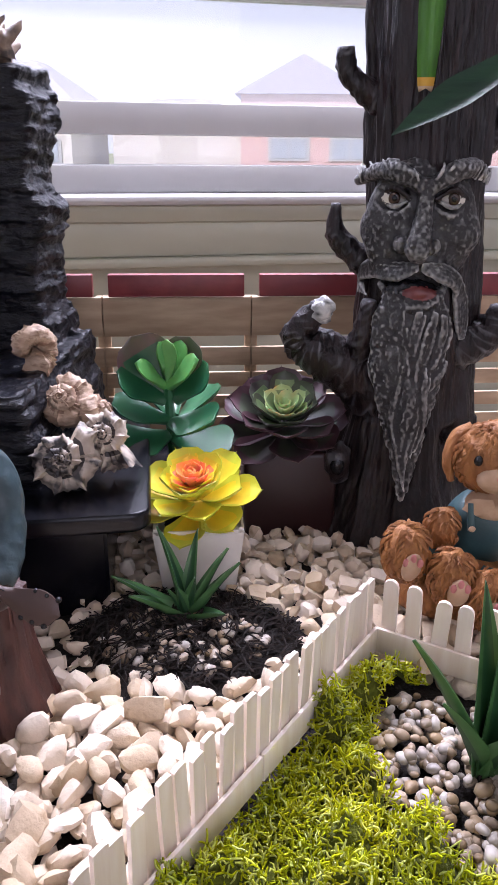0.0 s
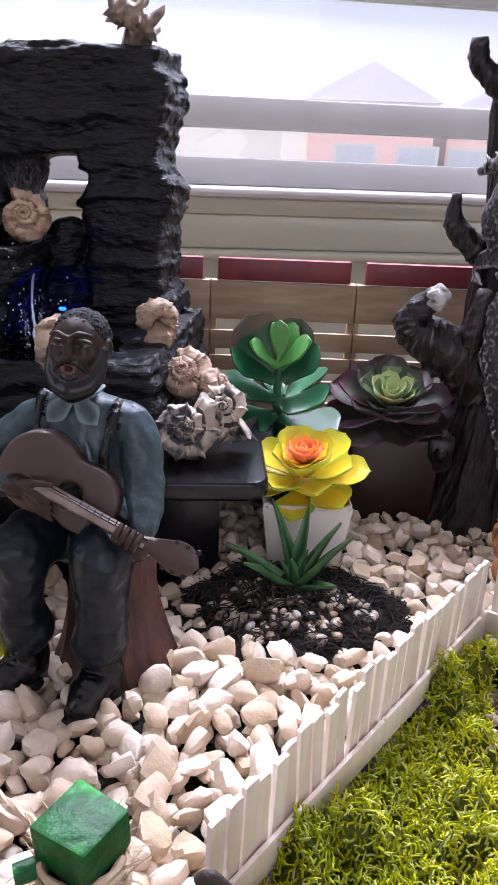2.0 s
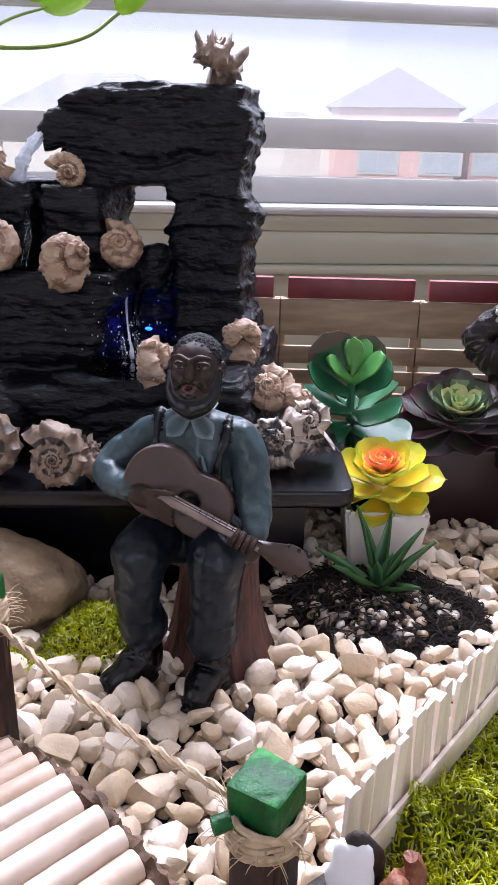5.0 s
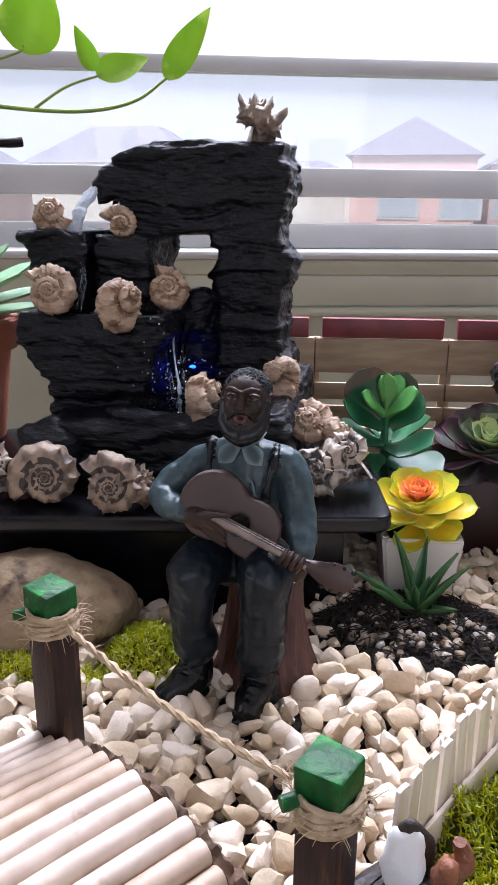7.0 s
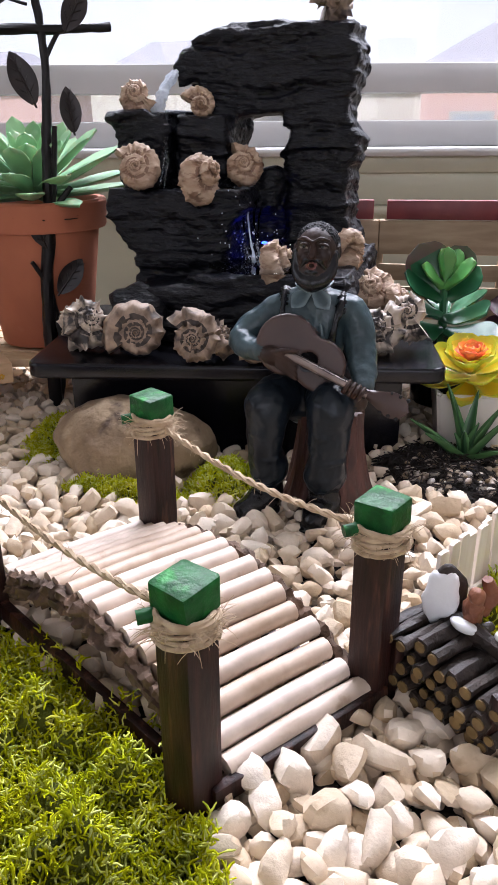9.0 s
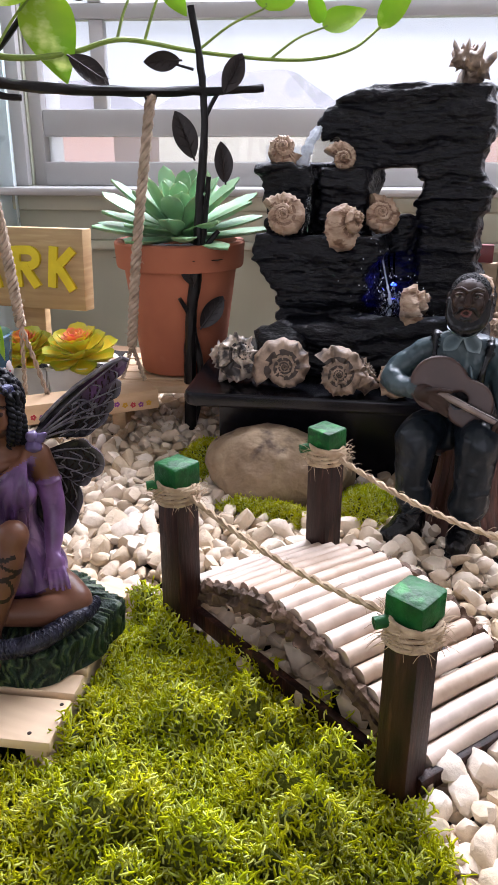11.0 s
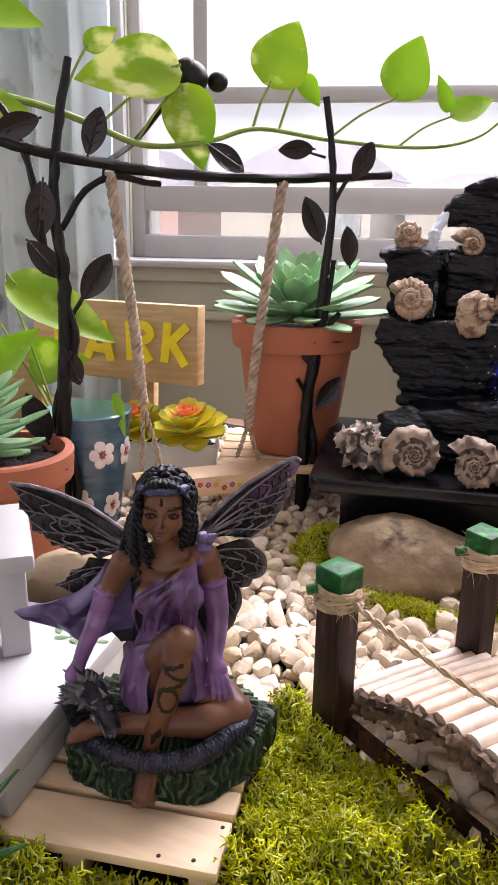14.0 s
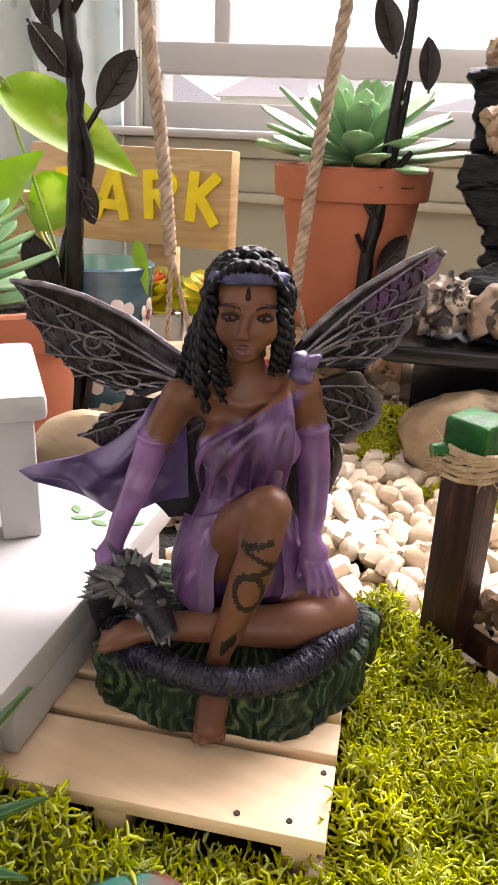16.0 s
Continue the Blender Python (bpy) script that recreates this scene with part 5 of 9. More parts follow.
# guitar: two bouts and a waist
ga, gb = Vector((-0.1590, 0.3190, 0.1170)), Vector((-0.1370, 0.3155, 0.1055))
gn = Vector((0.12, -0.96, 0.25)).normalized()
gx = (gb - ga - gn * (gb - ga).dot(gn)).normalized()
gy = gn.cross(gx)
sl, X, Y, Z = clay.near((-0.185, 0.300, 0.08), (-0.115, 0.335, 0.142), 0.004)
gu, gv, gw = ((X - ga.x) * e.x + (Y - ga.y) * e.y + (Z - ga.z) * e.z for e in (gx, gy, gn))
ca, cb = np.sqrt(gu ** 2 + gv ** 2) - 0.0200, np.sqrt((gu - (gb - ga).length) ** 2 + gv ** 2) - 0.0170
hh = np.maximum(0.006 - np.abs(ca - cb), 0) / 0.006
flat_ = np.minimum(ca, cb) - hh * hh * 0.0015 + 0.002
thick_ = np.abs(gw) - 0.0065 + 0.002
clay.put(np.minimum(np.maximum(flat_, thick_), 0) + np.sqrt(np.maximum(flat_, 0) ** 2 + np.maximum(thick_, 0) ** 2) - 0.002, sl, 5, 0.0004)
hole_ = ga + gx * 0.0175
clay.ball(hole_ + gn * 0.0068, (0.0062, 0.0030, 0.0062), None, 0.0008)
clay.skin(g, [(5, 3, lambda x, y, z: ((x - hole_.x) ** 2 + (z - hole_.z) ** 2 < 0.0063 ** 2) & (y < hole_.y + 0.002))])
nk = [Vector((-0.1570, 0.3085, 0.1140)), Vector((-0.1300, 0.3045, 0.1035)), Vector((-0.1030, 0.3005, 0.0930))]
tube(g, nk, [0.0047, 0.0045, 0.0040], 10, 6, 14, squash=0.55)
for k in range(5):
    off = gy * (-0.0026 + 0.0013 * k) + gn * 0.0025
    tube(g, [p + off for p in nk], [0.00028], 4, 3, 6)
for k in range(9):
    c = nk[0].lerp(nk[2], 0.38 + 0.066 * k) + gn * 0.0024
    tube(g, [c - gy * 0.0038, c + gy * 0.0038], [0.0003], 4, 3, 3)
leaf(g, nk[2] - gx * 0.004, Vector((-0.0770, 0.2970, 0.0850)), 0.0165, gn, 0.0028, 0.0, 0, 5, 11, 5, "spoon")
for s in (-1, 1):
    for u in (0.45, 0.65, 0.85):
        blob(g, nk[2].lerp(Vector((-0.0770, 0.2970, 0.0850)), u) + gy * s * 0.0068, (0.0015, 0.0015, 0.0015), 3, 2)
for k in range(4):
    c = nk[1].lerp(nk[2], 0.52 + 0.115 * k) + gn * 0.002
    tube(g, [c - gy * 0.0052, c + gn * 0.0030 - gy * 0.001, c + gy * 0.0034], [0.0016, 0.0018, 0.0013], 8, 4, 10)
# head, thrown back a little in song
head = Clay((-0.168, 0.314, 0.136), (-0.122, 0.364, 0.201), 0.00045)
head.limb([(-0.1465, 0.342, 0.138), (-0.1460, 0.338, 0.156)], [0.0085, 0.0080], 4, 0.003)
head.ball((-0.1450, 0.3405, 0.1775), (0.0146, 0.0165, 0.0170), 4)
head.ball((-0.1455, 0.3345, 0.1650), (0.0118, 0.0120, 0.0125), 4, 0.005)
head.limb([(-0.1445, 0.3250, 0.1825), (-0.1448, 0.3218, 0.1770), (-0.1450, 0.3208, 0.1752)], [0.0018, 0.0025, 0.0029], 4, 0.0025)
for s in (-1, 1):
    x = -0.1452
    head.ball((x + s * 0.0030, 0.3232, 0.1742), (0.0022, 0.0022, 0.0018), 4, 0.001)
    head.ball((x + s * 0.0064, 0.3235, 0.1808), (0.0036, 0.0030, 0.0025), None, 0.002)
    head.ball((x + s * 0.0064, 0.3285, 0.1807), (0.0040, 0.0032, 0.0028), 8, 0.0008)
    head.limb([(x + s * 0.0030, 0.3262, 0.1812), (x + s * 0.0065, 0.3252, 0.1828), (x + s * 0.0102, 0.3280, 0.1810)], [0.0007, 0.0010, 0.0007], 4, 0.001)
    head.limb([(x + s * 0.0034, 0.3262, 0.1794), (x + s * 0.0065, 0.3252, 0.1786), (x + s * 0.0100, 0.3280, 0.1798)], [0.0007, 0.0010, 0.0007], 4, 0.001)
    head.limb([(x + s * 0.0020, 0.3238, 0.1850), (x + s * 0.0060, 0.3240, 0.1868), (x + s * 0.0108, 0.3282, 0.1850)], [0.0014, 0.0017, 0.0010], 4, 0.0018)
    head.limb([(x + s * 0.0022, 0.3232, 0.1855), (x + s * 0.0060, 0.3232, 0.1873), (x + s * 0.0105, 0.3275, 0.1856)], [0.0005, 0.0008, 0.0005], 7, 0.0006)
    head.ball((x + s * 0.0072, 0.3275, 0.1742), (0.0046, 0.0040, 0.0046), 4, 0.003)
    head.limb([(x + s * 0.0042, 0.3232, 0.1750), (x + s * 0.0068, 0.3238, 0.1715), (x + s * 0.0078, 0.3258, 0.1672)], [0.0006, 0.0009, 0.0006], 4, 0.002)
    head.ball((x + s * 0.0155, 0.3410, 0.1755), (0.0022, 0.0042, 0.0056), 4, 0.001)
    head.ball((x + s * 0.0172, 0.3395, 0.1755), (0.0012, 0.0024, 0.0036), None, 0.001)
    head.limb([(x + s * 0.0006, 0.3222, 0.1722), (x + s * 0.0046, 0.3228, 0.1712), (x + s * 0.0082, 0.3262, 0.1660)], [0.0013, 0.0017, 0.0013], 3, 0.001)
    head.limb([(x + s * 0.0140, 0.3355, 0.1740), (x + s * 0.0122, 0.3310, 0.1630), (x + s * 0.0070, 0.3275, 0.1565), (x, 0.3255, 0.1545)], [0.0026, 0.0044, 0.0056, 0.0062], 3, 0.003)
head.ball((-0.1458, 0.3230, 0.1676), (0.0034, 0.0030, 0.0026), None, 0.001)
ring = [(-0.1458 + 0.0034 * math.cos(a), 0.3236 + 0.0006 * abs(math.cos(a)), 0.1676 + 0.0026 * math.sin(a)) for a in np.linspace(0, 2 * math.pi, 13)]
head.limb(ring, [0.0011, 0.0011], 9, 0.0008, 26)
head.limb([(-0.150, 0.3250, 0.1632), (-0.1458, 0.3230, 0.1624), (-0.1416, 0.3250, 0.1632)], [0.0014, 0.0022, 0.0014], 3, 0.001)
head.ball((-0.1450, 0.3440, 0.1802), (0.0156, 0.0160, 0.0162), 7, 0.0006)
hq = random.Random(41)
for _ in range(420):
    d = Vector((hq.gauss(0, 1), hq.gauss(0.15, 1), hq.gauss(0.2, 1))).normalized()
    q = Vector((-0.1450, 0.3440, 0.1802)) + Vector((d.x * 0.0156, d.y * 0.0160, d.z * 0.0162))
    if q.z > 0.170 and q.y > 0.3285:
        head.ball(q, 0.0006, 7, 0.0006)
for _ in range(260):
    a, u = hq.uniform(-1, 1), hq.uniform(0, 1)
    q = Vector((-0.1455 + a * 0.0125, 0.3235 + 0.0095 * a * a, 0.1535 + 0.0105 * u + 0.006 * a * a))
    head.ball(q, 0.0011, 3, 0.0006)
h0 = len(g.v)
head.skin(g)
for s in (-1, 1):
    blob(g, (-0.1452 + s * 0.0064, 0.32535, 0.1809), (0.0013, 0.0006, 0.0014), 3, 2)
g.v[h0:] = [(-0.1458 + (x + 0.1458) * 0.90, 0.338 + (y - 0.338) * 0.90, 0.1660 + (z - 0.1660) * 0.86) for x, y, z in g.v[h0:]]
# collar
for s in (-1, 1):
    leaf(g, (-0.1462 + s * 0.0020, 0.3318, 0.1505), (-0.1462 + s * 0.0125, 0.3272, 0.1395), 0.0120, (s * 0.1, -1, 0.45), 0.0012, 0.15, 0, 1, shape="point")
    tube(g, [(-0.1462 + s * 0.0020, 0.3318, 0.1500), (-0.1462 + s * 0.0085, 0.3340, 0.1530), (-0.1462 + s * 0.0105, 0.3420, 0.1545)], [0.0030, 0.0030, 0.0026], 8, 1, 12, squash=0.5)
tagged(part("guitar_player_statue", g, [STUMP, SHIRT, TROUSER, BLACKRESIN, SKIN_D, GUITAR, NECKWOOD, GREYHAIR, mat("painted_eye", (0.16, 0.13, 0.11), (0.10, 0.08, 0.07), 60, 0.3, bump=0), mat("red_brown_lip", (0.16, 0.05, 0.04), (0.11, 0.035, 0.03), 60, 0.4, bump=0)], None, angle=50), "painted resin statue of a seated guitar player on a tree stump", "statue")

# ---- tree statue with a carved face ----
BARKDARK = mat("dark_tree_resin", (0.017, 0.009, 0.009), (0.005, 0.0035, 0.004), 40, 0.32, bump=0.8, bscale=90, stretch=(3, 3, 0.5), dist=0.003, c3=(0.030, 0.015, 0.014), c3scale=40, c3at=0.64, edge=(0.22, 0.22, 0.24), edge_at=0.54, spec=0.32)
SILVER = mat("silver_brushed_resin", (0.040, 0.039, 0.041), (0.014, 0.012, 0.013), 90, 0.36, bump=0.7, bscale=380, dist=0.002, c3=(0.10, 0.10, 0.10), c3scale=45, c3at=0.60, edge=(0.90, 0.90, 0.87), edge_at=0.504, spec=0.3)
EYEWHITE = mat("painted_eye_white", (0.62, 0.58, 0.52), (0.5, 0.46, 0.42), 60, 0.3, bump=0)
TONGUE = mat("dull_red_tongue", (0.16, 0.035, 0.03), (0.10, 0.02, 0.02), 60, 0.4, bump=0.1)


def tree_radius(a, z):
    """Trunk radius at angle a (0 faces the viewer) and height z, with furrowed bark and a flared foot."""
    r = float(np.interp(z, [0, 0.02, 0.06, 0.11, 0.16, 0.22, 0.27, 0.30, 0.36, 0.47], [0.078, 0.070, 0.058, 0.050, 0.046, 0.043, 0.042, 0.041, 0.042, 0.046]))
    c, s = math.cos(a), math.sin(a)
    plain = 1 if z < 0.1 or z > 0.29 else 0.45
    r += 0.0022 * math.sin(a * 7 + 0.6 * math.sin(z * 26)) * plain + 0.0030 * noise.noise(Vector((c * 2.2, s * 2.2, z * 14)))
    r += (0.0032 * noise.noise(Vector((c * 7, s * 7, z * 11))) + 0.0018 * noise.noise(Vector((c * 15, s * 15, z * 22)))) * plain
    r += 0.0009 * noise.noise(Vector((c * 30, s * 30, z * 70)))
    r += 0.012 * max(0, 1 - z / 0.05) * max(0.0, math.sin(a * 3 + 1)) ** 2
    if c > 0:
        d = ((r * s - 0.026) / 0.0055) ** 2 + ((z - 0.088) / 0.0065) ** 2
        r += -0.020 * math.exp(-d) + 0.006 * math.exp(-d / 3.2)
    return r


g = Geo()
TC = Vector((0.1275, 0.567, 0))
NA, NZ = 230, 250
for i in range(NZ):
    z = 0.47 * i / (NZ - 1)
    for k in range(NA):
        a = (k / NA - 0.5) * 2 * math.pi
        a = a - 0.55 * math.sin(a)
        r_ = tree_radius(a, z)
        g.v.append((TC.x + 0.004 * math.sin(z * 9) + r_ * math.sin(a) * 0.98, TC.y - r_ * math.cos(a) * 0.95, z))
for i in range(NZ - 1):
    for k in range(NA):
        a, b_ = i * NA + k, i * NA + (k + 1) % NA
        g.f.append((a, b_, b_ + NA, a + NA)), g.m.append(0)
g.f.append(tuple((NZ - 1) * NA + k for k in range(NA))), g.m.append(0)
tube(g, [(0.098, 0.560, 0.330), (0.086, 0.560, 0.338), (0.071, 0.559, 0.352), (0.069, 0.558, 0.368)], [0.012, 0.0095, 0.0075, 0.0060], 14, 0, 22, rough=0.25)
tube(g, [(0.095, 0.560, 0.215), (0.080, 0.559, 0.226), (0.068, 0.558, 0.240), (0.067, 0.557, 0.262)], [0.013, 0.0095, 0.0078, 0.0032], 14, 0, 22, rough=0.25)
tube(g, [(0.105, 0.548, 0.118), (0.074, 0.540, 0.142), (0.048, 0.534, 0.158), (0.044, 0.531, 0.170), (0.060, 0.531, 0.189)], [0.024, 0.022, 0.0150, 0.0115, 0.0075], 18, 0, 34, rough=0.35)
tube(g, [(0.056, 0.529, 0.180), (0.060, 0.528, 0.188), (0.065, 0.528, 0.194)], [0.0082, 0.0086, 0.0060], 12, 1, 8, rough=0.4)
tube(g, [(0.080, 0.540, 0.130), (0.088, 0.530, 0.165), (0.092, 0.526, 0.195)], [0.012, 0.009, 0.005], 12, 0, 18, rough=0.3)
tube(g, [(0.150, 0.548, 0.150), (0.178, 0.545, 0.165), (0.192, 0.543, 0.185)], [0.020, 0.015, 0.011], 14, 0, 20, rough=0.25)
tube(g, [(0.155, 0.560, 0.300), (0.172, 0.560, 0.312), (0.176, 0.560, 0.330)], [0.012, 0.009, 0.006], 12, 0, 16, rough=0.25)
blob(g, (0.075, 0.520, 0.066), (0.011, 0.008, 0.017), 0, 3, rough=0.5, freq=120)
blob(g, (0.0745, 0.513, 0.066), (0.0055, 0.004, 0.009), 4, 2)
g.v = [(x - 0.0155, y + 0.021, z * 0.93) for x, y, z in g.v]


def on_bark(x, z, out):
    """A place on the front of the trunk, lifted off it."""
    r = float(np.interp(z, [0.02, 0.06, 0.10, 0.15, 0.20, 0.28], [0.068, 0.056, 0.049, 0.045, 0.042, 0.041]))
    return Vector((x, 0.588 - 0.95 * math.sqrt(max(r * r - (x - 0.1125) ** 2, 1e-5)) - out - 0.0035, z))


face = Clay((0.056, 0.500, 0.024), (0.168, 0.600, 0.290), 0.0009)


def carve(pts, radii, mi=1, k=0.003, flat=(1, 1, 1)):
    face.limb([on_bark(*p) for p in pts], radii, mi, k, None, flat)


def lump(p, r, mi=1, k=0.003):
    face.ball(on_bark(*p), r, mi, k)


lump((0.108, 0.230, -0.0110), (0.038, 0.0140, 0.046), 1, 0.006)
lump((0.080, 0.229, -0.001), (0.0125, 0.0080, 0.0150))
lump((0.135, 0.227, -0.001), (0.0130, 0.0080, 0.0150))
carve([(0.067, 0.259, -0.001), (0.079, 0.2655, 0.004), (0.092, 0.2645, 0.0065), (0.1035, 0.2575, 0.005)], [0.0035, 0.0060, 0.0066, 0.0045])
carve([(0.1130, 0.2575, 0.005), (0.124, 0.2655, 0.0065), (0.137, 0.2685, 0.005), (0.152, 0.2650, -0.002)], [0.0045, 0.0066, 0.0062, 0.0035])
carve([(0.1082, 0.257, 0.003), (0.1070, 0.240, 0.0075), (0.1048, 0.224, 0.0125), (0.1040, 0.2175, 0.0135)], [0.0050, 0.0052, 0.0078, 0.0088], 1, 0.004)
lump((0.0945, 0.2200, 0.0065), (0.0058, 0.0060, 0.0056))
lump((0.1140, 0.2190, 0.0065), (0.0058, 0.0060, 0.0056))
for x in (0.0980, 0.1110):
    face.ball(on_bark(x, 0.2125, 0.0130), (0.0022, 0.0030, 0.0022), None, 0.002)
for x, s in ((0.0880, -1), (0.1262, 1)):
    face.ball(on_bark(x, 0.2485, 0.0050), (0.0115, 0.0060, 0.0075), None, 0.003)
    lump((x, 0.2490, -0.0018), (0.0088, 0.0050, 0.0054), 2, 0.0006)
    carve([(x - 0.0105, 0.2490, 0.0020), (x, 0.2552, 0.0048), (x + 0.0105, 0.2490, 0.0020)], [0.0015, 0.0022, 0.0015], 0, 0.0008)
    carve([(x - 0.0095, 0.2480, 0.0018), (x, 0.2436, 0.0040), (x + 0.0095, 0.2480, 0.0018)], [0.0012, 0.0018, 0.0012], 1, 0.0008)
    carve([(x - 0.0100, 0.2420, 0.0010), (x, 0.2380, 0.0030), (x + 0.0110, 0.2440, 0.0010)], [0.0008, 0.0014, 0.0008], 1, 0.002)
# mouth
lump((0.1035, 0.1895, 0.0020), (0.0180, 0.0045, 0.0070), 4, 0.0006)
lump((0.1080, 0.1880, 0.0048), (0.0110, 0.0040, 0.0042), 3, 0.0006)
carve([(0.0835, 0.1915, 0.002), (0.0930, 0.1820, 0.006), (0.1055, 0.1785, 0.0075), (0.1180, 0.1825, 0.006), (0.1270, 0.1930, 0.002)], [0.0022, 0.0030, 0.0032, 0.0030, 0.0022])
# beard: a tapering mass and many waved locks over it
carve([(0.1055, 0.166, 0.000), (0.105, 0.135, 0.0005), (0.106, 0.100, 0.0005), (0.1075, 0.068, 0.0005), (0.1065, 0.040, 0.000)], [0.0275, 0.0265, 0.0180, 0.0095, 0.0025], 1, 0.003, (1, 0.32, 1))
bq = random.Random(5)
for n in range(52):
    x0 = 0.0765 + 0.0595 * ((n * 0.618) % 1.0)
    e = abs(x0 - 0.1055) / 0.030
    z1 = 0.036 + 0.095 * e ** 1.3 + bq.uniform(0, 0.030)
    z0 = 0.176 - 0.010 * e ** 3 - bq.uniform(0, 0.045) * (n % 3 > 0)
    ph = x0 * 170 + bq.uniform(-0.4, 0.4)
    pts = []
    for i in range(6):
        u = i / 5
        z = z0 + (z1 - z0) * u
        x = x0 + (0.1065 - x0) * 0.62 * u ** 1.4 + 0.0030 * math.sin(z * 75 + ph)
        pts.append((x, z, 0.0085 * (1 - 0.55 * e * e) * (1 - 0.5 * u) + 0.0008 * math.sin(z * 90 + ph * 2)))
    carve([(x, z, o + 0.0014) for x, z, o in pts], [0.0012, 0.0023, 0.0022, 0.0018, 0.0006], 1, 0.0006)
# moustache in curling strands
for k in range(5):
    o = 0.0019 * (k - 2)
    carve([(0.1045, 0.2060 + o * 0.5, 0.0105), (0.092, 0.2020 + o, 0.0115 - 0.0004 * k * k), (0.079, 0.2025 + o * 1.2, 0.0065), (0.0715, 0.1960 + o, 0.0030), (0.0725 - o * 0.6, 0.183, 0.0030)], [0.0016, 0.0026, 0.0025, 0.0020, 0.0008], 1, 0.0005)
    carve([(0.1095, 0.2055 + o * 0.5, 0.0105), (0.122, 0.2020 + o, 0.0115 - 0.0004 * k * k), (0.1330, 0.1960 + o, 0.0075), (0.1385 + o, 0.1830, 0.0040), (0.1415 + o, 0.1660, 0.0030), (0.1440 + o * 0.7, 0.1540, 0.0015)], [0.0016, 0.0026, 0.0026, 0.0022, 0.0018, 0.0008], 1, 0.0005)
# bristling brows
for n in range(46):
    u, s = bq.uniform(0, 1), n % 2
    x = 0.068 + 0.036 * u if s else 0.1130 + 0.038 * u
    z = 0.262 + 0.006 * math.sin(math.pi * (u if s else u * 0.8 + 0.2))
    d = (-1 if s else 1) * bq.uniform(0.002, 0.006)
    carve([(x, z - 0.004, 0.009), (x + d * 0.5, z + 0.001, 0.0125), (x + d, z + 0.0055, 0.008)], [0.0009, 0.0012, 0.0005], 1, 0.0012)
face.weather(lambda x, y, z: 0.0004 * lattice_noise(x * 330, y * 330, z * 260, 21) + 0.0003 * lattice_noise(x * 620, y * 620, z * 520, 22), 0.004)
face.skin(g)
for x in (0.0885, 0.1268):
    c = on_bark(x, 0.2490, 0.0028)
    blob(g, c, (0.0040, 0.0012, 0.0042), 5, 3)
    blob(g, c + Vector((0, -0.0008, 0)), (0.0020, 0.0008, 0.0021), 4, 2)
tagged(part("tree_face_statue", g, [BARKDARK, SILVER, EYEWHITE, TONGUE, BLACKRESIN, mat("brown_iris_paint", (0.05, 0.025, 0.015), (0.03, 0.015, 0.01), 200, 0.25, bump=0)], None, angle=0), "dark resin tree trunk statue with a silvered bearded face", "statue")

# ---- rabbit statue ----
FUR = mat("ginger_fur_resin", (0.40, 0.165, 0.045), (0.23, 0.085, 0.022), 120, 0.6, bump=0.9, bscale=330, dist=0.0025, stretch=(1, 1, 0.5))
FURPALE = mat("cream_fur_resin", (0.50, 0.34, 0.22), (0.40, 0.25, 0.15), 90, 0.6, bump=0.5, bscale=300, dist=0.0015)
DENIM = mat("teal_dungaree_resin", (0.040, 0.095, 0.105), (0.028, 0.068, 0.078), 50, 0.45, bump=0.3)
PINKR = mat("pink_resin", (0.50, 0.19, 0.18), (0.42, 0.14, 0.13), 60, 0.5, bump=0.1)
g = Geo()
B = Vector((0.166, 0.455, 0))
blob(g, B + Vector((0, 0.006, 0.062)), (0.024, 0.020, 0.028), 2, 4, rough=0.08)
blob(g, B + Vector((0.001, -0.006, 0.084)), (0.017, 0.013, 0.010), 1, 3)
fr = random.Random(17)


def furry(c, r, mi=0, n=150, ln=0.006, front=1.0):
    """A furred lump: the lump and carved tufts that lie along it, swept down."""
    c, r = Vector(c), Vector(r)
    blob(g, c, r, mi, 4, rough=0.08, freq=200)
    for _ in range(n):
        d = Vector((fr.gauss(0, 1), fr.gauss(0, 1), fr.gauss(0, 1))).normalized()
        if d.y > 0.5 * front or (front > 1 and d.y < -0.55 and d.z < 0.45):
            continue
        p = c + Vector((d.x * r.x, d.y * r.y, d.z * r.z)) * 0.99
        t = Vector((d.x * 0.8 + fr.uniform(-0.4, 0.4), d.y * 0.3, -0.9 + 0.6 * d.z)).normalized()
        t = (t - d * t.dot(d)).normalized()
        tube(g, [p, p + t * ln * 0.5 + d * 0.0010, p + t * ln + d * 0.0003], [0.0010, 0.0012, 0.0003], 4, mi, 4)


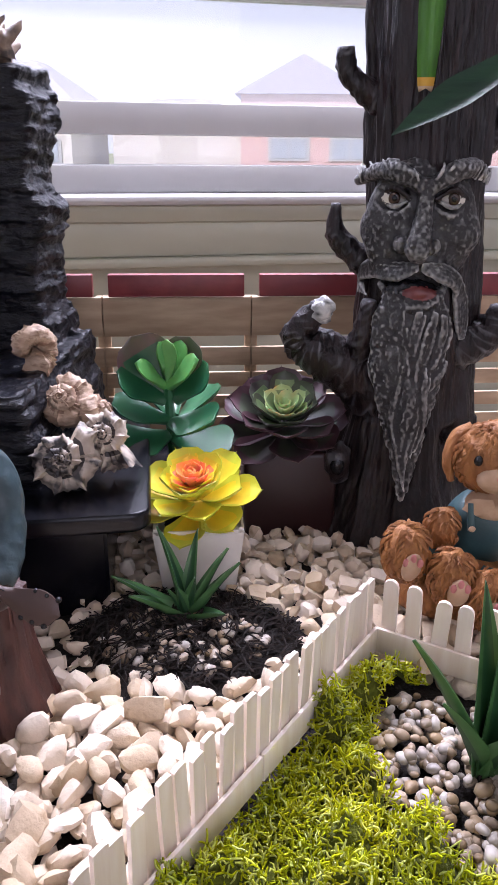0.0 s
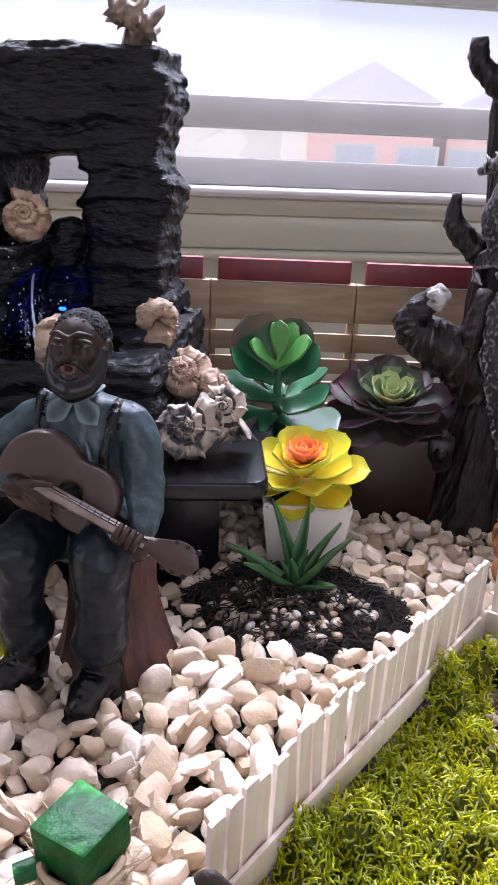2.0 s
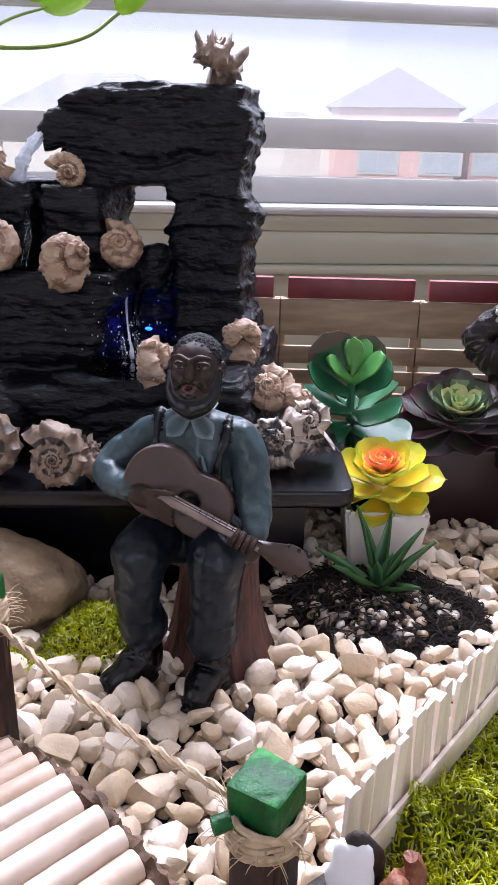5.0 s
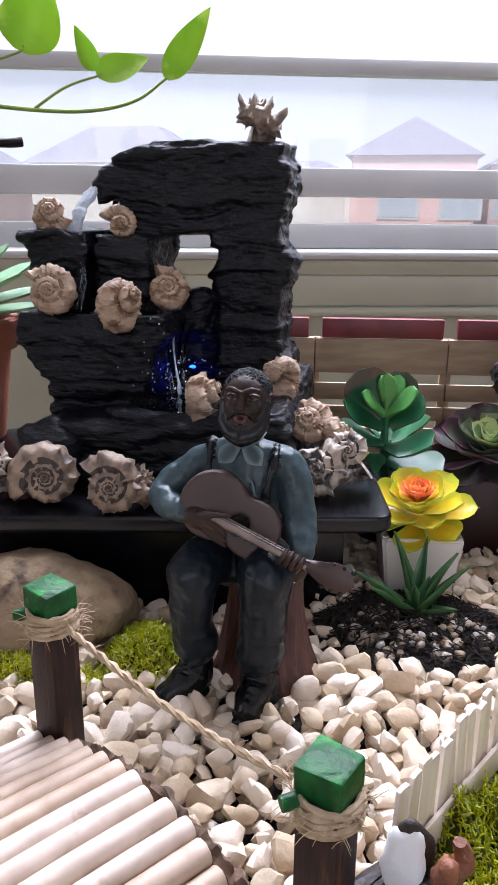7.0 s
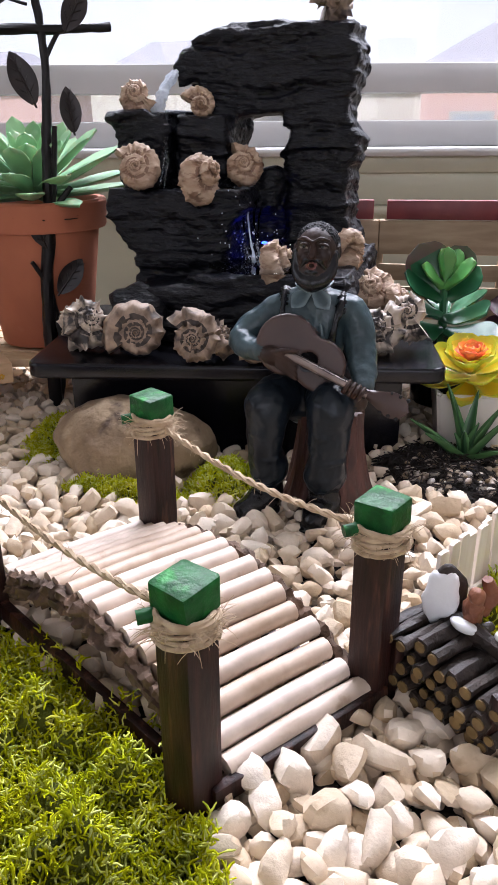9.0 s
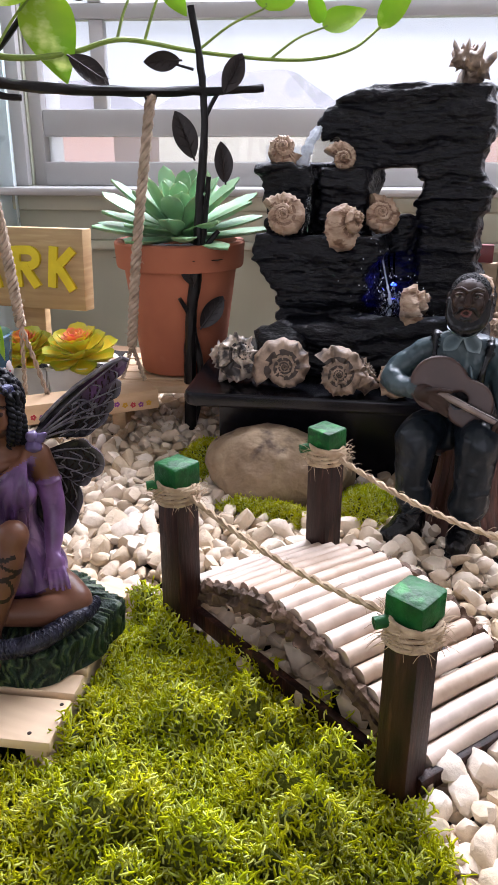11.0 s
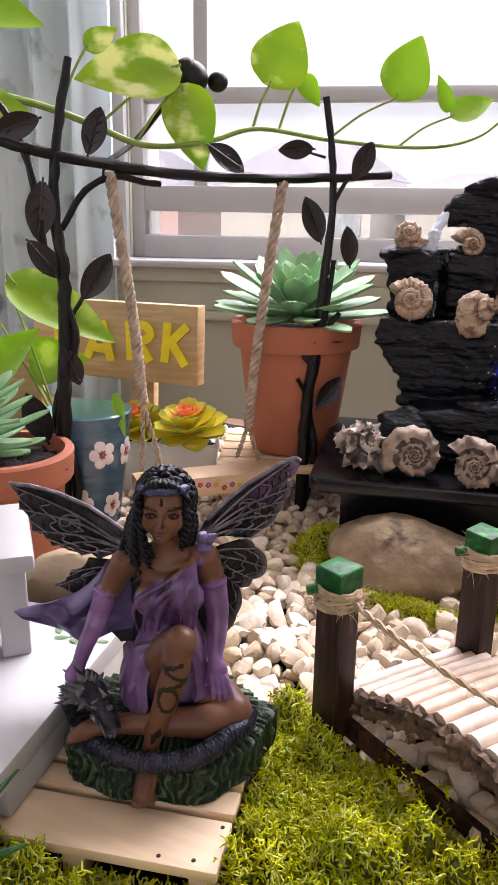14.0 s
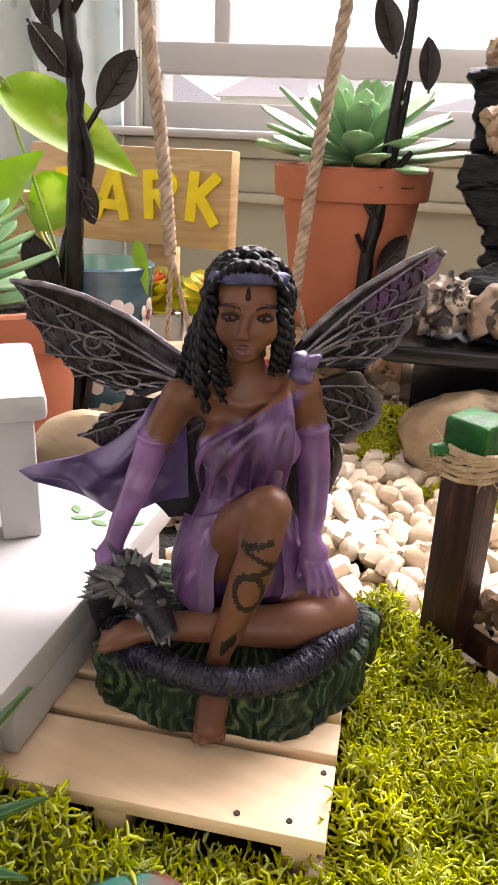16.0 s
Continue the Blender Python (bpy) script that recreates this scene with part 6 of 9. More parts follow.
furry(B + Vector((0, 0, 0.1135)), (0.0245, 0.0205, 0.0235), 0, 620, 0.0045, 1.2)
blob(g, B + Vector((-0.001, -0.0170, 0.1060)), (0.0128, 0.0092, 0.0092), 1, 3)
blob(g, B + Vector((-0.001, -0.0255, 0.1100)), (0.0036, 0.0024, 0.0026), 3, 2)
for s in (-1, 1):
    blob(g, B + Vector((s * 0.0130 - 0.001, -0.0172, 0.1185)), (0.0026, 0.0022, 0.0036), 4, 2)
    tube(g, [B + Vector((s * 0.014, 0.006, 0.133)), B + Vector((s * 0.0235, 0.006, 0.125)), B + Vector((s * 0.0265, 0.004, 0.108)), B + Vector((s * 0.0240, 0.002, 0.096))], [0.004, 0.0055, 0.0060, 0.0035], 12, 0, 20, squash=0.6, rough=0.15)
    furry(B + Vector((s * 0.029, -0.010, 0.067)), (0.0095, 0.0105, 0.0155), 0, 110, 0.006)
    leaf(g, B + Vector((s * 0.002, -0.018, 0.090)), B + Vector((s * 0.019, -0.013, 0.083)), 0.011, (0, -1, 0.3), 0.0012, 0.1, 0, 1, shape="point")
    tube(g, [B + Vector((s * 0.014, -0.013, 0.088)), B + Vector((s * 0.013, -0.017, 0.070))], [0.0024], 7, 2, 8)
    blob(g, B + Vector((s * 0.013, -0.0185, 0.072)), (0.0022, 0.001, 0.0022), 1, 2)
for c, ang, zz in (((-0.053, -0.030), 25, 0.060), ((-0.026, -0.036), 5, 0.047), ((-0.006, -0.042), -10, 0.036)):
    f = B + Vector((c[0], c[1], zz))
    tube(g, [B + Vector((c[0] * 0.3, 0.0, 0.032)), f + Vector((0.004, 0.012, -0.006))], [0.013, 0.011], 12, 2, 8)
    furry(f, (0.0135, 0.0115, 0.0205), 0, 200, 0.0065)
    blob(g, f + Vector((0.002, -0.0118, -0.003)), (0.0066, 0.0038, 0.0105), 1, 3, (10, 0, ang))
    for k in range(3):
        blob(g, f + Vector((0.002 + 0.004 * (k - 1), -0.0152, 0.002 + 0.003 * (k % 2))), (0.0019, 0.0012, 0.0032), 3, 2)
blob(g, B + Vector((-0.015, -0.005, 0.022)), (0.045, 0.026, 0.024), 0, 3)
for k in range(7):
    a = k * 0.9
    leaf(g, B + Vector((0.012, -0.028, 0.052)), B + Vector((0.012 + 0.010 * math.cos(a), -0.034, 0.056 + 0.010 * math.sin(a))), 0.010, (0, -1, 0), 0.001, 0.5, 0, 3, 6, 5)
for k in range(5):
    a = k * 1.25 + 0.4
    leaf(g, B + Vector((0.012, -0.026, 0.046)), B + Vector((0.012 + 0.014 * math.cos(a), -0.032, 0.044 + 0.012 * math.sin(a))), 0.008, (0, -1, 0), 0.001, 0.3, 0, 2, 6, 5)
blob(g, B + Vector((0, 0.006, 0.018)), (0.026, 0.022, 0.020), 2, 3)
g.v = [(x - 0.0195, y - 0.010, z * 0.94) for x, y, z in g.v]
tagged(part("rabbit_statue", g, [FUR, FURPALE, DENIM, PINKR, BLACKRESIN], None, angle=60), "ginger resin rabbit statue in teal dungarees holding a pink flower", "statue")

# ---- firewood stack ----
LOGEND = mat("yellow_log_end", (0.20, 0.13, 0.045), (0.11, 0.065, 0.022), 120, 0.7, bump=0.2)
SNOW = mat("white_paint_snow", (0.82, 0.83, 0.84), (0.74, 0.75, 0.77), 60, 0.6, bump=0.4, dist=0.001)
LOGBARK = mat("black_brown_log", (0.035, 0.022, 0.016), (0.015, 0.010, 0.008), 80, 0.6, bump=0.8, dist=0.002)
wood = thing("firewood_stack", "dark miniature firewood stack with snowy patches and a squirrel", "ornament", (-0.045, 0.145, 0.0))
wr = random.Random(6)
ax = Vector((0.62, 0.78, 0))
for row in range(5):
    for k in range(9 - (row == 4) * 4):
        side = Vector((0.78, -0.62, 0))
        c = Vector((-0.046, 0.133, 0.010)) + side * (-0.028 + 0.0072 * k + 0.0035 * (row % 2) + wr.uniform(-0.001, 0.001)) + Vector((0, 0, 0.0070 * row - 0.003 + wr.uniform(-0.0008, 0.0008))) + ax * wr.uniform(-0.004, 0.004)
        g = Geo()
        tube(g, [c - ax * 0.018, c + ax * 0.022], [0.0037 + wr.uniform(-0.0009, 0.0005)], 9, 0, 6, rough=0.6)
        log = wpart("log", g, LOGBARK, wood)
        g = Geo()
        tube(g, [c - ax * 0.0188, c - ax * 0.0178], [0.0026 + wr.uniform(-0.0004, 0.0004)], 9, 0, 2)
        e = wpart("log_end", g, LOGEND, wood, "sawn yellow log end")
for c, r_ in (((-0.055, 0.150, 0.0475), (0.0085, 0.003, 0.0125)), ((-0.043, 0.140, 0.040), (0.007, 0.006, 0.003)), ((-0.024, 0.134, 0.040), (0.006, 0.005, 0.004))):
    g = Geo()
    blob(g, c, r_, sub=3, rough=0.3, freq=150, rot=(-20, 10, -10))
    wpart("snow_patch", g, SNOW, wood, "white painted snow patch")
g = Geo()
blob(g, (-0.052, 0.1545, 0.046), (0.0100, 0.004, 0.0140), sub=3, rough=0.3, freq=120)
tube(g, [(-0.058, 0.153, 0.034), (-0.045, 0.145, 0.037), (-0.026, 0.130, 0.036)], [0.004, 0.005, 0.004], 8, rings=12, rough=0.4)
wpart("bark_top", g, LOGBARK, wood)
g = Geo()
blob(g, (-0.040, 0.145, 0.046), (0.0045, 0.0055, 0.0095), 0, 3, rough=0.3, freq=300)
blob(g, (-0.0395, 0.140, 0.0565), (0.0038, 0.0044, 0.0040), 0, 3, rough=0.2, freq=300)
tube(g, [(-0.037, 0.150, 0.042), (-0.033, 0.152, 0.050), (-0.035, 0.150, 0.060)], [0.0035, 0.0045, 0.0025], 9, 0, 12, rough=0.4)
wpart("squirrel", g, mat("rust_resin", (0.24, 0.085, 0.038), (0.16, 0.05, 0.022), 120, 0.6, bump=0.5), wood, "small rust red squirrel figure")
for x, y in ((-0.072, 0.130), (-0.030, 0.104)):
    g = Geo()
    box(g, (x, y, 0.018), (0.005, 0.005, 0.036), bevel=0.0008, rot=(8, 0, 35))
    wpart("stake", g, DARKWOOD, wood)
wood.location = (-0.039, 0.154, 0.0)


# ---- potted and planted succulents ----
JADE = mat("jade_leaf", (0.025, 0.13, 0.05), (0.012, 0.075, 0.035), 30, 0.28, bump=0.05, coat=0.3, sss=0.1)
JADELIGHT = mat("young_jade_leaf", (0.13, 0.36, 0.09), (0.07, 0.25, 0.06), 40, 0.3, bump=0.05, coat=0.3, sss=0.2)
JADERED = mat("red_tipped_jade_leaf", (0.10, 0.035, 0.045), (0.05, 0.06, 0.03), 34, 0.3, bump=0.05, coat=0.3)
ECHDARK = mat("dark_echeveria_leaf", (0.045, 0.062, 0.032), (0.030, 0.018, 0.022), 38, 0.42, bump=0.06, c3=(0.07, 0.10, 0.05), c3scale=30, c3at=0.58)
ECHEDGE = mat("purple_leaf_margin", (0.075, 0.032, 0.042), (0.040, 0.017, 0.022), 60, 0.4, bump=0.05)
ECHMID = mat("sage_leaf", (0.16, 0.23, 0.10), (0.09, 0.14, 0.06), 60, 0.4, bump=0.05, sss=0.1)
ECHPALE = mat("pale_green_heart", (0.36, 0.46, 0.22), (0.24, 0.36, 0.14), 80, 0.4, bump=0.05, sss=0.2)
YELLOW = mat("yellow_succulent_leaf", (0.78, 0.55, 0.010), (0.60, 0.49, 0.012), 45, 0.33, bump=0.04, coat=0.2, sss=0.2, c3=(0.40, 0.46, 0.02), c3scale=26, c3at=0.66)
YELLOWEDGE = mat("lime_leaf_margin", (0.46, 0.50, 0.025), (0.62, 0.56, 0.025), 60, 0.35, bump=0.04, coat=0.2)
CORAL = mat("coral_succulent_heart", (0.85, 0.16, 0.11), (0.80, 0.38, 0.05), 120, 0.4, bump=0.04, sss=0.2)
PALESUCC = mat("grey_green_echeveria", (0.24, 0.42, 0.21), (0.17, 0.33, 0.17), 40, 0.45, bump=0.06, sss=0.15, c3=(0.40, 0.52, 0.36), c3scale=30, c3at=0.6)
ALOE = mat("dark_aloe_leaf", (0.022, 0.075, 0.028), (0.011, 0.045, 0.02), 60, 0.35, bump=0.2, bscale=600, dist=0.0004, stretch=(1, 1, 0.3))
ALOEEDGE = mat("aloe_margin", (0.06, 0.15, 0.05), (0.04, 0.11, 0.035), 60, 0.35, bump=0.05)


def rosette(parent, c, rings, shape="spoon", tilt=(0, 0, 0), seed=1, thick=0.0016, cup=0.3, parent_at=None, droop=-0.08):
    """Leaf rings, outermost first: (count, length, width, rise in degrees, start radius, height, leaf material, margin material)."""
    r = random.Random(seed)
    m = pose(*c, *tilt)
    for k, (n, ln, wd, el, r0, z0, m1, m2) in enumerate(rings):
        for i in range(n):
            a = 2 * math.pi * (i + 0.5 * (k % 2) + r.uniform(-0.14, 0.14)) / n + k * 0.37
            e = radians(el + r.uniform(-6, 6))
            d = Vector((math.cos(a) * math.cos(e), math.sin(a) * math.cos(e), math.sin(e)))
            up = Vector((-math.cos(a) * math.sin(e), -math.sin(a) * math.sin(e), math.cos(e)))
            b = Vector((math.cos(a) * r0, math.sin(a) * r0, z0))
            l2 = ln * r.uniform(0.9, 1.08)
            g = leaf(Geo(), b, b + d * l2, wd * r.uniform(0.92, 1.08), up, thick * (0.6 + 0.4 * wd / 0.03), cup, droop, 0, 11, 7, shape, 1 if m2 else None, 0.80)
            if m2:
                tip = b + d * l2 - (up * 0) + up * (-droop * l2)
                tube(g, [tip - d * 0.0015, tip + d * 0.0016], [0.0007, 0.0001], 5, 1, 3)
            g.move(m)
            wpart("leaf", g, [m1, m2] if m2 else m1, parent)


def jade_leaf(parent, b, t, w, up, mats, cup=0.35):
    wpart("leaf", leaf(Geo(), b, t, w * 1.2, up, 0.0045, cup * 0.7, -0.10, 0, 13, 9, "spoon", 1 if len(mats) > 1 else None, 0.7), mats, parent)


jade = thing("jade_plant", "glossy green jade plant with red-tipped upper leaves", "succulent", (-0.068, 0.545, 0.02))
g = Geo()
lathe(g, [(0.027, 0.0), (0.034, 0.045), (0.036, 0.052), (0.033, 0.052), (0.031, 0.046), (0.0, 0.045)], 32, 0, (-0.062, 0.553, 0.008))
wpart("pot", g, BLACKPAINT, jade, "small black pot")
g = Geo()
tube(g, [(-0.064, 0.549, 0.05), (-0.066, 0.546, 0.09), (-0.067, 0.545, 0.125)], [0.005, 0.003], 8, 0)
wpart("stem", g, JADE, jade)
J = (-0.066, 0.546)
for b, t, w, up, ms in [
        ((-0.069, 0.55, 0.108), (-0.094, 0.548, 0.152), 0.034, (0.2, -1, 0.3), [JADE, JADERED]),
        ((-0.064, 0.552, 0.112), (-0.050, 0.557, 0.150), 0.026, (-0.2, -1, 0.4), [JADE, JADERED]),
        ((-0.070, 0.546, 0.104), (-0.104, 0.535, 0.127), 0.030, (0.2, -0.6, 1), [JADE]),
        ((-0.062, 0.546, 0.104), (-0.036, 0.548, 0.132), 0.030, (-0.4, -0.7, 0.8), [JADE]),
        ((-0.068, 0.543, 0.090), (-0.106, 0.522, 0.104), 0.028, (0.1, -0.4, 1), [JADE]),
        ((-0.064, 0.541, 0.088), (-0.028, 0.508, 0.098), 0.033, (-0.2, -0.4, 1), [JADE]),
        ((-0.068, 0.541, 0.078), (-0.096, 0.508, 0.078), 0.032, (0.1, -0.5, 1), [JADE]),
        ((-0.062, 0.541, 0.076), (-0.018, 0.520, 0.073), 0.034, (-0.1, -0.4, 1), [JADE]),
        ((-0.066, 0.550, 0.09), (-0.080, 0.580, 0.11), 0.032, (0, 0.2, 1), [JADE]),
        ((-0.062, 0.550, 0.085), (-0.030, 0.575, 0.105), 0.032, (-0.1, 0.2, 1), [JADE]),
        ((-0.066, 0.542, 0.116), (-0.040, 0.528, 0.140), 0.017, (-0.6, -0.6, 0.8), [JADELIGHT]),
        ((-0.068, 0.542, 0.116), (-0.089, 0.530, 0.136), 0.013, (0.5, -0.5, 0.8), [JADELIGHT]),
        ((-0.066, 0.545, 0.120), (-0.066, 0.546, 0.151), 0.014, (-0.3, -1, 0.2), [JADELIGHT]),
        ((-0.068, 0.546, 0.122), (-0.074, 0.545, 0.149), 0.009, (0.8, -0.6, 0.1), [JADELIGHT]),
        ((-0.064, 0.546, 0.118), (-0.056, 0.556, 0.147), 0.014, (-0.4, -0.8, 0.2), [JADELIGHT])]:
    jade_leaf(jade, b, t, w, up, ms)

ech = thing("echeveria", "dark purple-edged echeveria in a maroon pot", "succulent", (0.022, 0.56, 0.0))
g = Geo()
box(g, (0.022, 0.565, 0.034), (0.070, 0.060, 0.070), 0, 0.004, (0, 0, 6), 3)
wpart("pot", g, MAROONPOT, ech, "square maroon pot")
rosette(ech, (0.019, 0.555, 0.084), [
    (9, 0.045, 0.034, 10, 0.006, -0.004, ECHDARK, ECHEDGE), (8, 0.042, 0.032, 26, 0.005, 0.001, ECHDARK, ECHEDGE), (7, 0.033, 0.025, 40, 0.004, 0.005, ECHMID, ECHDARK),
    (6, 0.023, 0.016, 48, 0.003, 0.009, ECHMID, ECHPALE), (6, 0.016, 0.010, 55, 0.002, 0.013, ECHPALE, None), (5, 0.010, 0.006, 66, 0.001, 0.016, ECHPALE, None)], "spoon", (24, 0, 0), 3, cup=0.4)


def square_pot(name, label, at, w, h, turn, parent=None):
    """A square pot that tapers a little to its foot, open at the top with soil inside."""
    g = Geo()
    b = bmesh.new()
    sq = [(1, 1), (-1, 1), (-1, -1), (1, -1)]
    rows = [(0.80, 0), (1.0, h), (0.90, h), (0.88, h - 0.008)]
    vs = [[b.verts.new((x * w / 2 * k, y * w / 2 * k, z)) for x, y in sq] for k, z in rows]
    for i in range(3):
        for j in range(4):
            b.faces.new((vs[i][j], vs[i][(j + 1) % 4], vs[i + 1][(j + 1) % 4], vs[i + 1][j]))
    b.faces.new(vs[0][::-1])
    top = b.faces.new(vs[3])
    bmesh.ops.bevel(b, geom=[e for e in b.edges if top not in e.link_faces], offset=0.0022, segments=2, affect="EDGES")
    g.bm(b, 0, pose(*at, 0, 0, turn))
    wpart("pot", g, WHITEPOT, parent, label)
    g = Geo()
    blob(g, (at[0], at[1], at[2] + h - 0.009), (w * 0.42, w * 0.42, 0.004), 0, 3, rough=0.3, freq=300)
    wpart("soil", g, SOIL, parent)


YRINGS = [(7, 0.037, 0.029, 2, 0.006, 0.0, YELLOW, YELLOWEDGE), (6, 0.034, 0.027, 20, 0.005, 0.005, YELLOW, YELLOWEDGE), (5, 0.028, 0.022, 36, 0.004, 0.010, YELLOW, YELLOWEDGE),
          (6, 0.019, 0.013, 30, 0.003, 0.017, CORAL, YELLOW), (6, 0.016, 0.012, 46, 0.002, 0.019, CORAL, None), (5, 0.012, 0.010, 60, 0.002, 0.021, CORAL, None), (3, 0.009, 0.007, 74, 0.001, 0.022, CORAL, None)]


def yellow_succulent(at, w, h, turn, tilt, seed, grow=1.0, dz=0.0):
    t = thing("yellow_succulent", "yellow and coral succulent in a white square pot", "succulent", at, group="white potted succulents")
    square_pot("pot", "white square pot", at, w, h, turn, t)
    rosette(t, (at[0], at[1], at[2] + h + 0.003 + dz), [(n, a * grow, b * grow, e, c * grow, d * grow, m1, m2) for n, a, b, e, c, d, m1, m2 in YRINGS], "spoon", tilt, seed, thick=0.0024, cup=0.42, droop=-0.14)
    g = Geo()
    tube(g, [(at[0], at[1], at[2] + h - 0.012), (at[0], at[1], at[2] + h + 0.012)], [0.004, 0.003], 7)
    wpart("stem", g, YELLOWEDGE, t)
    return t


yellow_succulent((-0.0375, 0.474, 0.0), 0.060, 0.050, 8, (17, -5, 0), 5, 1.0, 0.002)


def aloe(name, at, leaves, seed):
    t = thing(name, "small dark green aloe planted in the soil", "aloe", at)
    for i, (dx, dy, dz, w) in enumerate(leaves):
        b = Vector(at) + Vector((dx * 0.08, dy * 0.08, 0))
        up = Vector((-dx, -dy, 0.03)) if abs(dx) + abs(dy) > 0.01 else Vector((0.2, -1, 0))
        g = leaf(Geo(), b, Vector(at) + Vector((dx * 0.92, dy, dz * 1.12)), w * 1.25, up, 0.0022, 0.7, 0.10, 0, 12, 5, "spear", 1, 0.93)
        wpart("leaf", g, [ALOE, ALOEEDGE], t)
    return t


aloe("aloe", (-0.0375, 0.413, 0.006), [(-0.042, -0.012, 0.036, 0.013), (-0.030, -0.022, 0.030, 0.014), (-0.013, 0.004, 0.055, 0.013), (0.004, 0.010, 0.050, 0.012), (0.022, 0.000, 0.047, 0.013),
                                        (0.031, -0.008, 0.044, 0.012), (0.026, -0.024, 0.022, 0.013), (-0.002, -0.014, 0.030, 0.012), (-0.008, -0.010, 0.026, 0.009), (0.006, -0.012, 0.036, 0.010)], 1)
aloe("aloe", (0.1215, 0.308, 0.0), [(-0.037, -0.006, 0.072, 0.016), (-0.008, 0.000, 0.088, 0.018), (0.002, -0.006, 0.080, 0.016), (0.022, 0.000, 0.078, 0.018), (-0.026, -0.016, 0.050, 0.016),
                                     (0.030, -0.014, 0.056, 0.018), (0.046, 0.004, 0.066, 0.016), (0.006, -0.022, 0.042, 0.016), (0.035, 0.014, 0.09, 0.016)], 2)

# pebbles and shredded bark round both
rng = random.Random(31)
PEB = []
for k in range(8):
    gg = Geo()
    blob(gg, (0, 0, 0), (0.55, rng.uniform(0.38, 0.5), rng.uniform(0.3, 0.4)), 0, 2, rough=0.3, freq=2.2, seed=k)
    me = bpy.data.meshes.new("pebble")
    me.from_pydata(gg.v, [], gg.f)
    me.materials.append(PEBBLE)
    me.shade_smooth()
    PEB.append(me)
spread = thing("pebbles", "small mixed brown river pebbles on the soil", "pebbles", kind="stuff")


def soil_height(x, y):
    return -0.008 + 0.018 * math.exp(-1.1 * (((x + 0.0355) / 0.075) ** 2 + ((y - 0.402) / 0.055) ** 2))


for k in range(105):
    a, q = rng.uniform(0, 6.28), rng.uniform(0, 1) ** 0.6
    x, y = -0.036 + 0.060 * q * math.cos(a) * 0.85, 0.388 + 0.030 * q * math.sin(a)
    s = rng.uniform(0.004, 0.0085)
    ob = new("pebble", PEB[k % 8])
    ob.parent = spread
    ob.matrix_basis = pose(x, y, soil_height(x, y) + 0.003, rng.uniform(-20, 20), rng.uniform(-20, 20), rng.uniform(0, 360)) @ Matrix.Diagonal((s, s, s, 1))
heap = thing("pebbles", "tan and grey pebbles round the aloe by the fence", "pebbles", kind="stuff")
for k in range(520):
    a, q = rng.uniform(0, 6.28), rng.uniform(0, 1) ** 0.5
    x, y = 0.116 + 0.050 * q * math.cos(a), 0.312 + 0.062 * q * math.sin(a)
    if fence_side(x, y) < 0.010 or y > 0.376 - (x - 0.0745) * 0.5:
        continue
    s = rng.uniform(0.004, 0.0085)
    ob = new("pebble", PEB[k % 8])
    ob.parent = heap
    ob.matrix_basis = pose(x, y, -0.005 + rng.uniform(0, 0.010) * (1 - q * 0.5), rng.uniform(-20, 20), rng.uniform(-20, 20), rng.uniform(0, 360)) @ Matrix.Diagonal((s, s, s, 1))
g = Geo()
for k in range(1300):
    a, q = rng.uniform(0, 6.28), rng.uniform(0, 1) ** 0.5
    x, y = -0.0355 + 0.070 * q * math.cos(a), 0.402 + 0.048 * q * math.sin(a)
    z = soil_height(x, y) + rng.uniform(0.001, 0.006)
    b, l = rng.uniform(0, 6.28), rng.uniform(0.004, 0.018)
    d = Vector((math.cos(b) * l, math.sin(b) * l, rng.uniform(-0.003, 0.004)))
    tube(g, [Vector((x, y, z)) - d / 2, Vector((x, y, z + rng.uniform(0, 0.002))), Vector((x, y, z)) + d / 2], [0.0004, 0.0007, 0.0002], 4, 0, 4)
tagged(part("bark_shreds", g, MULCH, thing("mulch", "dark shredded bark mulch round the aloe", "mulch", kind="stuff")), kind="stuff")

# two blades of a house plant that hang in from above
BLADE = mat("spider_plant_blade", (0.07, 0.22, 0.015), (0.04, 0.13, 0.012), 60, 0.4, bump=0.15, stretch=(6, 6, 0.4), trans=0.3)
BLADETIP = mat("yellowed_leaf_tip", (0.62, 0.40, 0.06), (0.55, 0.28, 0.03), 60, 0.5, bump=0.1, trans=0.3)
DEEP = mat("deep_green_blade", (0.018, 0.055, 0.026), (0.010, 0.032, 0.017), 50, 0.35, bump=0.1, stretch=(1, 1, 6), spec=0.2)
plant = thing("hanging_plant", "two strap leaves of a house plant hanging in from above", "house plant", (0.1, 0.3, 0.45), kind="")
tri = Geo()
strip = [((0.064 + 0.008 * u ** 1.5, 0.300 + 0.02 * u, 0.2965 + 0.22 * u), 0.0022 + 0.0050 * min(1, u * 2.2) ** 0.6) for u in (0, 0.008, 0.02, 0.05, 0.1, 0.17, 0.24, 0.31, 0.4, 0.5, 0.6, 0.7, 0.8, 0.9, 1.0)]
for n, (c, w) in enumerate(strip):
    for s, dy in ((-1, 0.001), (0, -0.0004), (1, 0.001)):
        tri.v.append((c[0] + s * w, c[1] + dy, c[2] + (0.001 if s == 0 and n == 0 else 0)))
for n in range(14):
    for s in range(2):
        tri.f.append((n * 3 + s, n * 3 + s + 1, n * 3 + s + 4, n * 3 + s + 3)), tri.m.append(2 if n == 0 else 1 if n < 2 else 0)
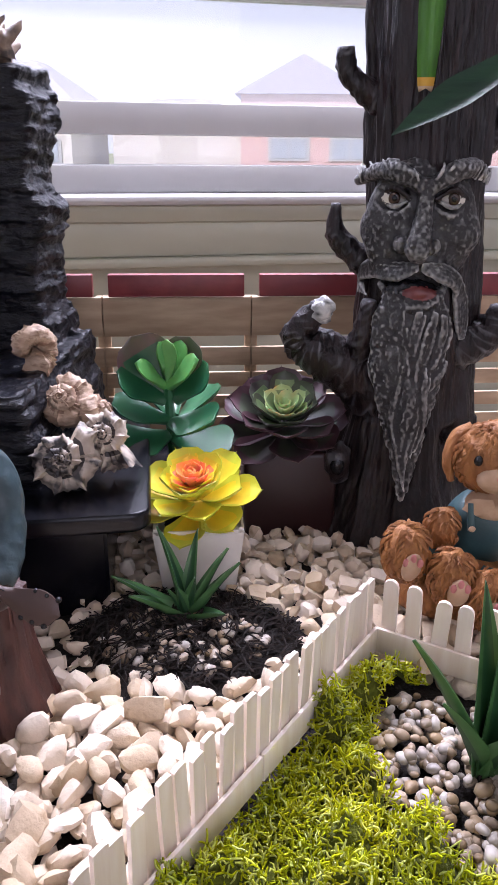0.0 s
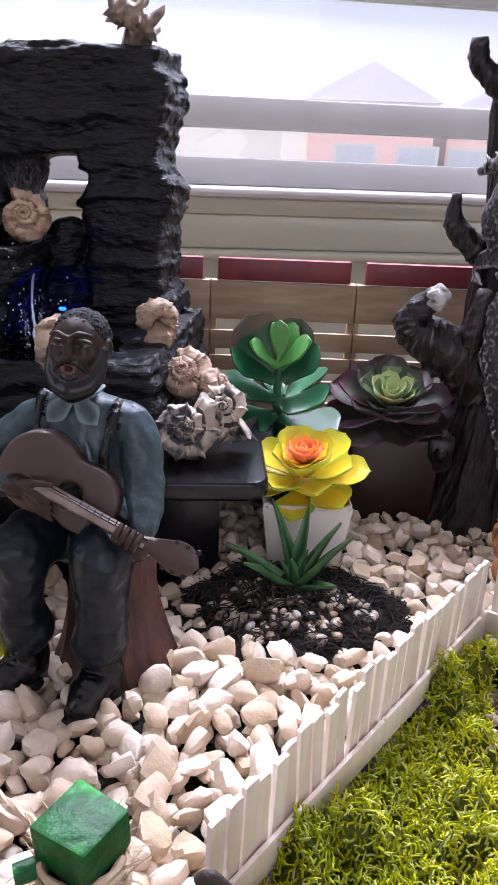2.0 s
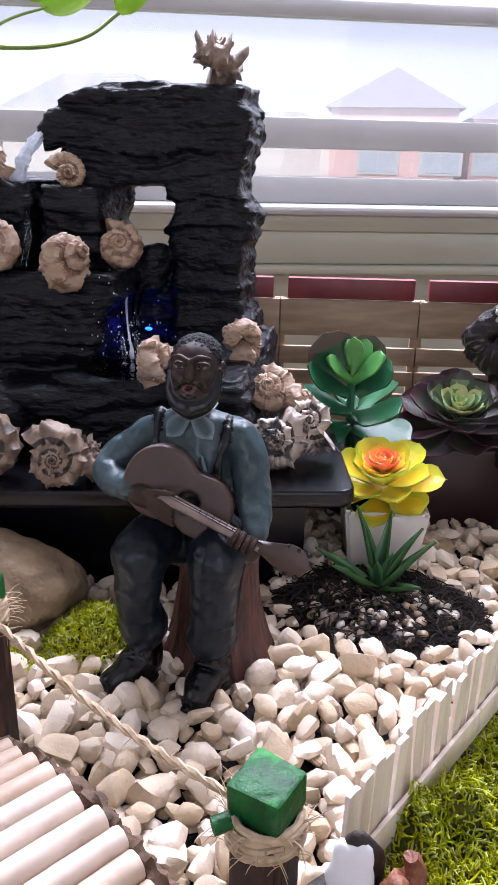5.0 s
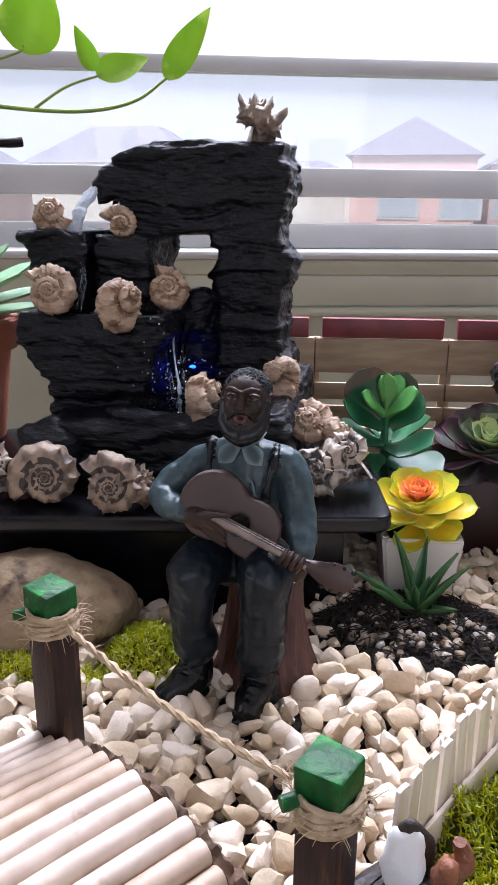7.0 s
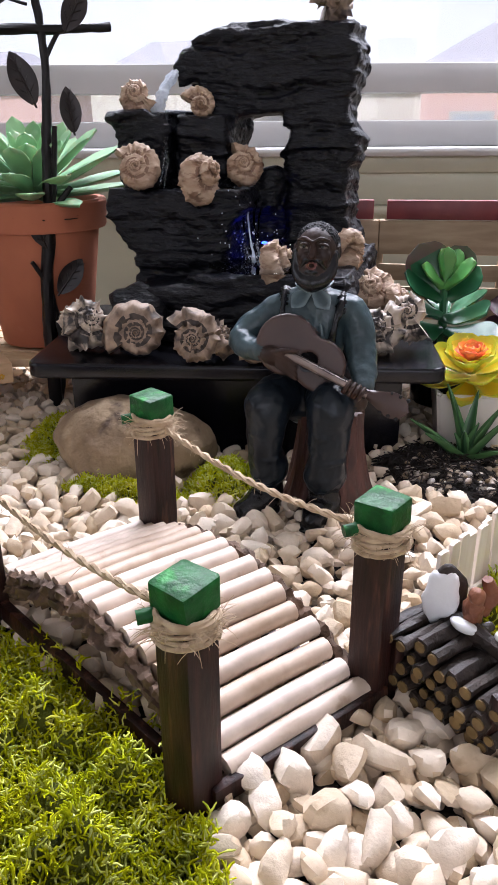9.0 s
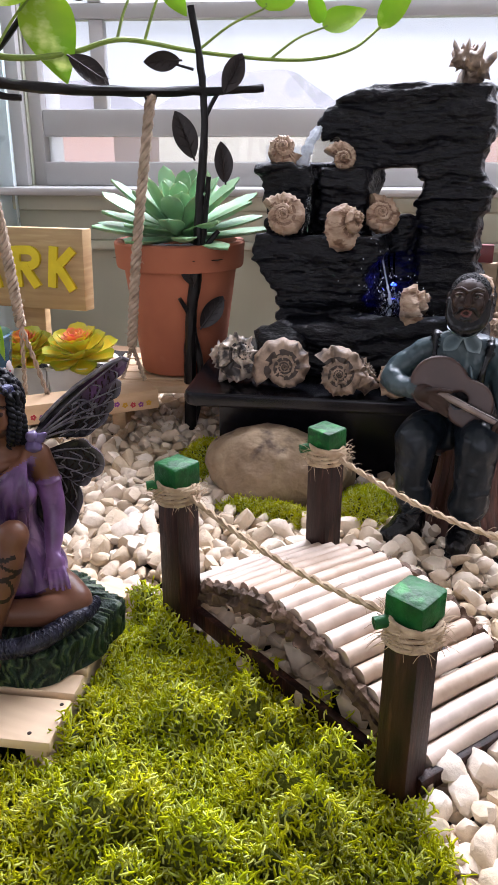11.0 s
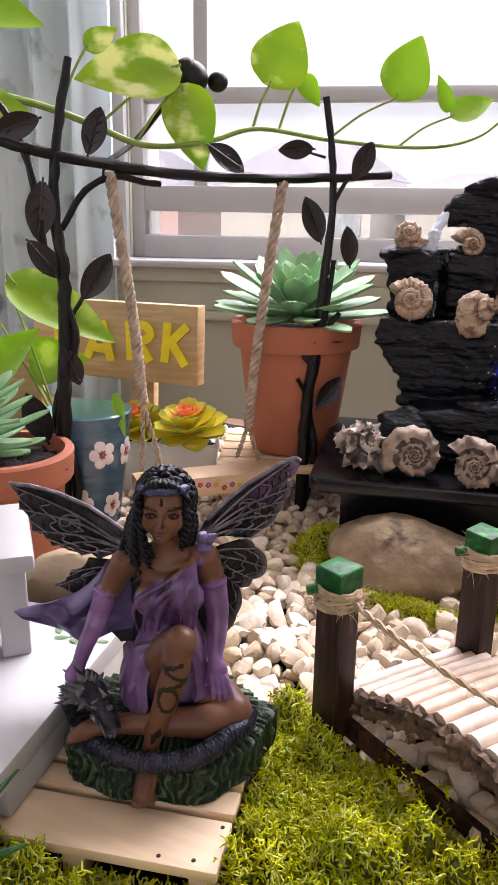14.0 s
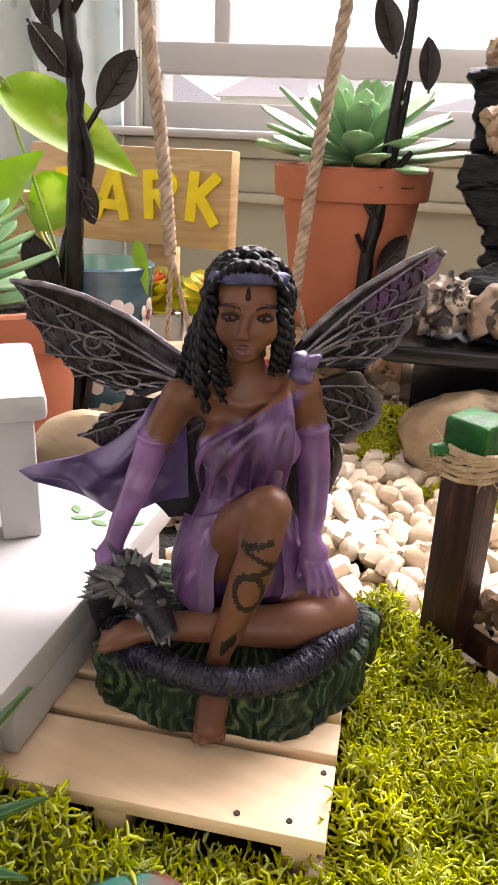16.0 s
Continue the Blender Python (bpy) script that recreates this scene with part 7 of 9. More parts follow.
wpart("leaf", tri, [BLADE, BLADETIP, mat("dry_leaf_end", (0.55, 0.42, 0.28), (0.45, 0.3, 0.18), 90, 0.7)], plant, "green strap leaf with a yellowed cut tip")
plant.children[0].modifiers.new("thickness", "SOLIDIFY").thickness = 0.0006
g = leaf(Geo(), (0.105, 0.311, 0.3130), (0.0535, 0.298, 0.2820), 0.013, (-0.45, -1, 0.55), 0.0005, 0.35, -0.02, 0, 18, 7, "point", None)
tube(g, [(0.104, 0.311, 0.3125), (0.125, 0.316, 0.335), (0.15, 0.32, 0.47)], [0.0045, 0.006], 6)
wpart("leaf", g, DEEP, plant, "dark green pointed leaf")


# ---- fairy statue ----
HAIR = mat("black_painted_hair", (0.006, 0.006, 0.009), (0.003, 0.003, 0.005), 150, 0.40, bump=0.3, bscale=500, dist=0.0006, spec=0.17)
SKIN = mat("brown_painted_skin", (0.150, 0.063, 0.034), (0.100, 0.041, 0.023), 45, 0.42, bump=0.04, spec=0.3)
TATTOO = mat("dark_tattoo_paint", (0.020, 0.012, 0.011), (0.011, 0.008, 0.007), 90, 0.45, bump=0.02, spec=0.2)
DRESS = mat("purple_painted_dress", (0.150, 0.070, 0.195), (0.042, 0.017, 0.060), 60, 0.33, bump=0.4, bscale=120, dist=0.001, stretch=(2.5, 2.5, 0.5), c3=(0.44, 0.28, 0.46), c3scale=34, c3at=0.60)
CLOAK = mat("violet_painted_cloak", (0.13, 0.09, 0.21), (0.05, 0.03, 0.09), 40, 0.36, bump=0.15, c3=(0.30, 0.23, 0.40), c3scale=30, c3at=0.62)
WING = mat("black_silver_wing", (0.036, 0.033, 0.038), (0.012, 0.010, 0.013), 160, 0.33, metal=0.35, bump=1.0, bscale=420, dist=0.0012, stretch=(1, 1, 0.35), c3=(0.10, 0.035, 0.105), c3scale=30, c3at=0.56, edge=(0.24, 0.21, 0.25), edge_at=0.54, spec=0.3)
VEIN = mat("silver_wing_vein", (0.20, 0.185, 0.20), (0.10, 0.085, 0.11), 200, 0.3, metal=0.5, bump=0.3)
DRAGON = mat("black_dragon_paint", (0.018, 0.018, 0.026), (0.008, 0.008, 0.012), 180, 0.3, metal=0.3, bump=0.9, bscale=520, dist=0.001, c3=(0.10, 0.10, 0.115), c3scale=200, c3at=0.62, edge=(0.30, 0.30, 0.33), edge_at=0.57, spec=0.3)
SCALES = mat("dark_blue_scales", (0.018, 0.018, 0.040), (0.005, 0.005, 0.012), 260, 0.35, metal=0.3, bump=0.9, bscale=500, dist=0.001)
MOSSY = mat("mossy_green_base", (0.009, 0.030, 0.016), (0.003, 0.008, 0.006), 120, 0.5, bump=1.0, bscale=170, dist=0.003, stretch=(2.2, 2.2, 0.6), c3=(0.05, 0.085, 0.030), c3scale=140, c3at=0.64, edge=(0.13, 0.19, 0.085), edge_at=0.52, spec=0.3)
FEYE = mat("painted_eye_dark", (0.020, 0.011, 0.010), (0.028, 0.015, 0.013), 200, 0.7, bump=0.0, spec=0.1)
LIPS = mat("painted_lip", (0.13, 0.045, 0.045), (0.10, 0.03, 0.035), 120, 0.4, bump=0.0)
BAND = mat("blue_headband", (0.05, 0.055, 0.16), (0.02, 0.022, 0.07), 300, 0.4, bump=0.4)
GLOVE = mat("purple_glove", (0.20, 0.095, 0.25), (0.060, 0.018, 0.075), 55, 0.36, bump=0.3, bscale=140, c3=(0.40, 0.24, 0.45), c3scale=30, c3at=0.58)
fm = [SKIN, HAIR, DRESS, CLOAK, WING, VEIN, DRAGON, SCALES, MOSSY, FEYE, LIPS, BAND, GLOVE, TATTOO, mat("green_highlight_paint", (0.060, 0.095, 0.030), (0.016, 0.034, 0.014), 140, 0.5, bump=0.3)]
sk, hr, dr, ck, wg, vn, dg, sc, ms, ey, lp, bd, gl, tt = range(14)
fg = Geo()


def sheet(g, rows, mi, thick=0.0012, nu=14, nv=14):
    """A smooth curved sheet through rows of points, with a little thickness."""
    a = [curve_points(r, nu) for r in rows]
    cols = [curve_points([r[i] for r in a], nv) for i in range(nu)]
    v = [cols[i][j] for i in range(nu) for j in range(nv)]
    b = [p + Vector((0, thick, 0)) for p in v]
    f = []
    N = nu * nv
    for i in range(nu - 1):
        for j in range(nv - 1):
            k = i * nv + j
            f += [(k, k + 1, k + nv + 1, k + nv), (N + k + nv, N + k + nv + 1, N + k + 1, N + k)]
    rim = [i * nv for i in range(nu)] + [(nu - 1) * nv + j for j in range(1, nv)] + [i * nv + nv - 1 for i in range(nu - 2, -1, -1)] + [j for j in range(nv - 2, 0, -1)]
    for p, q in zip(rim, rim[1:] + rim[:1]):
        f.append((p, q, N + q, N + p))
    g.add(v + b, f, mi)


def wing_panel(g, outline, root, bulge, mi=4):
    """A scalloped wing: a fan of rings from its root to its outline, gently dished."""
    root = Vector(root)
    o = [Vector(p) for p in outline]
    n, rings = len(o), 7
    v, f = [], []
    for s in (0, 1):
        for k in range(rings + 1):
            u = k / rings
            for p in o:
                q = root + (p - root) * u
                v.append(q + Vector((0, bulge * math.sin(math.pi * u) + s * 0.0016 + 0.0006 * noise.noise(q * 300), 0)))
    N = (rings + 1) * n
    for k in range(rings):
        for i in range(n - 1):
            a = k * n + i
            f += [(a, a + 1, a + n + 1, a + n), (N + a + n, N + a + n + 1, N + a + 1, N + a)]
    for i in range(n - 1):
        a = rings * n + i
        f.append((a, a + 1, N + a + 1, N + a))
    g.add(v, f, mi)


def scallops(pts, depth=0.0022, n=5):
    """Little scooped bays between the points of a wing's edge."""
    out = []
    for a, b in zip(pts, pts[1:]):
        a, b = Vector(a), Vector(b)
        s = (b - a).cross(Vector((0, 1, 0))).normalized()
        for i in range(n):
            u = i / n
            out.append(a + (b - a) * u + s * depth * math.sin(math.pi * u))
    return out + [Vector(pts[-1])]


# base: a mossy mound of carved ridges
NA, NR = 400, 46
vs, lab = [], []
for j in range(NR):
    u = j / (NR - 1)
    f = min(1.0, u / 0.62) ** 0.8
    z = 0.0395 - 0.008 * f ** 3 if u < 0.62 else 0.0315 - 0.0185 * ((u - 0.62) / 0.38) ** 1.2
    for k in range(NA):
        a = 2 * math.pi * k / NA
        r = 1 + 0.04 * math.sin(a * 5 + 1) + 0.03 * math.sin(a * 9)
        w = a * 58 + 8 * noise.noise(Vector((math.cos(a) * 6, math.sin(a) * 6, z * 120))) + 12 * u
        rid = (0.5 + 0.5 * math.sin(w)) ** 1.4 * (0.35 + 0.65 * (0.5 + 0.5 * noise.noise(Vector((math.cos(a) * 16, math.sin(a) * 16, z * 170)))))
        rid *= min(1, u / 0.25)
        swell = 0.0022 * noise.noise(Vector((math.cos(a) * 4, math.sin(a) * 4, z * 60)))
        e = f * (1.0 + (0.03 if u > 0.55 else 0)) * r
        vs.append((math.cos(a) * (0.0515 * e + swell + 0.0024 * rid), math.sin(a) * (0.0415 * e + swell + 0.0024 * rid) + 0.004, z + 0.0016 * rid + swell * 0.6))
        lab.append(14 if rid > 0.52 and noise.noise(Vector(vs[-1]) * 60) > -0.05 else ms)
fs = [(j * NA + k, (j + 1) * NA + k, (j + 1) * NA + (k + 1) % NA, j * NA + (k + 1) % NA) for j in range(NR - 1) for k in range(NA)]
fg.add(vs, fs)
fg.m[-len(fs):] = [lab[f[0]] for f in fs]
rb = random.Random(8)

# figure: skin, dress and gloves run into one another
clay = Clay((-0.056, -0.052, 0.012), (0.053, 0.034, 0.141), 0.00076)
clay.limb([(0.003, 0.006, 0.048), (0.003, 0.006, 0.068), (0.0025, 0.004, 0.087), (0.0025, 0.001, 0.104), (0.0015, 0.003, 0.117)], [0.0215, 0.0200, 0.0136, 0.0150, 0.0128], dr, 0.004, 24, (1, 0.80, 1))
clay.ball((0.0040, 0.004, 0.060), (0.0255, 0.0200, 0.0160), dr, 0.006)
for c in ((-0.0058, -0.0085, 0.1075), (0.0125, -0.0085, 0.1092)):
    clay.ball(c, (0.0082, 0.0076, 0.0084), dr, 0.004)
clay.limb([(-0.0195, 0.003, 0.1212), (0.0, 0.0025, 0.1250), (0.0198, 0.003, 0.1255)], [0.0058, 0.0078, 0.0058], dr, 0.006)
clay.limb([(0.0012, 0.003, 0.118), (0.0012, 0.001, 0.130), (0.0010, -0.001, 0.143)], [0.0090, 0.0062, 0.0060], sk, 0.004)
for s in (-1, 1):
    clay.limb([(s * 0.0165 + 0.001, -0.0040, 0.1250), (s * 0.0090 + 0.001, -0.0062, 0.1248), (s * 0.0018 + 0.001, -0.0072, 0.1222)], [0.0010, 0.0014, 0.0008], dr, 0.003)
clay.limb([(-0.0205, 0.003, 0.1205), (-0.0256, 0.004, 0.1110), (-0.0302, 0.003, 0.1015)], [0.0063, 0.0061, 0.0054], sk, 0.004)
clay.limb([(0.0203, 0.003, 0.1248), (0.0234, 0.004, 0.1160), (0.0246, 0.003, 0.1070)], [0.0063, 0.0061, 0.0054], sk, 0.004)
# dress folds from the knot on the shoulder
for k, (x1, z1, w, x2) in enumerate([(-0.012, 0.1080, 0.0011, -0.012), (-0.006, 0.1040, 0.0014, -0.009), (0.000, 0.1045, 0.0015, -0.003), (0.006, 0.1060, 0.0015, 0.004), (0.0115, 0.1085, 0.0015, 0.009), (0.0168, 0.1090, 0.0013, 0.015)]):
    x0, z0 = 0.0185 - 0.0008 * k, 0.1295
    clay.limb([(x0, -0.0020, z0), ((x0 + x1) / 2 + 0.001, -0.0125, (z0 + z1) / 2 + 0.001), (x1, -0.0150 if abs(x1 - 0.003) > 0.006 else -0.0122, z1), (x2, -0.0100, 0.0900)], [w * 0.7, w, w, w * 0.5], dr, 0.0018, 20)
for k in range(13):
    a = -1.25 + k * 0.21
    clay.limb([(0.003 + 0.0120 * math.sin(a), 0.003 - 0.0108 * math.cos(a), 0.092), (0.003 + 0.0195 * math.sin(a), 0.004 - 0.0168 * math.cos(a), 0.074), (0.004 + 0.0255 * math.sin(a + 0.05), 0.004 - 0.0192 * math.cos(a), 0.056)], [0.0009, 0.0019, 0.0016], dr, 0.003)
# raised leg, folded leg and feet
clay.limb([(-0.0050, -0.003, 0.0620), (0.0030, -0.0135, 0.0805), (0.0100, -0.0222, 0.0925)], [0.0118, 0.0100, 0.0074], sk, 0.002)
clay.ball((0.0106, -0.0238, 0.0940), (0.0062, 0.0058, 0.0064), sk, 0.004)
clay.limb([(0.0106, -0.0245, 0.0925), (0.0088, -0.0268, 0.0825), (0.0052, -0.0288, 0.0695), (0.0005, -0.0308, 0.0550), (-0.0035, -0.0310, 0.0420), (-0.0042, -0.0295, 0.0345)], [0.0058, 0.0066, 0.0066, 0.0050, 0.0040, 0.0046], sk, 0.003, 26)
clay.limb([(-0.0042, -0.0290, 0.0315), (-0.0050, -0.0360, 0.0275), (-0.0058, -0.0425, 0.0222)], [0.0050, 0.0056, 0.0052], sk, 0.003, flat=(1, 1, 0.8))
for i in range(5):
    clay.limb([(-0.0098 + i * 0.0021, -0.0435 + abs(i - 1.4) * 0.0006, 0.0208), (-0.0102 + i * 0.0022, -0.0475 + abs(i - 1.2) * 0.0008, 0.0192)], [0.0013, 0.0012], sk, 0.0006)
clay.limb([(0.0120, 0.0020, 0.0530), (0.0270, -0.0060, 0.0520), (0.0358, -0.0125, 0.0485)], [0.0112, 0.0102, 0.0086], sk, 0.003)
clay.limb([(0.0362, -0.0145, 0.0472), (0.0200, -0.0205, 0.0470), (0.0020, -0.0222, 0.0475), (-0.0180, -0.0232, 0.0468), (-0.0280, -0.0236, 0.0452)], [0.0080, 0.0080, 0.0068, 0.0050, 0.0044], sk, 0.002, 26)
clay.limb([(-0.0270, -0.0232, 0.0455), (-0.0345, -0.0250, 0.0445), (-0.0405, -0.0265, 0.0418)], [0.0046, 0.0054, 0.0038], sk, 0.003, flat=(1, 1, 0.85))
for i in range(4):
    clay.ball((-0.0428, -0.0300 + i * 0.0022, 0.0410 + 0.0006 * i), (0.0026, 0.0012, 0.0013), sk, 0.0006)
# gloves
clay.limb([(-0.0296, 0.0032, 0.1045), (-0.0340, 0.0010, 0.0920), (-0.0388, -0.0075, 0.0805), (-0.0412, -0.0140, 0.0735)], [0.0060, 0.0053, 0.0042, 0.0034], gl, 0.0012)
clay.limb([(0.0244, 0.0030, 0.1105), (0.0262, 0.0010, 0.0970), (0.0263, -0.0050, 0.0845), (0.0258, -0.0095, 0.0775)], [0.0064, 0.0060, 0.0050, 0.0039], gl, 0.0012)
for c, r_ in (((-0.0290, 0.0034, 0.1060), 0.0060), ((0.0242, 0.0032, 0.1118), 0.0060)):
    clay.limb([(c[0] + (r_ + 0.0004) * math.cos(q), c[1] + (r_ + 0.0004) * math.sin(q), c[2] + 0.0012 * math.cos(q) * (-1 if c[0] < 0 else 0.4)) for q in np.linspace(0, 2 * math.pi, 13)], [0.0008, 0.0008], gl, 0.0008, 26)
clay.ball((-0.0425, -0.0180, 0.0705), (0.0046, 0.0062, 0.0036), gl, 0.002, (20, 20, 0))
clay.ball((0.0272, -0.0132, 0.0712), (0.0054, 0.0034, 0.0060), gl, 0.003)
for i in range(4):
    clay.limb([(0.0240 + i * 0.0025, -0.0155, 0.0690), (0.0252 + i * 0.0028, -0.0202, 0.0655), (0.0258 + i * 0.0031, -0.0222, 0.0605 + abs(i - 1.5) * 0.0010)], [0.0016, 0.0015, 0.0011], gl, 0.0008)
clay.limb([(0.0236, -0.0130, 0.0700), (0.0222, -0.0170, 0.0650)], [0.0016, 0.0012], gl, 0.001)
clay.skin(fg, [(dr, sk, lambda x, y, z: (z > 0.1112 + (x + 0.014) * 0.52) & (z > 0.1085)),
               (sk, tt, lambda x, y, z: (y < -0.028) & (((np.abs(z - 0.0845 - 0.3 * (x - 0.006)) < 0.0011) & (x < 0.0125)) | ((np.abs(z - 0.0815 + 0.5 * (x - 0.006)) < 0.0009) & (x > 0.003)) |
                                        (np.abs(np.hypot(x - 0.0052, (z - 0.0690) * 0.8) - 0.0046) < 0.0009) | ((np.abs(z - 0.0752 - 0.25 * (x - 0.006)) < 0.0012) & (x > 0.003)) |
                                        (np.abs(x + 0.0012 - 0.5 * (z - 0.049)) + 0.5 * np.abs(z - 0.0500) < 0.0026)))])
# hem of the dress over both thighs
sheet(fg, [[(-0.0185, -0.004, 0.080), (-0.0222, -0.009, 0.066), (-0.0200, -0.017, 0.0555), (-0.0120, -0.0215, 0.0500)],
           [(-0.0130, -0.010, 0.082), (-0.0165, -0.016, 0.068), (-0.0150, -0.0215, 0.0565), (-0.0085, -0.0240, 0.0510)],
           [(-0.0045, -0.0130, 0.086), (-0.0040, -0.0175, 0.078), (-0.0065, -0.0205, 0.067), (-0.0060, -0.0235, 0.0555)]], dr, 0.0015)
sheet(fg, [[(0.0120, -0.0125, 0.086), (0.0155, -0.0150, 0.076), (0.0175, -0.0175, 0.064), (0.0165, -0.0195, 0.0570)],
           [(0.0175, -0.0070, 0.081), (0.0215, -0.0090, 0.073), (0.0245, -0.0120, 0.064), (0.0240, -0.0150, 0.0585)],
           [(0.0215, 0.0030, 0.074), (0.0265, 0.0030, 0.067), (0.0300, 0.0, 0.060), (0.0295, -0.0045, 0.0555)]], dr, 0.0015)
blob(fg, (0.0195, 0.000, 0.1312), (0.0040, 0.0040, 0.0042), ck, 3, rough=0.35, freq=300)
blob(fg, (0.0222, 0.001, 0.1352), (0.0045, 0.0028, 0.0026), ck, 3, (0, -35, 0), rough=0.35, freq=300)
blob(fg, (0.0190, 0.000, 0.1362), (0.0030, 0.0028, 0.0032), ck, 3, (0, 30, 0), rough=0.35, freq=300)

# head
head = Clay((-0.020, -0.0225, 0.1330), (0.022, 0.020, 0.1760), 0.00038)
head.limb([(0.0010, 0.001, 0.131), (0.0010, -0.001, 0.144)], [0.0061, 0.0060], sk, 0.003)
head.ball((0.0012, 0.0000, 0.1560), (0.0118, 0.0138, 0.0135), sk)
head.ball((0.0010, -0.0056, 0.1475), (0.0081, 0.0088, 0.0096), sk, 0.005)
head.ball((0.0005, -0.0112, 0.1402), (0.0030, 0.0030, 0.0028), sk, 0.005)
head.limb([(0.0012, -0.0138, 0.1550), (0.0004, -0.0163, 0.1500), (0.0000, -0.0172, 0.1478)], [0.0011, 0.0012, 0.0016], sk, 0.0020)
for s in (-1, 1):
    head.ball((s * 0.0016 + 0.0001, -0.0160, 0.1472), 0.0011, sk, 0.001)
    head.ball((s * 0.0057 + 0.0014, -0.0158, 0.1532), (0.0035, 0.0024, 0.0018), None, 0.002)
    head.ball((s * 0.0056 + 0.0014, -0.0112, 0.1530), (0.0034, 0.0032, 0.0022), sk, 0.0012)
    head.limb([(s * 0.0025 + 0.0014, -0.0135, 0.1556), (s * 0.0058 + 0.0014, -0.0140, 0.1568), (s * 0.0092 + 0.0014, -0.0108, 0.1556)], [0.0007, 0.0009, 0.0006], sk, 0.002)
    head.ball((s * 0.0062 + 0.0010, -0.0098, 0.1482), (0.0042, 0.0040, 0.0042), sk, 0.004)
head.limb([(-0.0024, -0.0140, 0.1432), (0.0002, -0.0154, 0.1437), (0.0028, -0.0140, 0.1432)], [0.0004, 0.0008, 0.0004], lp, 0.0008)
head.limb([(-0.0018, -0.0140, 0.1420), (0.0002, -0.0152, 0.1416), (0.0022, -0.0140, 0.1420)], [0.0004, 0.0009, 0.0004], lp, 0.0008)
head.limb([(-0.0102, -0.0040, 0.1642), (-0.0058, -0.0106, 0.1652), (0.0012, -0.0131, 0.1658), (0.0082, -0.0106, 0.1656), (0.0126, -0.0040, 0.1648)], [0.0021, 0.0021], bd, 0.0004, 20, (1, 0.4, 1))
head.limb([(0.0014, -0.0150, 0.1630), (0.0014, -0.0152, 0.1600)], [0.0005, 0.0010], ey, 0.0004)
# tight curls over the crown, parted in the middle
head.ball((0.0012, 0.0040, 0.1570), (0.0142, 0.0130, 0.0152), hr, 0.0004)
rq = random.Random(77)
for _ in range(430):
    d = Vector((rq.gauss(0, 1), rq.gauss(0.1, 1), rq.gauss(0.25, 0.9))).normalized()
    q = Vector((0.0012, 0.0030, 0.1565)) + Vector((d.x * 0.0150, d.y * 0.0140, d.z * 0.0160))
    if (q.y < -0.0040 and q.z < 0.1668) or (abs(q.x - 0.0012) < 0.0114 and q.y < -0.001 and q.z < 0.1655) or (abs(q.x - 0.0012) < 0.0012 and q.y < 0.002):
        continue
    t = Vector((d.z * (1 if d.x > 0 else -1), rq.uniform(-0.7, 0.7), -abs(d.x))).normalized() * 0.0020
    head.limb([q - t, q + d * 0.0007, q + t], [0.0009, 0.0013, 0.0009], hr, 0.0005, 5)
for s in (-1, 1):
    for k in range(6):
        q = Vector((0.0012 + s * (0.0016 + 0.0021 * k), -0.0122 + 0.0009 * k, 0.1692 - 0.00035 * k * k))
        head.limb([q + Vector((-s * 0.0008, 0.003, 0.0012)), q + Vector((0, -0.0008, 0.0006)), q + Vector((s * 0.0014, 0.0004, -0.0018))], [0.0012, 0.0016, 0.0010], hr, 0.0005, 8)
h0 = len(fg.v)
head.skin(fg, [(sk, ey, lambda x, y, z: (y < -0.006) & ((((np.abs(x - 0.0014) - 0.0058) / 0.0031) ** 2 + ((z - 0.1535) / 0.0015) ** 2 < 1) |
                                       (np.abs(z - 0.1572 + 9.0 * (np.abs(x - 0.0014) - 0.0060) ** 2 * 10) < 0.00036) & (np.abs(np.abs(x - 0.0014) - 0.0060) < 0.0036)))])


for s in (-1, 1):
    e = Vector((s * 0.0056 + 0.0014, -0.01405, 0.1531))
    blob(fg, e, (0.0017, 0.0005, 0.0008), lp, 2)
    blob(fg, e + Vector((-0.0002, -0.0004, 0.0001)), (0.0007, 0.0003, 0.0008), ey, 2)


def ringlet(pts, r, turns):
    """A drill curl: two strands wound round each other, tapering."""
    p = curve_points([(0.0012 + (x - 0.0012) * 0.84, y, z) for x, y, z in pts], 60)
    r *= 0.9
    for s in (0, math.pi):
        tube(fg, [c + Vector((math.cos(i / 59 * turns * 6.283 + s), math.sin(i / 59 * turns * 6.283 + s), 0)) * r * 0.55 for i, c in enumerate(p)], [r * 0.62, r * 0.75, r * 0.72, r * 0.6, r * 0.25], 7, hr, 60)


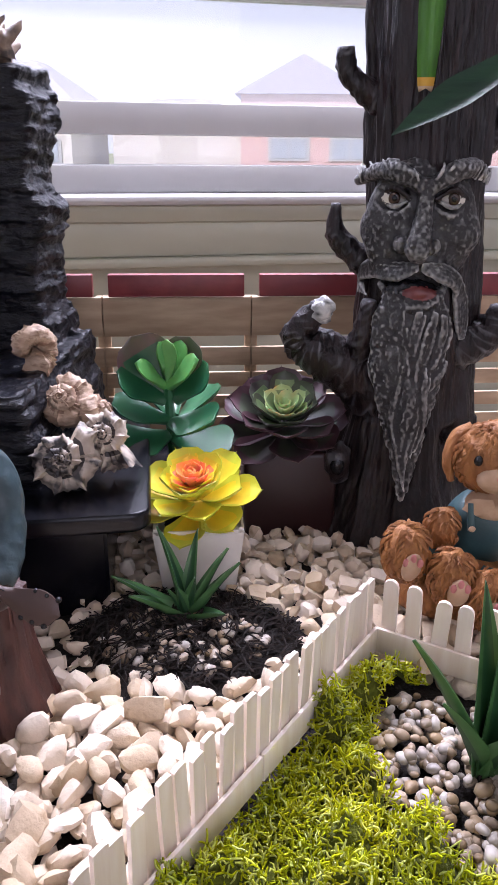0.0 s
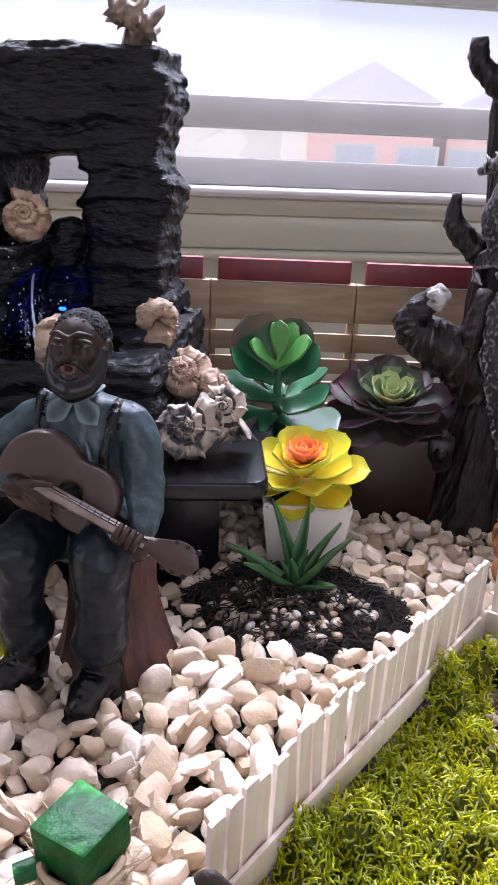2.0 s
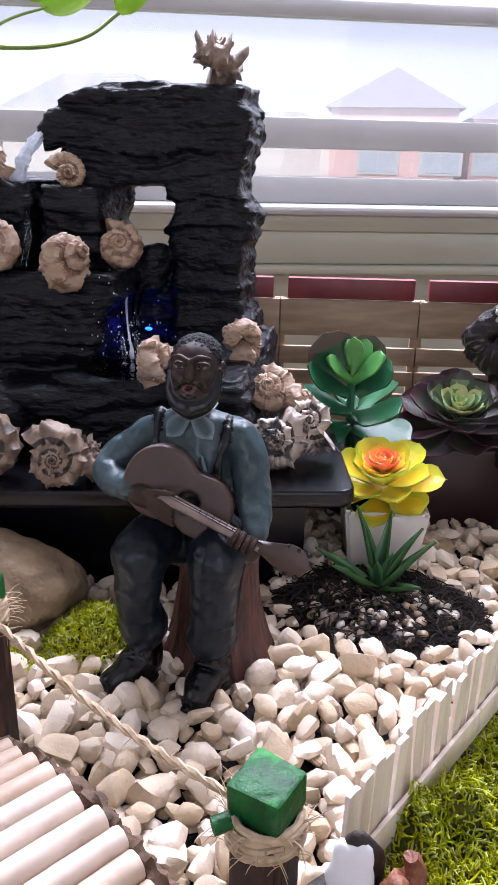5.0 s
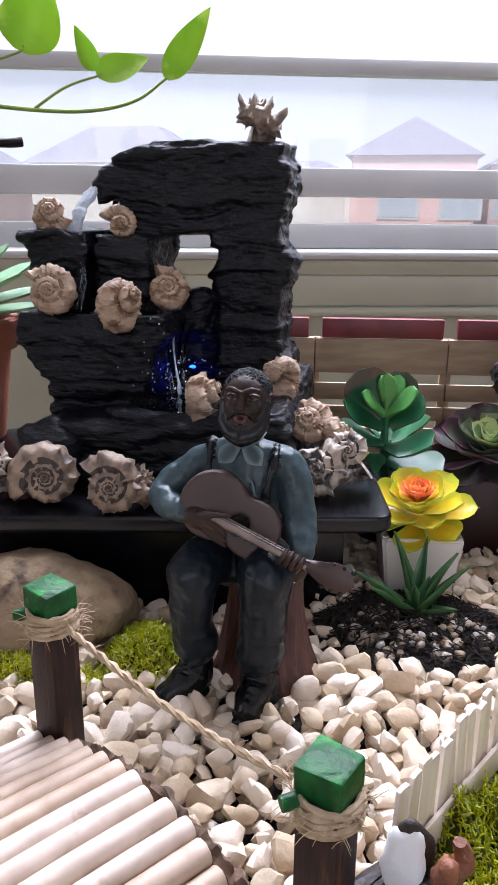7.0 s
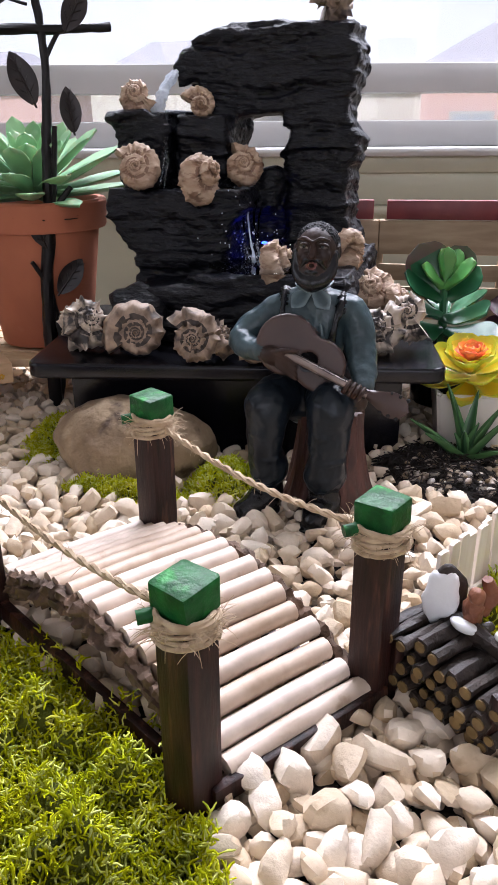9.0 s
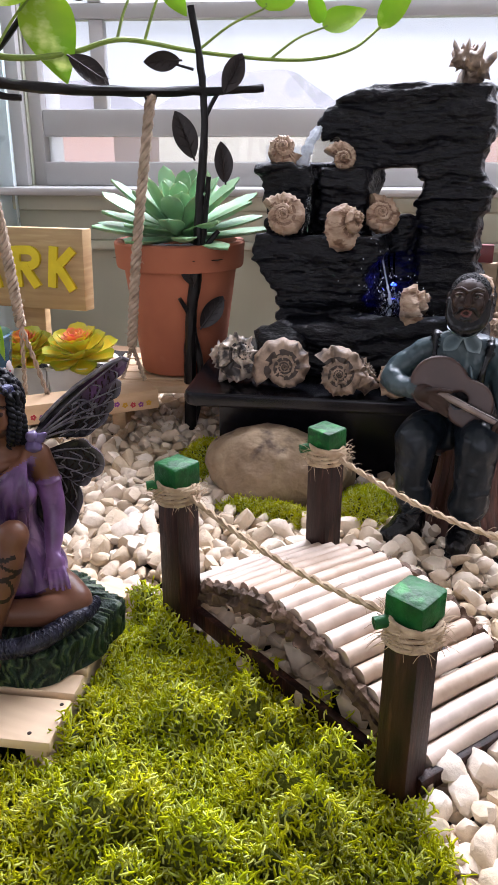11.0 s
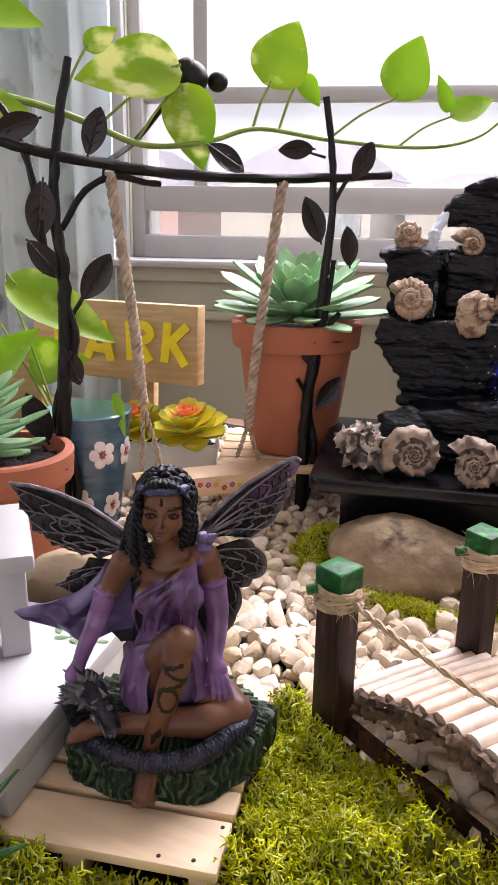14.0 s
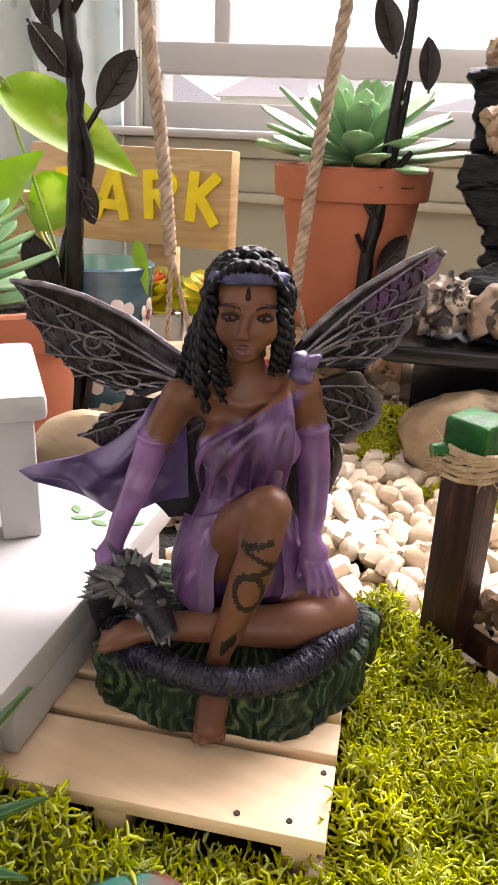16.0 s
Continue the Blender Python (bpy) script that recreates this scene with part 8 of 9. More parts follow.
rh = random.Random(12)
for pts, r in [([(-0.0122, -0.0070, 0.1600), (-0.0150, -0.0092, 0.1480), (-0.0158, -0.0100, 0.1340), (-0.0142, -0.0095, 0.1180)], 0.0025),
               ([(-0.0125, -0.0045, 0.1590), (-0.0165, -0.0062, 0.1450), (-0.0178, -0.0080, 0.1330), (-0.0172, -0.0085, 0.1235)], 0.0026),
               ([(-0.0115, -0.0080, 0.1560), (-0.0118, -0.0108, 0.1440), (-0.0105, -0.0112, 0.1340), (-0.0070, -0.0102, 0.1225)], 0.0022),
               ([(-0.0120, -0.0075, 0.1520), (-0.0108, -0.0105, 0.1400), (-0.0075, -0.0098, 0.1330), (-0.0050, -0.0090, 0.1280)], 0.0020),
               ([(-0.0140, 0.0, 0.1570), (-0.0185, -0.0005, 0.1430), (-0.0205, 0.0, 0.1320), (-0.0225, 0.0, 0.1250)], 0.0028),
               ([(-0.0135, 0.004, 0.1560), (-0.0200, 0.0045, 0.1440), (-0.0235, 0.004, 0.1340), (-0.0270, 0.004, 0.1260)], 0.0028),
               ([(0.0140, -0.0055, 0.1600), (0.0152, -0.0080, 0.1500), (0.0140, -0.0090, 0.1410), (0.0118, -0.0085, 0.1325)], 0.0024),
               ([(0.0148, -0.0020, 0.1590), (0.0172, -0.0040, 0.1490), (0.0165, -0.0050, 0.1400), (0.0150, -0.0050, 0.1330)], 0.0025),
               ([(0.0150, 0.0020, 0.1570), (0.0180, 0.0020, 0.1460), (0.0180, 0.0020, 0.1370), (0.0170, 0.0030, 0.1300)], 0.0026),
               ([(-0.0110, 0.0090, 0.1560), (-0.0150, 0.0110, 0.1430), (-0.0150, 0.0110, 0.1280)], 0.0030), ([(-0.0040, 0.0130, 0.1560), (-0.0060, 0.0140, 0.1400), (-0.0060, 0.0130, 0.1250)], 0.0032),
               ([(0.0050, 0.0130, 0.1560), (0.0060, 0.0140, 0.1400), (0.0060, 0.0130, 0.1250)], 0.0032), ([(0.0120, 0.0080, 0.1560), (0.0150, 0.0100, 0.1420), (0.0145, 0.0090, 0.1300)], 0.0030)]:
    ringlet(pts, r, rh.uniform(4.0, 5.5))
fg.v[h0:] = [(0.0012 + (x - 0.0012) * 0.94, y * 0.95, 0.1450 + (z - 0.1450) * 0.93) for x, y, z in fg.v[h0:]]

# wings, veins, cloak
LR, RR = (-0.016, 0.014, 0.122), (0.014, 0.014, 0.128)
L1 = [(-0.0219, 0.016, 0.1325), (-0.0400, 0.019, 0.1440), (-0.0556, 0.020, 0.1505), (-0.070, 0.021, 0.1540), (-0.0817, 0.022, 0.1545)]
L2 = scallops([(-0.0817, 0.022, 0.1535), (-0.0768, 0.021, 0.1417), (-0.0706, 0.020, 0.1298), (-0.0609, 0.020, 0.1218), (-0.0458, 0.020, 0.1165), (-0.0364, 0.018, 0.1150)])
wing_panel(fg, [tuple(p) for p in L1] + L2[1:], LR, 0.004)
L3 = scallops([(-0.0420, 0.019, 0.1150), (-0.0520, 0.020, 0.1070), (-0.0610, 0.020, 0.0985), (-0.0480, 0.019, 0.0900), (-0.0400, 0.018, 0.0760), (-0.0260, 0.016, 0.0680), (-0.010, 0.014, 0.066)])
wing_panel(fg, L3, (-0.010, 0.012, 0.112), 0.003)
R1 = [(0.0203, 0.016, 0.1395), (0.0300, 0.018, 0.1490), (0.0398, 0.020, 0.1570), (0.0540, 0.021, 0.1665), (0.0640, 0.022, 0.1712), (0.0670, 0.022, 0.1695)]
R2 = scallops([(0.0665, 0.022, 0.1690), (0.0600, 0.021, 0.1600), (0.0625, 0.021, 0.1555), (0.0580, 0.020, 0.1490), (0.0559, 0.020, 0.1420), (0.0481, 0.020, 0.1330), (0.0380, 0.018, 0.1290)], 0.0016)
wing_panel(fg, [tuple(p) for p in R1] + R2, RR, 0.004)
R3 = scallops([(0.0370, 0.018, 0.1275), (0.0450, 0.019, 0.1235), (0.0513, 0.020, 0.1120), (0.0440, 0.019, 0.1050), (0.0366, 0.019, 0.1005), (0.0360, 0.018, 0.0850), (0.0260, 0.016, 0.0720), (0.010, 0.014, 0.068)])
wing_panel(fg, R3, (0.010, 0.012, 0.118), 0.003)


def veins(root, tips, w):
    for k, t in enumerate(tips):
        root_, t = Vector(root), Vector(t)
        mid = (root_ + t) / 2 + Vector((0, 0.0022, 0.0015 + 0.001 * (k % 2)))
        tube(fg, [root_ + Vector((0, -0.0015, 0)), mid, t + Vector((0, -0.0012, 0))], [w, w * 0.8, w * 0.4], 5, vn, 14)
        if k:
            u = Vector(tips[k - 1])
            for f in (0.45, 0.68, 0.86):
                a, b2 = root_ + (u - root_) * f, root_ + (t - root_) * f
                m2 = root_ + ((u + t) / 2 - root_) * (f + 0.10)
                tube(fg, [a + Vector((0, 0.0006, 0)), m2 + Vector((0, 0.0004, 0)), b2 + Vector((0, 0.0006, 0))], [0.0003, 0.0006, 0.0003], 4, vn, 8)


def etch(root, tips, bulge, n=9):
    """Rows of short dark strokes pressed into a wing between its veins."""
    root = Vector(root)
    for a, b2 in zip(tips, tips[1:]):
        a, b2 = Vector(a), Vector(b2)
        for i in range(n):
            u = 0.34 + 0.60 * i / (n - 1)
            for w in (0.14, 0.32, 0.5, 0.68, 0.86):
                c = root + (a.lerp(b2, w + rb.uniform(-0.05, 0.05)) - root) * (u + rb.uniform(-0.02, 0.02))
                c.y += bulge * math.sin(math.pi * u) - 0.0004
                d = (a - b2).normalized() * min(0.0017, (a - b2).length * u * 0.075)
                tube(fg, [c - d, c + d], [0.00042, 0.00030], 4, ey, 2)


def scroll(root, tip, f, r, bulge):
    """A raised ring on a wing."""
    c = Vector(root).lerp(Vector(tip), f)
    c.y += bulge * math.sin(math.pi * f) - 0.0006
    tube(fg, [c + Vector((r * math.cos(q), 0, r * 0.85 * math.sin(q))) for q in np.linspace(0, 2 * math.pi, 13)], [0.0005, 0.0005], 5, vn, 26)


LT = [L1[4], (-0.0768, 0.021, 0.1417), (-0.0706, 0.020, 0.1298), (-0.0609, 0.020, 0.1218), (-0.0458, 0.020, 0.1165)]
RT = [R1[4], (0.0620, 0.021, 0.1560), (0.0580, 0.020, 0.1490), (0.0555, 0.020, 0.1420), (0.0481, 0.020, 0.1335)]
etch(LR, LT, 0.004)
etch(RR, RT, 0.004)
etch((-0.010, 0.012, 0.112), [(-0.0520, 0.020, 0.1070), (-0.0600, 0.020, 0.0985), (-0.0480, 0.019, 0.0900), (-0.0400, 0.018, 0.0760)], 0.003, 7)
etch((0.010, 0.012, 0.118), [(0.0450, 0.019, 0.1230), (0.0508, 0.020, 0.1120), (0.0440, 0.019, 0.1055), (0.0366, 0.019, 0.1010), (0.0355, 0.018, 0.0855)], 0.003, 7)
for tip, root in ((LT[1], LR), (RT[1], RR)):
    scroll(root, tip, 0.58, 0.0055, 0.004)
    scroll(root, tip, 0.62, 0.0028, 0.004)
for a, b2 in zip(L1, L1[1:]):
    tube(fg, [a, b2], 0.0011, 6, vn, 4)
for a, b2 in zip(R1, R1[1:]):
    tube(fg, [a, b2], 0.0012, 6, vn, 4)
veins(LR, LT, 0.0008)
veins((-0.010, 0.012, 0.112), [(-0.0520, 0.020, 0.1070), (-0.0600, 0.020, 0.0985), (-0.0480, 0.019, 0.0900), (-0.0400, 0.018, 0.0760)], 0.0007)
veins(RR, RT, 0.0008)
veins((0.010, 0.012, 0.118), [(0.0450, 0.019, 0.1230), (0.0508, 0.020, 0.1120), (0.0440, 0.019, 0.1055), (0.0366, 0.019, 0.1010), (0.0355, 0.018, 0.0855)], 0.0007)
sheet(fg, [[(-0.0205, 0.008, 0.1235), (-0.0300, 0.010, 0.1180), (-0.0365, 0.012, 0.1085), (-0.0480, 0.012, 0.0985), (-0.0600, 0.010, 0.0940), (-0.0700, 0.010, 0.0915), (-0.0810, 0.012, 0.0868)],
           [(-0.0200, 0.011, 0.1150), (-0.0290, 0.013, 0.1080), (-0.0370, 0.006, 0.0995), (-0.0470, 0.005, 0.0915), (-0.0580, 0.013, 0.0900), (-0.0680, 0.006, 0.0880), (-0.0790, 0.011, 0.0858)],
           [(-0.0190, 0.012, 0.1020), (-0.0280, 0.007, 0.0960), (-0.0370, 0.012, 0.0890), (-0.0460, 0.012, 0.0845), (-0.0550, 0.005, 0.0850), (-0.0640, 0.011, 0.0850), (-0.0770, 0.010, 0.0850)],
           [(-0.0180, 0.010, 0.0800), (-0.0280, 0.012, 0.0770), (-0.0370, 0.006, 0.0755), (-0.0450, 0.004, 0.0755), (-0.0540, 0.011, 0.0765), (-0.0600, 0.008, 0.0810), (-0.0750, 0.009, 0.0843)]], ck, 0.0014, 34, 20)

# dragon by her side, its tail across the front
tube(fg, [(-0.046, 0.004, 0.034), (-0.044, -0.008, 0.052), (-0.0385, -0.016, 0.0635), (-0.032, -0.024, 0.0640), (-0.0265, -0.0300, 0.0600)], [0.009, 0.0085, 0.0075, 0.0070, 0.0050], 12, dg, 20, 1, 0.3)
tube(fg, [(-0.0285, -0.0275, 0.0630), (-0.0235, -0.0325, 0.0575), (-0.0195, -0.0365, 0.0525)], [0.0062, 0.0050, 0.0032], 10, dg, 10, 0.8, 0.25)
tube(fg, [(-0.0285, -0.0290, 0.0565), (-0.0240, -0.0330, 0.0525), (-0.0205, -0.0360, 0.0495)], [0.0045, 0.0035, 0.0022], 8, dg, 8, 0.7, 0.25)
for k in range(60):
    u = rb.uniform(0, 1)
    c = Vector((-0.046, 0.0, 0.040)).lerp(Vector((-0.030, -0.026, 0.064)), u) + Vector((rb.uniform(-0.006, 0.006), rb.uniform(-0.005, 0.003), rb.uniform(-0.002, 0.007)))
    d = Vector((rb.uniform(-0.010, -0.002), rb.uniform(-0.004, 0.004), rb.uniform(-0.001, 0.007)))
    tube(fg, [c, c + d * 0.6, c + d], [0.0015, 0.0010, 0.0002], 5, dg, 5)
for (a, b2) in [((-0.036, -0.018, 0.066), (-0.0485, -0.017, 0.0725)), ((-0.036, -0.020, 0.063), (-0.0505, -0.021, 0.0655)), ((-0.034, -0.022, 0.068), (-0.0435, -0.018, 0.0765)), ((-0.037, -0.020, 0.060), (-0.0490, -0.022, 0.0600))]:
    tube(fg, [a, (Vector(a) + Vector(b2)) / 2 + Vector((0, 0, -0.001)), b2], [0.0024, 0.0016, 0.0003], 6, dg, 7)
for k in range(16):
    a = radians(60 + k * 13)
    c = Vector((-0.0335, -0.0205, 0.0640)) + Vector((math.cos(a) * 0.004, -0.001 * (k % 3), math.sin(a) * 0.004))
    d = Vector((math.cos(a) * rb.uniform(0.007, 0.012), rb.uniform(-0.003, 0.003), math.sin(a) * rb.uniform(0.006, 0.010)))
    tube(fg, [c, c + d * 0.55 + Vector((0, -0.001, 0)), c + d], [0.0022, 0.0016, 0.0002], 5, dg, 6)
for s in (-1, 1):
    blob(fg, (-0.0262 + s * 0.0034, -0.0325, 0.0625), (0.0020, 0.0016, 0.0014), dg, 2)
    tube(fg, [(-0.0235 + s * 0.003, -0.0345, 0.0545), (-0.0215 + s * 0.002, -0.0385, 0.0500)], [0.0012, 0.0002], 5, vn, 4)
TAIL = [(-0.042, -0.004, 0.034), (-0.034, -0.024, 0.036), (-0.024, -0.036, 0.0415), (-0.0100, -0.0410, 0.0400), (0.004, -0.0412, 0.0390), (0.0175, -0.0390, 0.0400), (0.030, -0.030, 0.0425), (0.041, -0.018, 0.0440), (0.045, -0.004, 0.042)]
GIRTH = [0.007, 0.0052, 0.0046, 0.0046, 0.0048, 0.0050, 0.0050, 0.0046, 0.0030]
tube(fg, TAIL, GIRTH, 12, sc, 60, 1, 0.2)
# the edges of the scales cross on the tail in two slanted sets
spine = [Vector(q) for q in curve_points(TAIL, 260)]
for turn in (-1, 1):
    for start in range(5):
        ridge = []
        for k in range(4, len(spine) - 4):
            w = k / (len(spine) - 1)
            along = (spine[k + 1] - spine[k - 1]).normalized()
            side = along.cross(Vector((0, 0, 1))).normalized()
            up = side.cross(along)
            q = turn * w * 68.0 + start * 2 * math.pi / 5
            f = w * (len(GIRTH) - 1)
            r_ = GIRTH[int(f)] + (GIRTH[int(f) + 1] - GIRTH[int(f)]) * (f - int(f))
            ridge.append(spine[k] + (side * math.cos(q) + up * math.sin(q)) * (r_ + 0.0001))
        tube(fg, ridge, [0.00028, 0.00028], 4, sc, len(ridge))
fairy = part("fairy_statue", fg, fm, None, "winged fairy statue in a purple dress with a black dragon", True, 60)
fairy.matrix_world = pose(-0.352, 0.078, 0.0, 0, 0, 23.2)
tagged(fairy, "winged fairy statue in a purple dress seated with a dragon", "statue")


# ---- swing of dark metal twigs ----
swing = thing("garden_swing", "dark metal twig swing frame with leaves, ropes and wooden seat", "swing", (-0.50, 0.385, 0.0))
g = Geo()
tube(g, [(-0.626, 0.259, 0.344), (-0.608, 0.277, 0.340), (-0.582, 0.303, 0.333), (-0.527, 0.357, 0.323), (-0.474, 0.409, 0.320), (-0.407, 0.475, 0.323), (-0.362, 0.518, 0.327)], [0.0040, 0.0046, 0.0042, 0.0036], 9, 0, 40, 1, 0.35)
wpart("crossbar", g, METAL, swing)
g = Geo()
tube(g, [(-0.412, 0.470, 0.390), (-0.406, 0.476, 0.34), (-0.404, 0.477, 0.29), (-0.408, 0.473, 0.235), (-0.411, 0.470, 0.178), (-0.418, 0.464, 0.10), (-0.4195, 0.462, -0.004)], [0.0030, 0.0034, 0.0042, 0.0058, 0.0066], 9, 0, 44, 1, 0.35)
tube(g, [(-0.4195, 0.466, -0.004), (-0.409, 0.468, 0.06), (-0.417, 0.468, 0.12), (-0.405, 0.472, 0.20), (-0.4, 0.476, 0.25)], [0.0040, 0.0035, 0.0025], 7, 0, 40, 1, 0.3)
wpart("post", g, METAL, swing)
g = Geo()
tube(g, [(-0.571, 0.314, 0.404), (-0.579, 0.306, 0.35), (-0.583, 0.302, 0.293), (-0.580, 0.305, 0.24), (-0.581, 0.304, 0.18), (-0.586, 0.299, 0.093), (-0.588, 0.297, -0.004)], [0.0034, 0.0042, 0.0054, 0.0064, 0.0072], 9, 0, 44, 1, 0.35)
tube(g, [(-0.583, 0.299, -0.004), (-0.578, 0.306, 0.06), (-0.590, 0.298, 0.12), (-0.574, 0.308, 0.18), (-0.577, 0.304, 0.215)], [0.0045, 0.0040, 0.0034], 7, 0, 40, 1, 0.3)
tube(g, [(-0.590, 0.296, 0.24), (-0.594, 0.292, 0.31), (-0.604, 0.284, 0.352), (-0.613, 0.276, 0.372)], [0.0036, 0.0032, 0.0026], 7, 0, 20, 1, 0.3)
wpart("post", g, METAL, swing)
for pts, r in [([(-0.580, 0.306, 0.275), (-0.566, 0.320, 0.305), (-0.548, 0.337, 0.318), (-0.530, 0.355, 0.314), (-0.520, 0.365, 0.313)], [0.0028, 0.0030, 0.0028]),
               ([(-0.404, 0.477, 0.300), (-0.395, 0.486, 0.32), (-0.388, 0.493, 0.33)], [0.0022, 0.0016]),
               ([(-0.411, 0.470, 0.175), (-0.402, 0.479, 0.190), (-0.3955, 0.486, 0.200)], [0.0030, 0.0024]),
               ([(-0.411, 0.470, 0.340), (-0.424, 0.457, 0.344)], [0.0014, 0.0012]),
               ([(-0.415, 0.466, 0.115), (-0.425, 0.456, 0.138)], [0.0026, 0.0020]),
               ([(-0.581, 0.304, 0.195), (-0.568, 0.317, 0.222)], [0.0024, 0.0018])]:
    g = Geo()
    tube(g, pts, r, 7, 0, None, 1, 0.25)
    wpart("twig", g, METAL, swing)
IRONLEAF = mat("embossed_iron_leaf", (0.018, 0.0105, 0.0095), (0.009, 0.0055, 0.005), 90, 0.36, metal=0.2, bump=0.4, bscale=260, dist=0.0008)
LV = [(-0.602, 0.2835, 0.352, 200, 0.038), (-0.558, 0.326, 0.352, 72, 0.038), (-0.591, 0.294, 0.289, 262, 0.046), (-0.590, 0.295, 0.251, 310, 0.038), (-0.560, 0.324, 0.238, 55, 0.044),
      (-0.577, 0.307, 0.161, 290, 0.034), (-0.601, 0.285, 0.119, 110, 0.046), (-0.478, 0.405, 0.335, 330, 0.038), (-0.4325, 0.449, 0.345, 185, 0.032), (-0.384, 0.497, 0.339, 60, 0.038),
      (-0.419, 0.463, 0.2865, 112, 0.042), (-0.392, 0.489, 0.263, 95, 0.036), (-0.419, 0.462, 0.165, 110, 0.030), (-0.4015, 0.480, 0.123, 50, 0.038)]
for k, (x, y, z, a, ln) in enumerate(LV):
    d = Vector((0.714 * math.cos(radians(a)), 0.70 * math.cos(radians(a)), math.sin(radians(a)))) * ln / 2
    c = Vector((x, y, z)) + Vector((0.55, -0.6, 0)) * 0.004
    up = Vector((0.62, -0.70, 0.25 if k % 2 else -0.15))
    g = leaf(Geo(), c - d, c + d, ln * 0.52, up, 0.0011, 0.25, 0.06, 0, 12, 7, "oval")
    s = d.normalized().cross(up).normalized()
    n = s.cross(d.normalized()).normalized()
    off = n * 0.0012
    tube(g, [c - d * 1.15 + off, c + off, c + d * 0.9 + off], [0.0010, 0.0008, 0.0003], 5, 0, 8)
    for i in range(4):
        p = c - d * 0.6 + d * (0.4 * i)
        for sg in (-1, 1):
            tube(g, [p + off, p + d * 0.28 + s * sg * ln * 0.16 * (1 - 0.14 * i) + off * 1.2], [0.0005, 0.0003], 4, 0, 3)
    wpart("leaf", g, IRONLEAF, swing, "embossed dark metal leaf")


def twisted(g, pts, r, turns, n=70, mi=0, strands=3):
    p = curve_points(pts, n)
    ln = sum((b - a).length for a, b in zip(p, p[1:]))
    for s in range(strands):
        out, acc = [], 0.0
        for i in range(n):
            t = (p[min(i + 1, n - 1)] - p[max(i - 1, 0)]).normalized()
            x = t.cross(Vector((0.7, -0.7, 0.05))).normalized()
            y = t.cross(x)
            a = 2 * math.pi * (s / strands + turns * i / (n - 1))
            out.append(p[i] + (x * math.cos(a) + y * math.sin(a)) * r * 0.62)
        tube(g, out, r * 0.54, 6, mi, n)


rf = random.Random(3)
for top, mid, low, a, b in [((-0.550, 0.334, 0.320), (-0.539, 0.345, 0.205), (-0.534, 0.350, 0.125), (-0.5355, 0.348, 0.060), (-0.520, 0.3635, 0.050)),
                            ((-0.440, 0.442, 0.318), (-0.454, 0.428, 0.188), (-0.461, 0.421, 0.096), (-0.469, 0.413, 0.0645), (-0.453, 0.429, 0.060))]:
    g = Geo()
    twisted(g, [top, mid, low], 0.0046, 10, 90)
    twisted(g, [Vector(top) + Vector((0.002, 0.002, 0)), Vector(top) * 0.85 + Vector(mid) * 0.15, Vector(top) * 0.72 + Vector(mid) * 0.28], 0.0030, 5, 30)
    for e in (a, b):
        twisted(g, [low, Vector(low) * 0.5 + Vector(e) * 0.5, e], 0.0022, 4, 26, 0, 2)
    for k in range(60):
        p = Vector(top).lerp(Vector(low), rf.uniform(0, 1)) + Vector((rf.uniform(-0.003, 0.003), rf.uniform(-0.003, 0.003), 0))
        d = Vector((rf.uniform(-1, 1), rf.uniform(-1, 1), rf.uniform(-0.6, 1))) * 0.005
        tube(g, [p, p + d * 0.6 + Vector((0, 0, 0.001)), p + d], [0.0003, 0.0001], 3, 0, 4)
    wpart("rope", g, ROPE, swing, "twisted jute rope")
    g = Geo()
    ring = [Vector(top) + Vector((0.714 * 0.0052 * math.cos(q), 0.70 * 0.0052 * math.cos(q), 0.0052 * math.sin(q))) for q in [i * math.pi / 6 for i in range(13)]]
    tube(g, ring, 0.0012, 6, 0, 26)
    wpart("eyelet", g, METAL, swing)
seatwood = mat("pale_seat_wood", (0.66, 0.46, 0.28), (0.56, 0.37, 0.21), 20, 0.5, bump=0.15, stretch=(2, 2, 9), dist=0.0005)
g = Geo()
sx = Vector((-0.456, 0.426, 0)) - Vector((-0.5355, 0.348, 0))
sa = math.degrees(math.atan2(sx.y, sx.x))
sc_ = (Vector((-0.5355, 0.348, 0)) + Vector((-0.456, 0.426, 0))) / 2 + Vector((0.0145, -0.0145, 0)) * 0.55
box(g, (sc_.x, sc_.y, 0.0480), (sx.length + 0.018, 0.034, 0.019), 0, 0.0015, (0, 0, sa))
seat = wpart("seat", g, seatwood, swing, "pale wooden seat with small painted flowers")
petals = [mat("flower_red", (0.55, 0.05, 0.06), (0.42, 0.03, 0.05), 90, 0.5), mat("flower_violet", (0.30, 0.08, 0.30), (0.22, 0.05, 0.24), 90, 0.5), mat("flower_yellow", (0.65, 0.38, 0.03), (0.55, 0.28, 0.02), 90, 0.5)]
sm = pose(sc_.x, sc_.y, 0.0480, 0, 0, sa)
rf = random.Random(4)
for k in range(15):
    g = Geo()
    u, w = -0.055 + 0.0078 * k, rf.uniform(-0.004, 0.003)
    for i in range(5):
        a = i * 1.257 + k
        blob(g, (u + 0.0017 * math.cos(a), -0.0172, w + 0.0017 * math.sin(a)), (0.0013, 0.0004, 0.0013), 0, 1)
    g.move(sm)
    fl = part("painted_flower", g, petals[k % 3])
    fl.parent = seat
    fl.matrix_parent_inverse = Matrix()

